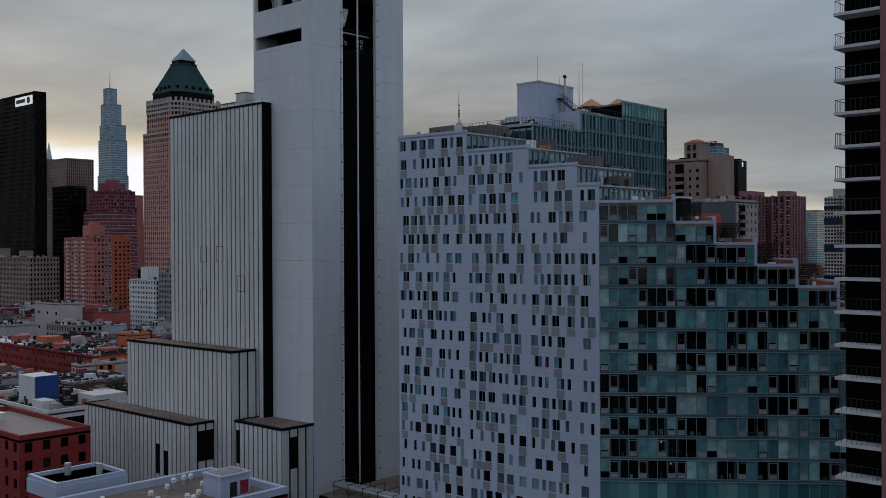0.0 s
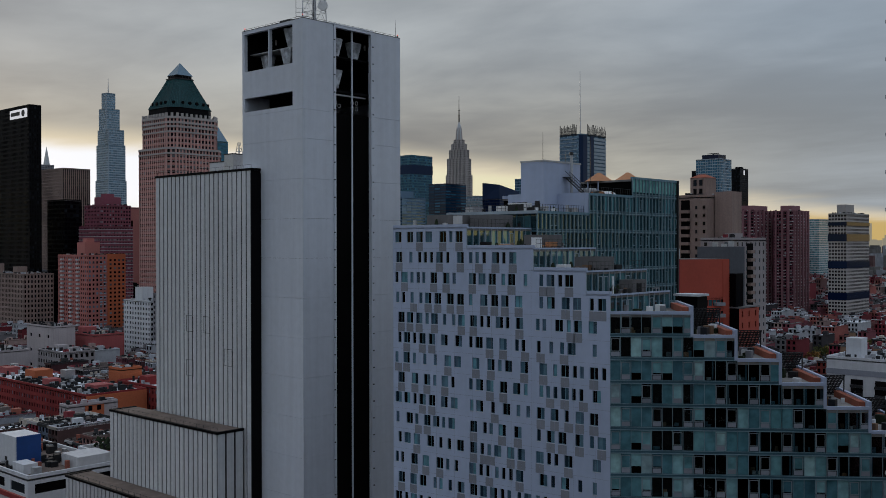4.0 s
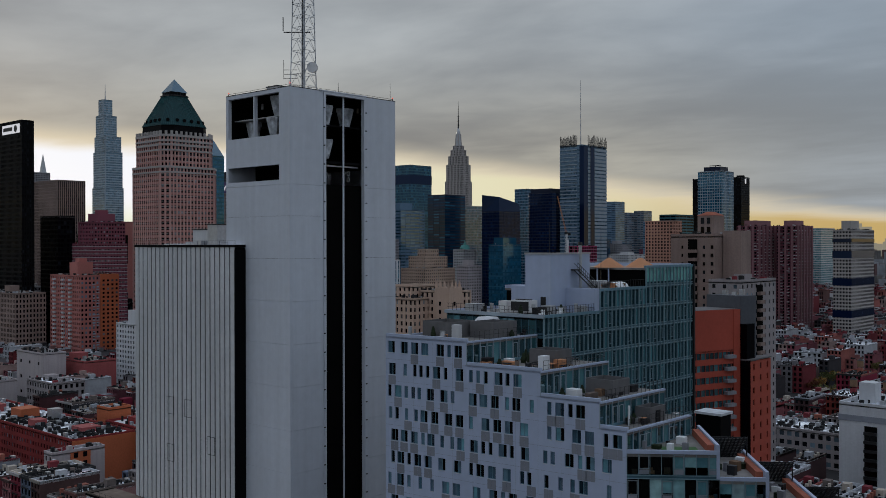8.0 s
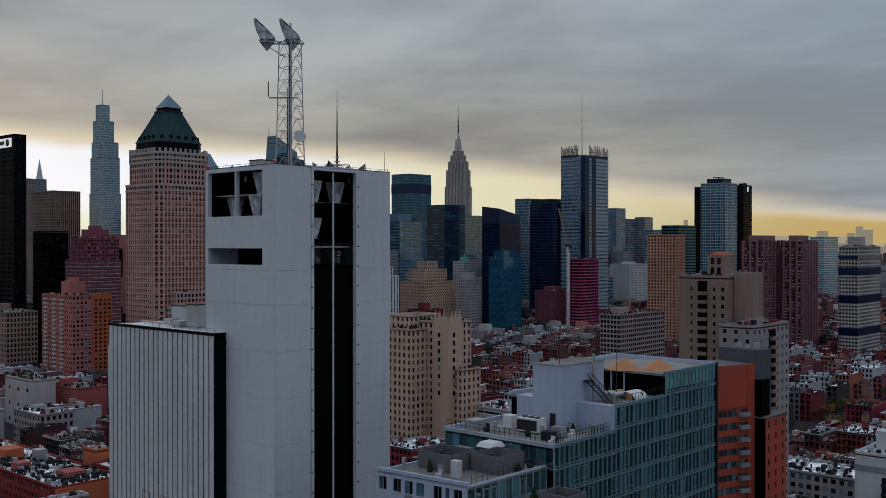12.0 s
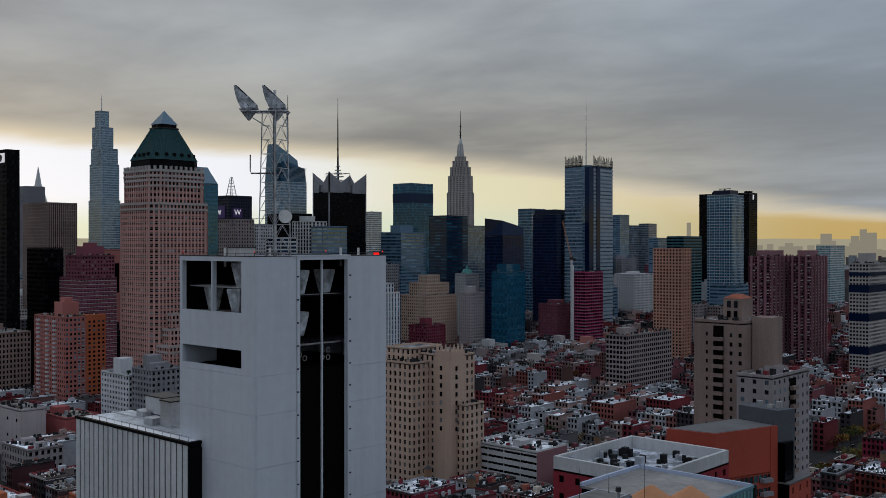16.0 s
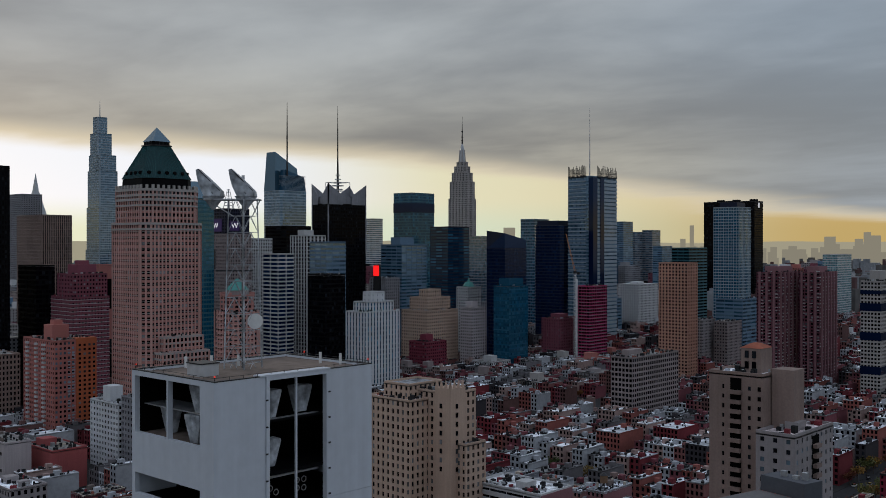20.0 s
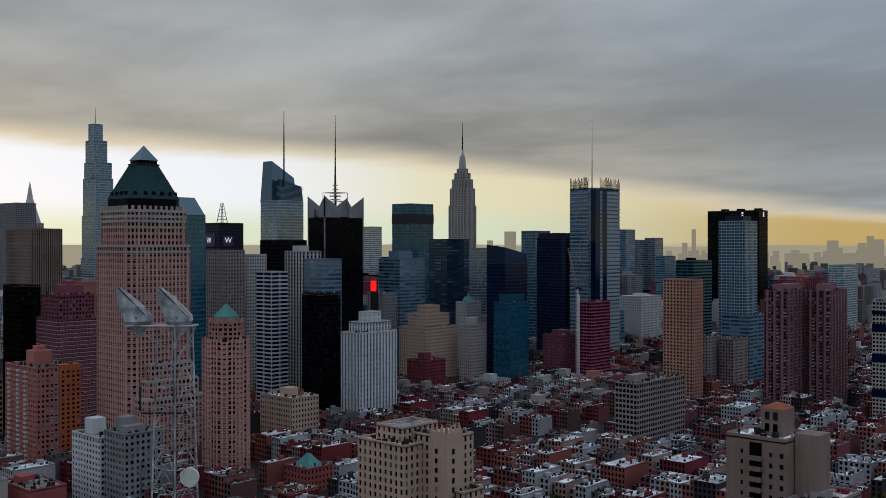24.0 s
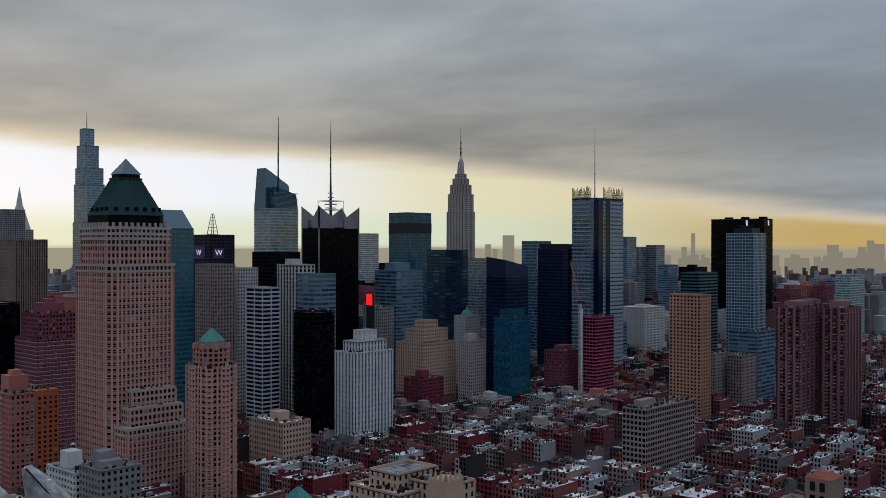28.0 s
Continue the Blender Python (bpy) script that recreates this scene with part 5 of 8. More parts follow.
    for spec in ((55.2, 60.4, 266.8, 271.4, 105.95, 2.1), (60.9, 65.0, 269.8, 274.6, 105.95, 2.1), (70.6, 74.6, 270.0, 273.4, 103.1, 2.0), (78.8, 82.6, 270.4, 274.0, 100.25, 1.9), (84.6, 86.6, 272.0, 275.4, 97.4, 1.8)):
        pen(*spec)
    for x, y, z, sx, sy, h, m in ((61.8, 266.2, 105.95, 1.1, 0.9, 1.9, "pale_conc"), (56.2, 273.6, 105.95, 2.2, 1.6, 1.5, "concrete"), (74.6, 267.6, 103.1, 0.9, 1.3, 1.6, "tent"), (70.2, 266.6, 103.1, 2.0, 0.9, 0.7, "terracotta"), (68.8, 268.2, 103.1, 1.2, 0.9, 0.8, "tent"),
                                  (79.0, 267.6, 100.25, 1.6, 1.2, 0.9, "tent"), (81.5, 267.6, 100.25, 0.7, 1.8, 0.7, "roof_brown"), (85.6, 269.0, 97.4, 0.25, 0.25, 2.3, "tent"), (52.6, 280.5, 108.4, 1.8, 2.4, 1.2, "metal"), (55.0, 284.6, 108.4, 1.5, 1.5, 1.5, "metal_white"), (63.6, 283.5, 108.4, 1.6, 1.4, 1.2, "metal"), (65.0, 280.2, 108.4, 0.9, 0.9, 1.2, "metal_dark")):
        g = Geo().prism(plan_box(x - sx / 2, x + sx / 2, y - sy / 2, y + sy / 2, 0.08), z - 0.3, z + h)
        part("roof_unit", g, M[m], root)
    for x, y, z in ((62.5, 281.5, 108.4), (56.2, 280.0, 108.4), (65.8, 287.0, 108.4), (54.6, 265.0, 105.9)):
        part("vent", Geo().tube((x, y, z - 0.2), (x, y, z + 1.4), 0.22, 0.28, 9), M["metal"], root)
    # tables, chairs, boxes and pots left about on the terraces and the rear roof
    bits = random.Random(44)
    spots = [(53.6, 65.4, 263.6, 276.0, 105.95)] * 18 + [(67.5, 76.2, 264.5, 276.3, 103.1)] * 22 + [(78.0, 83.6, 265.5, 277.0, 100.25)] * 18 + [(85.0, 87.2, 266.5, 277.5, 97.4)] * 8 + [(51.0, 66.4, 278.4, 288.4, 108.4)] * 18 + [(52.0, 66.0, 296.5, 302.5, 111.4)] * 11
    tones = ("metal_dark", "clutter_dark", "clutter_dark", "roof_brown", "concrete", "metal_dark", "tent", "terracotta", "metal", "wood", "pale_conc")
    for bx0, bx1, by0, by1, z in spots:
        x, y, sx, sy, h = bits.uniform(bx0, bx1), bits.uniform(by0, by1), bits.uniform(0.25, 0.7), bits.uniform(0.25, 0.8), bits.uniform(0.4, 1.1)
        mat = M[bits.choice(tones)]
        pick = bits.random()
        if pick < 0.35:
            g = Geo().box(x - sx, x + sx, y - sy, y + sy, z + h * 0.55, z + h * 0.62)
            for dx, dy in ((-1, -1), (1, -1), (1, 1), (-1, 1)):
                g.tube((x + dx * sx * 0.85, y + dy * sy * 0.85, z - 0.25), (x + dx * sx * 0.85, y + dy * sy * 0.85, z + h * 0.56), 0.04, sides=4)
            part("terrace_table", g, mat, root)
        elif pick < 0.6:
            g = Geo().box(x - 0.3, x + 0.3, y - 0.3, y + 0.3, z - 0.25, z + 0.42).box(x - 0.3, x + 0.3, y + 0.24, y + 0.32, z + 0.42, z + 0.9)
            part("terrace_chair", g, mat, root)
        elif pick < 0.8:
            part("plant_pot", Geo().tube((x, y, z - 0.25), (x, y, z + 0.45), 0.25, 0.36, 9).tube((x, y, z + 0.4), (x, y, z + 0.5 + h), 0.4, 0.12, 7), M["shrub"], root)
        else:
            part("storage_box", Geo().prism(plan_box(x - sx, x + sx, y - sy, y + sy, 0.08), z - 0.25, z + h), mat, root)
    g = Geo()
    for k in range(22):
        x = WX + 0.2 + k * (FX - WX - 0.5) / 21
        g.tube((x, 277.4, 108.6), (x, 277.4, 109.7), 0.03, sides=4)
    for k in range(19):
        y = 277.6 + k * 0.66
        g.tube((FX - 0.15, y, 108.6), (FX - 0.15, y, 109.7), 0.03, sides=4)
    for k in range(18):
        y = 290.9 + k * 0.7
        g.tube((FX - 0.15, y, 111.7), (FX - 0.15, y, 112.8), 0.03, sides=4)
    for zz in (109.2, 109.7):
        g.tube((WX, 277.4, zz), (FX - 0.15, 277.4, zz), 0.03, sides=4)
        g.tube((FX - 0.15, 277.4, zz), (FX - 0.15, 289.5, zz), 0.03, sides=4)
    g.tube((FX - 0.15, 290.9, 112.8), (FX - 0.15, 303.2, 112.8), 0.03, sides=4)
    part("roof_railing", g, M["metal_dark"], root)
    return root


terraced_apartments()


# ---- tower with balconies ----
def balcony_tower():
    root = thing("balcony_tower", "dark apartment tower with pink brick and deep pale-edged balconies", "building")
    x0, x1, y0, y1, z1 = 132.6, 158, 239, 268, 126
    gw, gp = Geo(), Geo()
    shell(gw, gp, plan_box(x0, x1, y0, y1), 0, z1, 3.4, 2.85, fx=0.5, fy=0.55)
    part("wall", gw, M["brick_mauve"], root)
    part("glazing", gp, M["pane_dark"], root, kind="stuff")
    flat_roof(root, plan_box(x0, x1, y0, y1), z1, M["brick_mauve"], M["roof_grey"])
    # Solid near-black box: the dark inside the balconies is put into its colour.
    part("recess", Geo().box(x0 - 3.6, x0 - 0.02, y0 + 1.9, y1 - 1, 0, z1), M["louvre"], root, "glazed recess behind the balconies, its inner shade painted near-black")
    slab = Geo().prism(plan_box(-3.8, -0.02, -0.1, 9.0, 0.0), 0, 0.26).mesh("balcony_slab", M["pale_conc"])
    g = Geo()
    for k in range(22):
        g.tube((-3.7, 0.05 + k * 0.42, 0.26), (-3.7, 0.05 + k * 0.42, 1.3), 0.018, sides=4)
    for k in range(9):
        g.tube((-3.7 + k * 0.42, 0.0, 0.26), (-3.7 + k * 0.42, 0.0, 1.3), 0.018, sides=4)
    g.tube((-3.7, 0, 1.3), (-3.7, 8.9, 1.3), 0.03, sides=4)
    g.tube((-3.7, 0, 1.3), (-0.1, 0, 1.3), 0.03, sides=4)
    rail = g.mesh("balcony_railing", M["metal_dark"])
    door = Geo()
    for y in (2.2, 3.5, 4.8, 6.1, 7.4, 8.7):
        door.box(-3.66, -3.6, y, y + 0.07, 0.26, 2.4)
    door.box(-3.66, -3.6, 2.2, 8.77, 2.4, 2.47)
    door_mesh = door.mesh("balcony_door_frame", M["plant_grey"])
    for k in range(42):
        z = 5.02 + k * 2.81
        s = part("balcony_slab", slab, None, root)
        s.location = (x0, y0, z)
        part("balcony_railing", rail, None, s)
        part("balcony_door_frame", door_mesh, None, s)
    return root


balcony_tower()


# ---- roofs below the first view ----
def vent_roof_building():
    root = thing("flat_roofed_building", "low building with blue-grey parapet and a brown roof full of vents", "building")
    x0, x1, y0, y1, z = 27.7, 47.0, 212, 245, 53.6
    gw, gp = Geo(), Geo()
    shell(gw, gp, plan_box(x0, x1, y0, y1), 0, z, 4, 3.6, fx=0.45, fy=0.5)
    part("wall", gw, M["brick_dark"], root)
    part("glazing", gp, M["pane"], root, kind="stuff")
    flat_roof(root, plan_box(x0, x1, y0, y1), z, M["mh_white"], M["roof_brown"], 1.0, 0.8)
    rnd = random.Random(3)
    for k in range(16):
        x, y = rnd.uniform(30, 45), rnd.uniform(222, 243)
        h = rnd.uniform(0.8, 1.5)
        v = part("vent", Geo().tube((x, y, z - 0.1), (x, y, z + h), 0.22, sides=9), M["metal"], root, "mushroom roof vent")
        part("vent_cap", Geo().tube((x, y, z + h), (x, y, z + h + 0.25), 0.42, 0.3, 10).tube((x, y, z + h - 0.4), (x, y, z + h - 0.15), 0.4, 0.4, 10), M["metal_white"], v)
    hut = part("stair_hut", Geo().box(38.2, 42.6, 236.5, 241.5, z - 0.1, z + 3.0), M["mh_white"], root)
    part("door", Geo().box(42.6, 42.68, 238.0, 239.2, z, z + 2.1), M["metal_dark"], hut)
    part("door", Geo().box(42.6, 42.68, 239.8, 241.2, z + 0.2, z + 2.1), M["red_wall"], hut)
    part("hut_coping", Geo().box(38.0, 42.8, 236.3, 241.7, z + 3.0, z + 3.25), M["mh_white"], hut)
    part("hut_roof", Geo().box(38.6, 42.2, 236.9, 241.1, z + 3.25, z + 3.3), M["roof_grey"], hut)
    r2 = thing("corner_block", "dark red block with white parapet and black roof", "building")
    plan = plan_box(15.5, 24.5, 221, 232)
    part("wall", Geo().prism(plan, 0, 55.2), M["red_wall"], r2)
    part("frieze", Geo().prism(inset(plan, -0.15), 53.2, 55.2), M["mh_white"], r2)
    flat_roof(r2, plan, 55.2, M["mh_white"], M["black"], 0.6)
    for x, y in ((18, 226), (22, 229)):
        part("roof_unit", Geo().tube((x, y, 55), (x, y, 57), 0.5, sides=10), M["metal"], r2)
    r3 = tower("brick_building", "red brick building with a gravel roof and rooftop plant", plan_box(-48, -13, 232.5, 246), 55.3, M["brick_crimson"], M["pane_dark"], 3.6, 3.2, roof=M["brick_tan"], fx=0.42, fy=0.55)
    g = Geo().box(-40, -36, 236, 240, 55.2, 56.8)
    part("roof_unit", g, M["metal_white"], r3)


vent_roof_building()

# ---- landmark towers ----
OCCUPIED = [(-48, 66, 190, 330), (48, 150, 225, 330)]


CLUTTER = random.Random(63)


def block(name, label, x0, x1, y0, y1, z, wall, pane="pane", cut=0.0, z0=0.0, root=None, **kw):
    """A rectangular building in the street grid; its footprint is kept free of houses."""
    if z0 == 0.0:
        OCCUPIED.append((x0 - 2, x1 + 2, y0 - 2, y1 + 2))
    made = tower(name, label, plan_box(x0, x1, y0, y1, cut), z, M[wall], M[pane], z0=max(z0, GROUND), root=root, **kw)
    if z < 140 and z0 < 1:
        for mat, count in (("clutter_dark", 0.045), ("metal", 0.016), ("coping", 0.012)):
            g = Geo()
            for k in range(min(60, max(3, int((x1 - x0) * (y1 - y0) * count)))):
                x, y = CLUTTER.uniform(x0 + 1.5, x1 - 1.5), CLUTTER.uniform(y0 + 1.5, y1 - 1.5)
                r, h = CLUTTER.uniform(0.25, 0.9), CLUTTER.uniform(0.5, 2.2)
                g.box(x - r, x + r, y - r * CLUTTER.uniform(0.5, 1.6), y + r, z - 0.1, z + h)
            part("roof_clutter", g, M[mat], made, kind="stuff")
    return made


def balcony_column(root, x, y, way, z0, z1, step, mat="pale_conc", long=2.2):
    """One upright stack of small balcony fronts; some are hung with things and some stay dark."""
    g = Geo()
    z = z0
    while z < z1:
        if BALC.random() < 0.7:
            a, h = long * BALC.uniform(0.3, 0.5), BALC.uniform(0.5, 1.0)
            g.box(x - (0.1 if way else a), x + (0.1 if way else a), y - (a if way else 0.1), y + (a if way else 0.1), z, z + h)
        z += step
    part("balcony_strip", g, M[mat], root, kind="stuff")


BALC = random.Random(8)

def pyramid_tower():
    root = thing("pyramid_roofed_tower", "pink brick office tower with a copper pyramid roof and glass tip", "skyscraper")
    cx, cy = -498.0, 579.0
    kw = dict(bay=2.9, floor=3.9, fx=0.6, fy=0.56, deep=0.35)
    piers, bands = Geo(), Geo()

    def dress(plan, z0, z1):
        """Pale brick piers between the windows and stone bands at the foot and head of a stage."""
        k = len(plan)
        c = np.array(plan).mean(0)
        for i in range(k):
            a, b = np.array(plan[i]), np.array(plan[(i + 1) % k])
            d = np.linalg.norm(b - a)
            n, u = max(1, round(d / 2.9)), (b - a) / d
            out = np.array((u[1], -u[0])) * 0.14
            for q in range(n + 1):
                p = a + u * (d * q / n)
                w = 0.52 if 0 < q < n else 0.8
                piers.prism([tuple(p - u * w + out), tuple(p + u * w + out), tuple(p + u * w), tuple(p - u * w)], z0, z1)
        for zz, h in ((z1 - 4.2, 1.2), (z1 - 0.6, 1.5)):
            ring = [tuple(c + (np.array(p) - c) * 1.026) for p in plan]
            bands.prism(ring, zz, zz + h)
        for zz in np.arange(z0 + 1.0, z1 - 5, 3.9):
            bands.prism([tuple(c + (np.array(p) - c) * 1.004) for p in plan], zz - 0.14, zz + 0.14)

    def stage(h, z0, z1, cut, wall="brick_pink"):
        block("", "", cx - h, cx + h, cy - h, cy + h, z1, wall, "pane", cut, z0, root, rim=1.2, roof=M["limestone"], **kw)
        dress(plan_box(cx - h, cx + h, cy - h, cy + h, cut), max(z0, GROUND), z1)

    stage(23.4, 0.0, 174.5, 5.0)
    stage(21.6, 174.4, 190.6, 5.5)
    stage(21.9, 190.5, 197.2, 5.7, "limestone")
    # stepped wings at the foot
    for dx, zz, y0, y1 in ((5.5, 98.0, -12, 18), (10.0, 88.0, -16, 20), (15.0, 77.0, -20, 23)):
        block("", "", cx + 23.0, cx + 23.4 + dx, cy + y0, cy + y1, zz, "brick_pink", "pane", 0.0, 0.001, root, rim=1.0, roof=M["limestone"], **kw)
        dress(plan_box(cx + 23.0, cx + 23.4 + dx, cy + y0, cy + y1), GROUND, zz)
    part("pier", piers, M["brick_blush"], root, "pale pink brick piers between the windows", kind="stuff")
    part("band", bands, M["limestone"], root, "pale stone bands at the setbacks", kind="stuff")
    # pinnacles round the cornice, each its own stone
    pin = Geo().box(-0.7, 0.7, -0.7, 0.7, 0, 3.6).mesh("pinnacle", M["limestone"])
    ring = plan_box(cx - 21.6, cx + 21.6, cy - 21.6, cy + 21.6, 5.7)
    for i in range(8):
        a, b = np.array(ring[i]), np.array(ring[(i + 1) % 8])
        n = max(2, round(np.linalg.norm(b - a) / 4.0))
        for k in range(n):
            p = a + (b - a) * k / n
            ob = part("pinnacle", pin, None, root)
            ob.location = (*p, 197.2)
    o8 = plan_box(cx - 19.4, cx + 19.4, cy - 19.4, cy + 19.4, 6.5)
    part("dark_attic", Geo().prism(o8, 197.0, 205.5, 0.97), M["black"], root, "black louvred attic below the roof")
    o8 = plan_box(cx - 19.3, cx + 19.3, cy - 19.3, cy + 19.3, 6.3)
    cop = part("copper_roof", Geo().prism(o8, 205.5, 228.5, 0.40), M["copper_dark"], root, "dark green ribbed copper pyramid roof")
    g = Geo()
    for i in range(8):
        a, b = np.array(o8[i]), np.array(o8[(i + 1) % 8])
        n = max(2, round(np.linalg.norm(b - a) / 1.6))
        for k in range(n):
            p = a + (b - a) * k / n
            q = np.array((cx, cy)) + (p - (cx, cy)) * 0.40
            g.tube((*p, 205.6), (*q, 228.6), 0.14, sides=4)
    part("rib", g, M["copper"], cop, kind="stuff")
    for i in range(8):
        a, b = np.array(o8[i]), np.array(o8[(i + 1) % 8])
        L = np.linalg.norm(b - a)
        n = 4 if L > 15 else 1
        for k in range(n):
            p = a + (b - a) * (k + 0.5) / n
            p = np.array((cx, cy)) + (p - (cx, cy)) * 0.90
            d = (p - (cx, cy)) / np.linalg.norm(p - (cx, cy))
            part("round_dormer", Geo().tube((*p, 209.3), (*(p + d * 1.2), 209.3), 1.35, 1.2, 10), M["black"], cop)
    o8 = plan_box(cx - 8.4, cx + 8.4, cy - 8.4, cy + 8.4, 2.6)
    part("lantern_gallery", Geo().prism(o8, 228.4, 229.2), M["metal_dark"], root)
    part("lantern", Geo().prism(plan_box(cx - 7, cx + 7, cy - 7, cy + 7, 2), 229.2, 231.6), M["black"], root)
    g = Geo()
    for k in range(20):
        a = 2 * math.pi * k / 20
        g.tube((cx + 8 * math.cos(a), cy + 8 * math.sin(a), 229.2), (cx + 8 * math.cos(a), cy + 8 * math.sin(a), 231.6), 0.2, sides=4)
    part("lantern_post", g, M["metal_dark"], root, kind="stuff")
    part("glass_tip", Geo().prism(plan_box(cx - 6.9, cx + 6.9, cy - 6.9, cy + 6.9), 231.6, 241.8, 0.01), M["pane_steel"], root, "grey glass pyramid tip")
    return root


pyramid_tower()


def copper_capped_apartments():
    root = thing("apartment_tower", "rose brick apartment tower with rounded bays and a green copper cap", "building")
    x0, x1, y0, y1 = -428.0, -400.0, 574.0, 598.0
    cx, cy = (x0 + x1) / 2, (y0 + y1) / 2
    kw = dict(bay=2.9, floor=3.0, fx=0.62, fy=0.6, deep=0.4)
    block("", "", x0, x1, y0, y1, 117.0, "brick_pink", "pane", 6.5, 0.0, root, **kw)
    block("", "", x0 + 2.5, x1 - 2.5, y0 + 2.5, y1 - 2.5, 128.0, "brick_pink", "pane", 6.5, 116.9, root, **kw)
    OCCUPIED.append((x0 - 2, x1 + 2, y0 - 2, y1 + 2))
    for a in range(8):
        an = a * math.pi / 4 + 0.39
        part("turret", Geo().box(cx + 11 * math.cos(an) - 1, cx + 11 * math.cos(an) + 1, cy + 9.5 * math.sin(an) - 1, cy + 9.5 * math.sin(an) + 1, 127, 130.2), M["brick_pink"], root)
    slab = Geo()
    for k in range(11, 39, 4):
        slab.prism(plan_box(x0 - 0.25, x1 + 0.25, y0 - 0.25, y1 + 0.25, 6.4), k * 3.0 + 2.3, k * 3.0 + 2.8)
    part("band", slab, M["limestone"], root, "pale stone bands between the floors", kind="stuff")
    g = Geo()
    plan = plan_box(x0, x1, y0, y1, 6.5)
    for i in range(8):
        a, b = np.array(plan[i]), np.array(plan[(i + 1) % 8])
        d = np.linalg.norm(b - a)
        n, u = max(1, round(d / 2.9)), (b - a) / d
        out = np.array((u[1], -u[0]))
        for q in range(n + 1):
            p = a + u * (d * q / n)
            g.prism([tuple(p - u * 0.5 + out * 0.25), tuple(p + u * 0.5 + out * 0.25), tuple(p + u * 0.55), tuple(p - u * 0.55)], GROUND, 118.5)
        for k in range(30):
            m = (a + b) / 2
            w = min(2.6, d * 0.3)
            g.prism([tuple(m - u * w + out * 0.7), tuple(m + u * w + out * 0.7), tuple(m + u * w), tuple(m - u * w)], GROUND + 1 + k * 3.0, GROUND + 1.9 + k * 3.0)
    part("pier", g, M["brick_blush"], root, "pale pink piers and balcony fronts", kind="stuff")
    part("drum", Geo().prism(plan_box(cx - 6.5, cx + 6.5, cy - 6.5, cy + 6.5, 3), 128, 131.5), M["brick_tan"], root)
    part("copper_cap", Geo().prism(plan_box(cx - 6.8, cx + 6.8, cy - 6.8, cy + 6.8, 3), 131.5, 138.8, 0.1), M["verdigris"], root, "green copper cap")


copper_capped_apartments()


def spire_tower():
    """Limestone setback tower with a mooring mast and antenna."""
    root = thing("art_deco_spire_tower", "grey limestone setback skyscraper with mast and needle antenna", "skyscraper")
    cx, cy = -1352.0, 1861.0
    kw = dict(bay=4.4, floor=4.2, fx=0.45, fy=0.72, sill=0.14, deep=0.5)
    for hx, hy, za, zb in ((30, 24, 0.0, 95), (24.5, 21.5, 94, 262), (22.5, 19.5, 261, 300), (19.0, 16.5, 299, 320), (14.5, 13.5, 319, 334), (10.5, 10.0, 333, 344)):
        block("", "", cx - hx, cx + hx, cy - hy, cy + hy, zb, "limestone", "pane_dark", 2.5, za, root, **kw)
    for k in range(4):
        an = k * math.pi / 2 + math.pi / 4
        part("buttress", Geo().prism([(cx + 6.2 * math.cos(an) + dx, cy + 6.2 * math.sin(an) + dy) for dx, dy in ((-1.6, -1.6), (1.6, -1.6), (1.6, 1.6), (-1.6, 1.6))], 343, 372, 0.5, (cx + 3.6 * math.cos(an), cy + 3.6 * math.sin(an))), M["limestone"], root)
    part("mooring_mast", Geo().tube((cx, cy, 343), (cx, cy, 376), 6.4, 4.4, 14), M["metal"], root, "grey metal mooring mast")
    part("dome", Geo().tube((cx, cy, 376), (cx, cy, 385), 4.4, 1.8, 14), M["metal"], root)
    part("antenna", Geo().tube((cx, cy, 385), (cx, cy, 412), 1.7, 1.1, 8).tube((cx, cy, 412), (cx, cy, 447), 0.9, 0.35, 6), M["metal_dark"], root)
    for zz in (392, 400, 412):
        part("antenna_ring", Geo().tube((cx, cy, zz), (cx, cy, zz + 1.6), 2.3, 2.3, 10), M["metal_dark"], root)


spire_tower()


def tapering_tower():
    root = thing("tapering_glass_tower", "pale blue tapering glass skyscraper with stepped crown and spire", "skyscraper")
    cx, cy = -1650.0, 1158.0
    kw = dict(bay=4.0, floor=4.6, fx=0.9, fy=0.6, deep=0.2)
    for hx, hy, za, zb in ((27, 22, 0.0, 150), (25.5, 20.5, 149, 230), (24, 19, 229, 300), (22.0, 17.5, 299, 330), (15.5, 15, 329, 372), (10.0, 10.5, 371, 404)):
        lean = 0 if zb < 331 else (-6 if zb < 380 else -9)
        block("", "", cx - hx + lean, cx + hx + lean, cy - hy, cy + hy, zb, "curtain_pale", "pane_steel", 2.0, za, root, **kw)
    g = Geo()
    for k in range(8):
        g.box(cx + 8, cx + 24, cy - 19, cy - 18.6, 300 + k * 4.2, 300.8 + k * 4.2)
    part("open_crown_frame", g, M["curtain_pale"], root, kind="stuff")
    part("spire", Geo().tube((cx - 10, cy, 403), (cx - 10, cy, 437), 1.2, 0.3, 6), M["metal"], root)


tapering_tower()


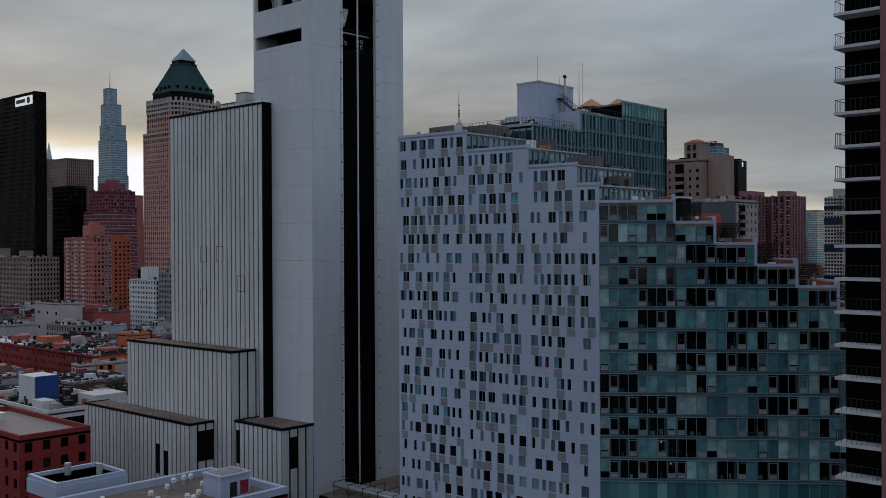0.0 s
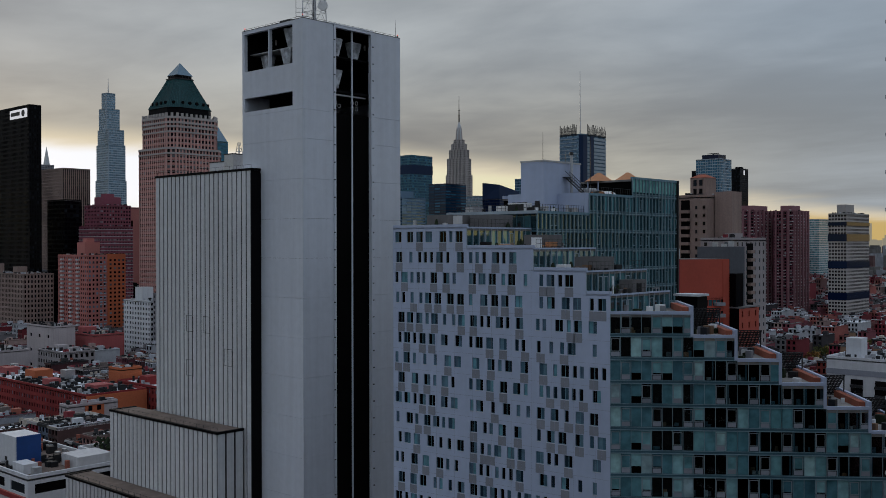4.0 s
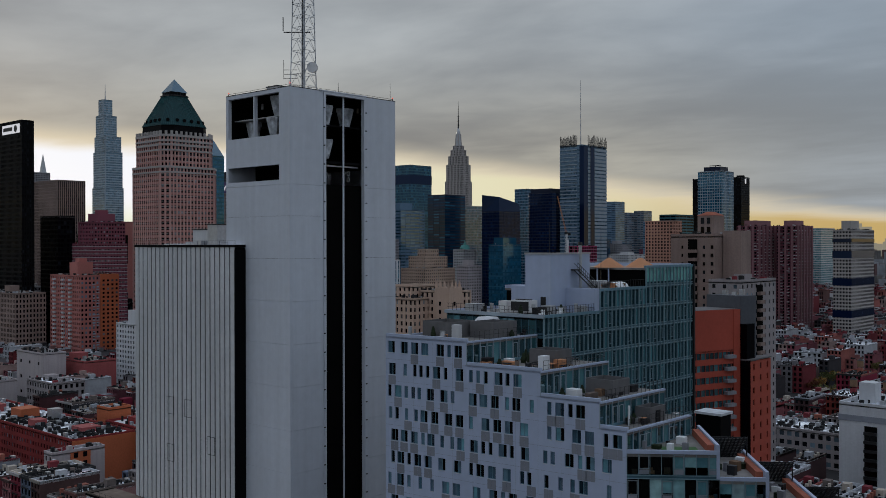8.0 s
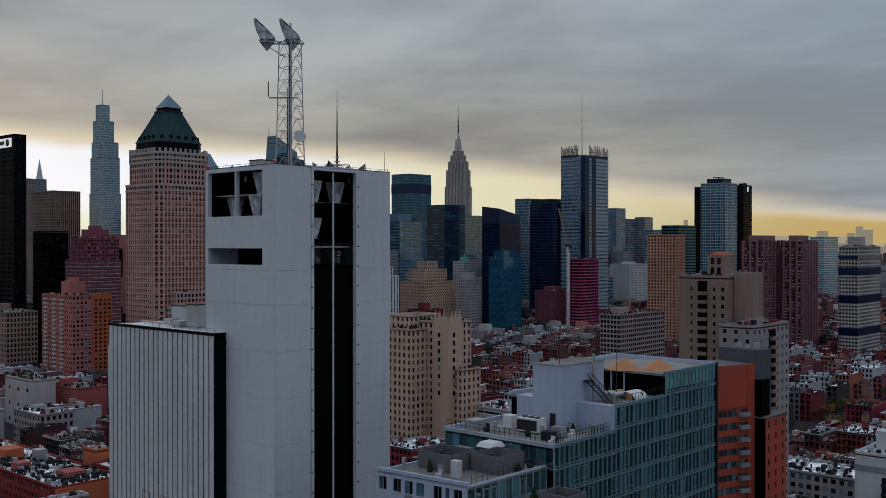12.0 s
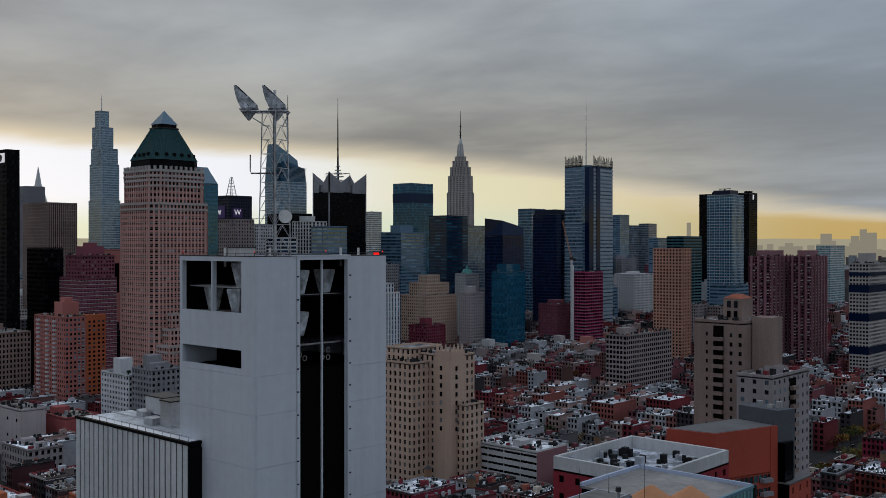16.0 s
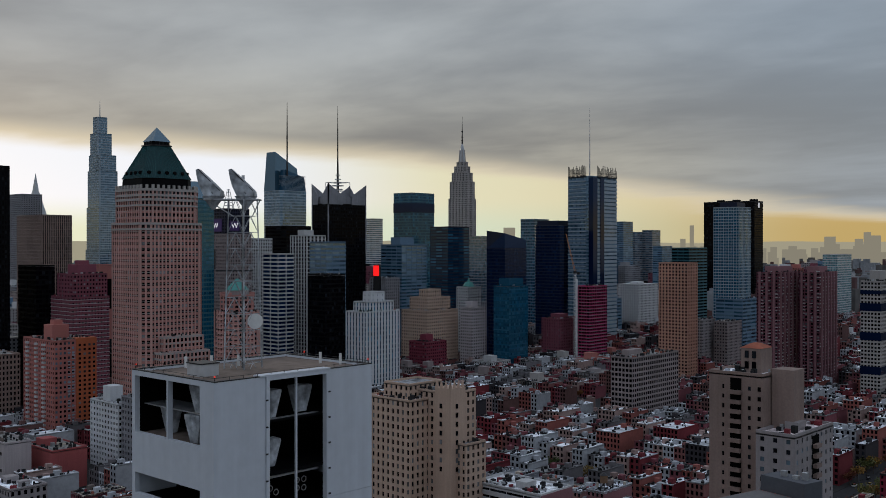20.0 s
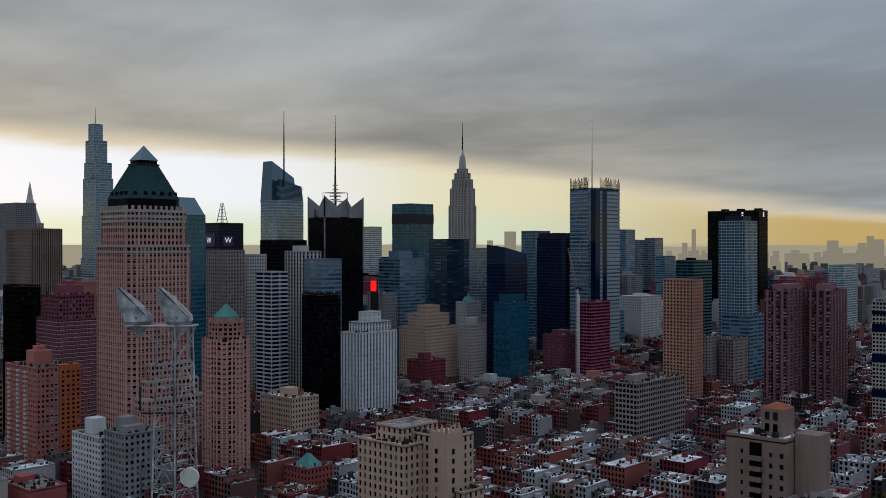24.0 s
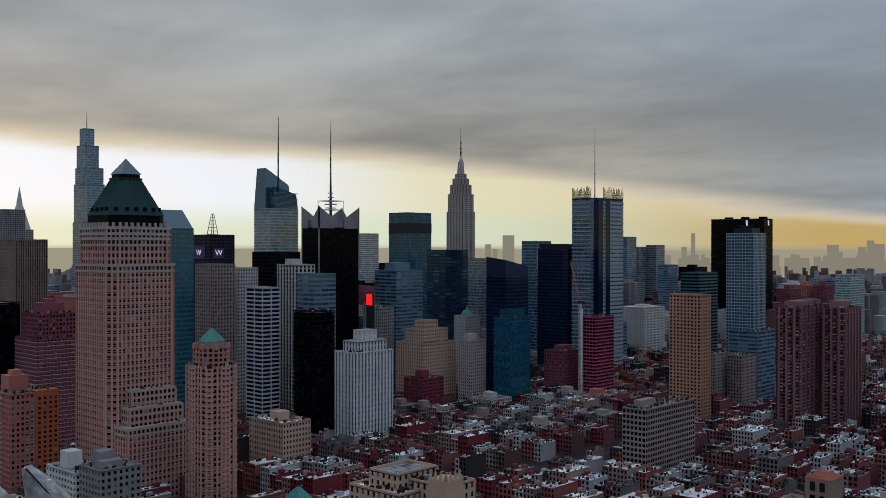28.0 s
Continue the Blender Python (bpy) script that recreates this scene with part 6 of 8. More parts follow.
def faceted_tower():
    root = thing("faceted_glass_tower", "grey faceted glass skyscraper with slanted top and lattice spire", "skyscraper")
    x0, x1, y0, y1 = -1094.0, -1050.0, 1118.0, 1168.0
    kw = dict(bay=3.4, floor=4.2, fx=0.92, fy=0.62, deep=0.15)
    block("", "", x0, x1, y0, y1, 240, "curtain_pale", "pane_steel", 3.0, 0.0, root, **kw)
    g = Geo()
    def wedge(a0, a1, b0, b1, z0, za, zb, inw=0.0):
        vs = [(a0, b0, z0), (a1, b0, z0), (a1, b1, z0), (a0, b1, z0), (a0 + inw, b0 + inw, za), (a1 - inw, b0 + inw, za), (a1 - inw, b1 - inw, zb), (a0 + inw, b1 - inw, zb)]
        return vs, [[0, 1, 5, 4], [1, 2, 6, 5], [2, 3, 7, 6], [3, 0, 4, 7], [4, 5, 6, 7]]
    g.add(*wedge(x0 + 1, x1 - 16, y0 + 1, y1 - 2, 239, 299, 276, 3))
    part("slanted_crown", g, M["pane_steel"], root, "slanted pale glass crown")
    g = Geo()
    g.add(*wedge(x1 - 16, x1 - 1, y0 + 8, y1 - 2, 239, 272, 262, 2))
    part("slanted_crown", g, M["pane_blue"], root)
    g = Geo()
    for k in range(14):
        g.box(x1 - 15.5, x1 - 0.8, y0 + 8.5, y1 - 2.5, 241 + k * 1.7, 241.3 + k * 1.7)
    part("crown_band", g, M["curtain_pale"], root, kind="stuff")
    sx, sy = -1051.0, 1130.0
    part("spire", Geo().tube((sx, sy, 262), (sx, sy, 330), 1.1, 0.9, 6).tube((sx, sy, 330), (sx, sy, 371.5), 0.9, 0.35, 6), M["metal_dark"], root)
    g = Geo()
    for k in range(20):
        z = 262 + k * 3.0
        g.box(sx - 1.7, sx + 1.7, sy - 0.15, sy + 0.15, z, z + 0.4).box(sx - 0.15, sx + 0.15, sy - 1.7, sy + 1.7, z + 1.5, z + 1.9)
    part("spire_rung", g, M["metal_dark"], root, kind="stuff")


faceted_tower()


def antenna_tower():
    root = block("antenna_tower", "dark glass tower carrying a tall broadcast antenna", -962, -915, 1110, 1155, 224, "steel_navy", "pane_dark", bay=3.5, floor=4.0, fx=0.85, fy=0.6)
    cx, cy = -941.0, 1133.0
    g = Geo()
    for dx, dy in ((-12, -12), (12, -12), (12, 12), (-12, 12)):
        g.tube((cx + dx, cy + dy, 223), (cx + dx, cy + dy, 248), 0.5, sides=5)
    for a, b in (((-12, -12), (12, -12)), ((12, -12), (12, 12)), ((12, 12), (-12, 12)), ((-12, 12), (-12, -12))):
        for zz in (236, 248):
            g.tube((cx + a[0], cy + a[1], zz), (cx + b[0], cy + b[1], zz), 0.45, sides=5)
    part("roof_frame", g, M["metal"], root)
    part("antenna", Geo().tube((cx, cy, 223), (cx, cy, 275), 2.2, 1.2, 8).tube((cx, cy, 275), (cx, cy, 325), 1.1, 0.7, 6).tube((cx, cy, 325), (cx, cy, 356), 0.6, 0.25, 6), M["metal_dark"], root)
    for zz, r in ((238, 7), (243, 8.5), (247, 6), (252, 4.5), (258, 3.5)):
        part("antenna_ring", Geo().tube((cx, cy, zz), (cx, cy, zz + 1.1), r, r, 12), M["metal"], root)


antenna_tower()


def finned_tower():
    root = block("finned_tower", "black glass tower with grey concrete fins at its crown", -759, -731, 935, 992, 207, "black", "pane_dark", bay=2.6, floor=3.9, fx=0.7, fy=0.6, rim=0)
    x0, x1, y0, y1 = -759.5, -730.5, 934.5, 992.5
    part("crown", Geo().box(x0 + 3, x1 - 3, y0 + 3, y1 - 3, 207, 215), M["concrete"], root)
    for x, y, dx, dy in ((x0, y0, 1, 1), (x1, y0, -1, 1), (x1, y1, -1, -1), (x0, y1, 1, -1)):
        g = Geo()
        g.add([(x, y, 150), (x + dx * 1.2, y, 150), (x + dx * 1.2, y + dy * 1.2, 150), (x, y + dy * 1.2, 150), (x, y, 230), (x + dx * 1.2, y, 229), (x + dx * 1.2, y + dy * 1.2, 228), (x, y + dy * 1.2, 229)],
              [[0, 1, 5, 4], [1, 2, 6, 5], [2, 3, 7, 6], [3, 0, 4, 7], [4, 5, 6, 7]])
        part("fin", g, M["concrete"], root)
        for ax, ay, w in ((dx, 0, 11.0), (0, dy, 22.0)):
            g = Geo()
            a, b = (x, y), (x + ax * w, y + ay * w)
            ox, oy = (0, dy * 0.8) if ax else (dx * 0.8, 0)
            vs = [(*a, 206), (*b, 206), (*b, 216), (*a, 229.5)]
            vs += [(p[0] + ox, p[1] + oy, p[2]) for p in vs]
            g.add(vs, [[0, 1, 2, 3], [7, 6, 5, 4], [0, 4, 5, 1], [1, 5, 6, 2], [2, 6, 7, 3], [3, 7, 4, 0]])
            part("fin_wall", g, M["concrete"], root)


finned_tower()


def screened_tower():
    """Newspaper tower: steel-blue glass behind ceramic screens, with a slender mast."""
    root = block("screened_tower", "blue-grey office tower with rod screens and a thin mast", -582, -548, 1185, 1238, 241, "steel_blue", "pane_steel", bay=1.9, floor=4.0, fx=0.9, fy=0.55, deep=0.3)
    part("notch", Geo().box(-551.5, -545, 1183.5, 1192.5, 0, 240), M["pane_navy"], root, "dark glazed corner notch")
    part("notch", Geo().box(-546.8, -546.4, 1201, 1209, 0, 240), M["pane_navy"], root)
    rods = Geo()
    for a, b in (((-581, 1184.4), (-556, 1184.4)), ((-547.2, 1196), (-547.2, 1237))):
        n = 22
        for k in range(n):
            p = (a[0] + (b[0] - a[0]) * k / (n - 1), a[1] + (b[1] - a[1]) * k / (n - 1))
            rods.tube((*p, 240), (*p, 248 + 7 * random.random()), 0.36, sides=4)
        for zz in (242.5, 245.5):
            rods.tube((*a, zz), (*b, zz), 0.3, sides=4)
    part("rod_screen", rods, M["metal_dark"], root, kind="stuff")
    bands = Geo()
    for k in range(52):
        bands.box(-582, -556, 1184.2, 1184.6, k * 4.6 + 1, k * 4.6 + 2.0)
        # Broader pale bands on this face imitate the sky mirrored in its glass.
        bands.box(-547.5, -547.1, 1194, 1238, k * 4.6 + 0.6, k * 4.6 + 3.7)
    part("rod_band", bands, M["curtain_pale"], root, kind="stuff")
    part("mast", Geo().tube((-568, 1210, 240), (-568, 1210, 326), 0.9, 0.25, 7), M["metal"], root)


screened_tower()


def slab_tower(name, label, x0, x1, y0, y1, z, wall, pane, blocks=(), **kw):
    return block(name, label, x0, x1, y0, y1, z, wall, pane, blocks=blocks, **kw)


CURTAIN = dict(bay=2.6, floor=3.8, fx=0.92, fy=0.66, deep=0.12)
RIBBON = dict(bay=9.0, floor=3.8, fx=0.97, fy=0.5, deep=0.3)
PUNCHED = dict(bay=3.2, floor=3.3, fx=0.5, fy=0.52, deep=0.4)
TIGHT = dict(bay=2.9, floor=3.2, fx=0.56, fy=0.52, deep=0.4)

t = block("black_office_tower", "black glass office tower with pale upright ribs and a roof sign", -760, -657, 536, 546.5, 221, "black", "pane_dark", bay=2.2, floor=3.8, fx=0.62, fy=0.6)
sign = part("roof_sign", Geo().box(-692, -660, 535.4, 535.9, 211.5, 219), M["lamp"], t, "white sign face with dark bars")
for a0, a1 in ((-689.5, -673.0),):
    part("sign_bar", Geo().box(a0, a1, 535.1, 535.45, 213.8, 216.8), M["metal_dark"], sign)
part("sign_bar", Geo().tube((-666.5, 535.45, 215.2), (-666.5, 535.1, 215.2), 2.8, 2.8, 18), M["metal_dark"], sign)
block("office_tower", "grey office slab with close upright piers", -1000, -937, 704, 738, 192.5, "brown_brick", "pane_dark", bay=2.4, floor=3.8, fx=0.5, fy=0.85, sill=0.08)
t = slab_tower("apartment_block", "plum brick apartment block with stepped shoulders and pale window bands", -646, -618, 579, 607, 137, "brick_plum", "pane", bay=2.6, floor=3.0, fx=0.62, fy=0.5, deep=0.4, blocks=((-640, -624, 585, 601, 8), (-636, -628, 589, 597, 11)))
block("", "", -652, -617.5, 577, 608.5, 119, "brick_plum", "pane", 0, 0.001, t, bay=2.6, floor=3.0, fx=0.62, fy=0.5, deep=0.4)
g = Geo()
for k in range(29):
    g.box(-652.3, -617.2, 576.7, 577.1, 33 + k * 3.0, 33.5 + k * 3.0).box(-617.6, -617.2, 577.1, 608.5, 33 + k * 3.0, 33.5 + k * 3.0)
part("balcony_rail", g, M["wall_blush"], t, kind="stuff")
t = slab_tower("apartment_tower", "rose and orange brick apartment tower with white balconies", -566, -520, 516, 545, 96, "brick_rose", "pane_unit", **TIGHT, blocks=((-548, -536, 522, 534, 10), (-545, -539, 525, 531, 13)))
part("orange_bay", Geo().box(-527, -519.3, 531, 545.5, 0, 97.5), M["brick_orange"], t, "orange brick bay")
g = Geo()
for k in range(31):
    for y in (532.5, 536, 539.5, 542.8):
        g.box(-519.4, -519.2, y, y + 1.6, 2 + k * 3, 3.5 + k * 3)
part("bay_window", g, M["pane"], t, kind="stuff")
for y in (524.5, 527.5):
    balcony_column(t, -519.0, y + 1.2, 1, 30, 94, 2.0, "curtain_pale", 2.6)
for x in (-560.0, -547.0, -536.0):
    g = Geo()
    for k in range(31):
        g.box(x, x + 3.2, 514.6, 516.2, 2.6 + k * 3, 3.9 + k * 3)
    part("balcony_strip", g, M["pale_conc"], t, kind="stuff")
slab_tower("apartment_block", "white glazed brick apartment block with roof plant", -449, -416, 504, 522, 67, "brick_white", "pane", **PUNCHED, blocks=((-441, -432, 508, 516, 9),))
slab_tower("apartment_block", "pale concrete stepped apartment block", -414, -392, 505, 528, 72, "concrete", "pane", **PUNCHED, blocks=((-410, -402, 510, 518, 8), (-402, -396, 508, 520, 4)))
slab_tower("stone_building", "brown stone building with a colonnaded attic", -700, -600, 505, 529, 81, "brown_brick", "pane_dark", bay=2.6, floor=3.8, fx=0.5, fy=0.6, blocks=((-672, -664, 510, 518, 8), (-630, -622, 510, 518, 6)))
slab_tower("stone_building", "grey brick loft building with dark windows", -700, -655, 575, 610, 60, "grey_brick", "pane_dark", **PUNCHED)
t = slab_tower("glass_tower", "green-blue glass tower with a sloping roof", -648, -622, 686, 710, 200, "steel_teal", "pane_azure", **CURTAIN)
g = Geo()
g.add([(-648, 686, 200), (-622, 686, 200), (-622, 710, 200), (-648, 710, 200), (-645, 689, 216), (-634, 689, 216), (-634, 707, 216), (-645, 707, 216)], [[0, 1, 5, 4], [1, 2, 6, 5], [2, 3, 7, 6], [3, 0, 4, 7], [4, 5, 6, 7]])
part("sloping_roof", g, M["pane_steel"], t)
t = slab_tower("hotel_tower", "dark hotel tower with purple screens near the top", -772, -737, 803, 832, 197, "steel_navy", "pane_dark", **TIGHT)
scr = part("screen", Geo().box(-764, -744, 802.3, 802.8, 174, 187), M["billboard_purple"], t, "purple screen with a white letter W")
scr2 = part("screen", Geo().box(-736.8, -736.4, 807, 819, 175, 185), M["billboard_purple"], t, "purple screen with a white letter W")


def letters(text, mat, parent, m, size):
    cu = bpy.data.curves.new("letters", "FONT")
    cu.body, cu.size, cu.align_x, cu.align_y, cu.extrude = text, size, "CENTER", "CENTER", 0.1
    cu.materials.append(mat)
    ob = new("lettering", cu)
    ob.parent = parent
    ob.matrix_basis = m
    return ob


letters("W", M["lamp"], scr2, pose(-736.2, 813, 180.0, 90, 0, 90), 8)
letters("W", M["lamp"], scr, pose(-754, 802.0, 180.0, 90, 0, 0), 8)
g = Geo()
for dx, dy in ((-4, -4), (4, -4), (4, 4), (-4, 4)):
    g.tube((-760 + dx, 822 + dy, 197), (-760 + dx * 0.2, 822 + dy * 0.2, 219), 0.5, 0.3, 5)
for k in range(6):
    h = 3.6 - k * 0.55
    g.box(-760 - h, -760 + h, 822 - h, 822 - h + 0.5, 198 + k * 3.4, 198.6 + k * 3.4)
    g.box(-760 + h - 0.5, -760 + h, 822 - h, 822 + h, 198 + k * 3.4, 198.6 + k * 3.4)
part("roof_lattice", g, M["metal"], t)
block("office_tower", "brown-grey concrete tower with narrow windows", -690, -660, 756, 778, 170, "brick_tan", "pane", **PUNCHED)
block("office_tower", "pale grey tower with close windows", -708, -676, 792, 815, 166, "pale_conc", "pane_dark", **TIGHT)
block("glass_tower", "white and blue striped narrow tower", -600, -578, 746, 764, 152, "pale_conc", "pane_navy", bay=11, floor=3.4, fx=0.9, fy=0.6)
block("glass_tower", "blue-grey tower with pale concrete piers", -662, -636, 826, 850, 169, "pale_conc", "pane_dark", bay=4.5, floor=3.6, fx=0.55, fy=0.8, blocks=((-655, -645, 830, 842, 6),))
block("black_tower", "black glass slab without visible joints", -556, -533, 761, 784, 134, "black", "pane_dark", **CURTAIN)
block("glass_tower", "blue glass tower with white horizontal bands", -592, -569, 793, 817, 162.5, "steel_blue", "pane_steel", **RIBBON)
block("office_tower", "dark low-slung office slab behind the glass towers", -768, -731, 876, 910, 180, "black", "pane_dark", **RIBBON)
t = block("ribbed_tower", "white tower with upright blue window stripes", -512, -489.5, 766, 808, 104, "brick_white", "pane_blue", bay=3.6, floor=4.0, fx=0.45, fy=0.9, sill=0.05, deep=0.6)
block("", "", -509, -492, 772, 803, 112, "brick_white", "pane_blue", 0, 103.9, t, bay=3.6, floor=4.0, fx=0.45, fy=0.8)
block("", "", -506, -496, 780, 796, 120, "brick_white", "pane_blue", 0, 111.9, t, bay=5, floor=4.0, fx=0.2, fy=0.3)
t = block("stepped_building", "beige brick setback building with ornate crown", -622, -585, 942, 990, 92, "beige", "pane", **PUNCHED)
block("", "", -616, -591, 948, 984, 105, "beige", "pane", 0, 91.9, t, **PUNCHED)
block("", "", -610, -597, 956, 976, 113, "beige", "pane", 0, 104.9, t, **PUNCHED)
block("brick_block", "dark red brick apartment block with roof plant", -569, -546, 900, 929, 65.6, "brick_dark", "pane", **TIGHT, blocks=((-562, -554, 908, 918, 7),))
block("glass_slab", "flat blue glass apartment slab with pale roof box", -538, -517.5, 992, 1023, 118, "pane_azure", "pane_azure", **CURTAIN, blocks=((-534, -521, 996, 1019, 8),))
t = block("glass_tower", "blue glass office tower with dark upper band", -856, -821, 1160, 1204, 230, "steel_teal", "pane_blue", **CURTAIN)
part("dark_band", Geo().box(-856.3, -820.7, 1159.7, 1204.3, 204, 217), M["pane_navy"], t)
block("glass_tower", "stepped blue glass office block", -716, -682, 1002, 1043, 160, "steel_blue", "pane_steel", **RIBBON, blocks=((-708, -692, 1010, 1032, 9),))
t = block("glass_tower", "dark blue office block with white side stripes", -734, -704, 1104, 1144, 182, "steel_navy", "pane_blue", **RIBBON)
block("glass_tower", "grey glass office block", -760, -740, 1207, 1236, 171, "concrete", "pane_steel", **CURTAIN)
t = block("wedge_tower", "black glass tower with a slanting wedge top", -592, -566, 1045, 1083, 156, "steel_navy", "pane_navy", **CURTAIN)
g = Geo()
g.add([(-592, 1045, 156), (-566, 1045, 156), (-566, 1083, 156), (-592, 1083, 156), (-592, 1045, 176), (-568, 1047, 173), (-567, 1083, 166), (-592, 1083, 170)], [[0, 1, 5, 4], [1, 2, 6, 5], [2, 3, 7, 6], [3, 0, 4, 7], [4, 5, 6, 7]])
part("wedge_top", g, M["pane_navy"], t)
block("navy_tower", "navy glass hotel tower with a rounded shoulder", -636, -592, 1187, 1214, 184, "steel_navy", "pane_navy", 4.0, **CURTAIN, blocks=((-632, -600, 1190, 1211, 6),))
block("glass_tower", "teal glass tower behind the navy tower", -690, -668, 1230, 1262, 193, "steel_blue", "pane_blue", **CURTAIN)
t = block("cupola_building", "old limestone building with a small green dome", -637, -620, 1045, 1068, 112, "pale_conc", "pane_dark", **TIGHT)
part("dome", Geo().tube((-628.5, 1056.5, 112), (-628.5, 1056.5, 118), 7.5, 4.0, 12).tube((-628.5, 1056.5, 118), (-628.5, 1056.5, 123), 2.0, 0.3, 8), M["verdigris"], t, "green copper dome")
block("brick_block", "grey-brown brick block with narrow windows", -567, -551, 973, 996, 95, "wall_blush", "pane", **TIGHT, blocks=((-563, -556, 978, 988, 7),))
t = block("construction_tower", "concrete frame tower under red netting with a hoist", -497, -480, 1080, 1114, 116, "pink_net", "pane_dark", bay=3.5, floor=3.4, fx=0.9, fy=0.7, deep=0.5)
g = Geo()
for k in range(34):
    g.box(-497.4, -479.6, 1079.6, 1114.4, k * 3.41, k * 3.41 + 0.3)
part("floor_slab", g, M["concrete"], t, kind="stuff")
part("hoist_mast", Geo().box(-496, -494.4, 1078.2, 1079.4, 0, 124), M["tent"], t, "white hoist mast")


def tower_crane(x, y, z0, z1):
    root = thing("tower_crane", "slender pale tower crane beside the netted frame", "crane")
    g = Geo()
    for dx, dy in ((-0.9, -0.9), (0.9, -0.9), (0.9, 0.9), (-0.9, 0.9)):
        g.tube((x + dx, y + dy, z0), (x + dx, y + dy, z1), 0.2, sides=4)
    k, z = 0, z0
    while z < z1 - 3:
        s = 1 if k % 2 else -1
        g.tube((x - 0.9 * s, y - 0.9, z), (x + 0.9 * s, y - 0.9, z + 3), 0.14, sides=4)
        g.tube((x + 0.9, y - 0.9 * s, z), (x + 0.9, y + 0.9 * s, z + 3), 0.14, sides=4)
        z += 3
        k += 1
    part("mast", g, M["metal_white"], root)
    part("cab", Geo().box(x - 1.4, x + 1.4, y - 1.4, y + 1.4, z1, z1 + 2.6), M["metal_dark"], root)
    g = Geo()
    for s in (-0.8, 0.8):
        g.tube((x + s, y, z1 + 1.5), (x + s * 0.4 - 6, y - 8, z1 + 42), 0.25, sides=4)
    for k in range(12):
        q = k / 12
        g.tube((x - 0.8 - 6 * q, y - 8 * q, z1 + 1.5 + 40.5 * q), (x + 0.8 - 6 * (q + 0.08), y - 8 * (q + 0.08), z1 + 1.5 + 40.5 * (q + 0.08)), 0.14, sides=4)
    part("jib", g, M["terracotta"], root, "ochre luffing jib")
    part("counter_jib", Geo().box(x - 0.8, x + 0.8, y, y + 7, z1 + 1, z1 + 1.6).box(x - 1.2, x + 1.2, y + 5, y + 7, z1 - 1.2, z1 + 1), M["metal_dark"], root)


tower_crane(-492.5, 1072, 0, 130)
block("brick_block", "pink brick loft building with rows of windows", -539, -514, 1075, 1117, 80, "brick_plum", "pane", **PUNCHED, blocks=((-534, -522, 1085, 1100, 5),))
t = block("orange_tower", "orange-tan brick apartment slab with open balconies", -396, -364, 1078, 1098, 142, "brick_salmon", "pane_dark", bay=3.4, floor=3.3, fx=0.58, fy=0.56, deep=0.6)
block("hotel_tower", "dark green-grey hotel tower with slatted crown", -510, -486, 1304, 1350, 156, "steel_teal", "pane_dark", **RIBBON)
t = block("glass_tower", "blue glass apartment tower with pale floor lines", -398, -368.5, 1196, 1225, 200, "curtain_pale", "pane_azure", 0.0, bay=2.9, floor=3.2, fx=0.84, fy=0.74, deep=0.3)
block("", "", -393, -362, 1192, 1232, 102, "steel_blue", "pane_steel", 0, 0.001, t, **RIBBON)
part("roof_screen", Geo().box(-393, -373, 1201, 1220, 199.8, 206), M["steel_navy"], t)
part("roof_boom", Geo().box(-390, -376, 1208, 1209, 207.4, 208.2).box(-383.5, -382.5, 1208, 1209, 206, 208), M["metal_dark"], t)
t = block("black_slab", "black glass office slab with two white numeral marks", -692, -602, 1731, 1762, 231, "black", "pane_dark", **CURTAIN)
for x in (-632.0,):
    part("roof_mark", Geo().box(x, x + 3.0, 1730.4, 1730.9, 221, 229), M["lamp"], t)
part("roof_mark", Geo().box(-601.9, -601.4, 1744, 1748, 221, 229), M["lamp"], t)
for x in (-668, -640, -610):
    part("roof_unit", Geo().box(x - 5, x + 5, 1740, 1750, 231, 235), M["black"], t)
TWIN = dict(bay=2.9, floor=2.95, fx=0.74, fy=0.62, deep=0.6)
for x0, x1, y0, y1 in ((-284, -264, 1058, 1110), (-257, -238, 1086, 1126)):
    t = block("brick_tower", "dark red-brown brick apartment tower with ribbed flanks", x0, x1, y0, y1, 135, "brick_maroon", "pane", group="twin brick towers", **TWIN)
    for k in range(6):
        y = y0 + (y1 - y0) * (k + 0.5) / 6
        part("pier", Geo().box(x1 - 0.02, x1 + 1.6, y - 0.9, y + 0.9, 0, 136.2), M["brick_mauve"], t)
        balcony_column(t, x1 + 0.9, y + 2.4, 1, 4, 131, 2.95, "wall_blush", 3.0)
        balcony_column(t, x1 + 0.5, y - 2.6, 1, 4, 131, 2.95)
    for k in range(3):
        x = x0 + (x1 - x0) * (k + 0.5) / 3
        part("pier", Geo().box(x - 0.9, x + 0.9, y0 - 1.6, y0 + 0.02, 0, 136.2), M["brick_mauve"], t)
        balcony_column(t, x + 2.2, y0 - 0.8, 0, 4, 131, 2.95, "wall_blush", 3.0)
    part("roof_plant", Geo().box(x0 + 4, x1 - 4, y0 + 8, y1 - 12, 135, 141), M["brick_mauve"], t)
t = block("office_block", "tan concrete office block with a square window grid", -286, -268, 823, 889, 78.5, "brick_tan", "pane_dark", bay=3.0, floor=3.7, fx=0.74, fy=0.62, deep=0.4, roof=M["roof_grey"], blocks=((-282, -276, 831, 849, 5),))
block("brick_block", "grey stone block beside the orange slab", -396, -382, 1141, 1170, 82, "grey_brick", "pane", **TIGHT)
block("brick_block", "tan stone block with stacked balconies", -378, -363, 1159, 1196, 80, "brick_tan", "pane", **TIGHT)
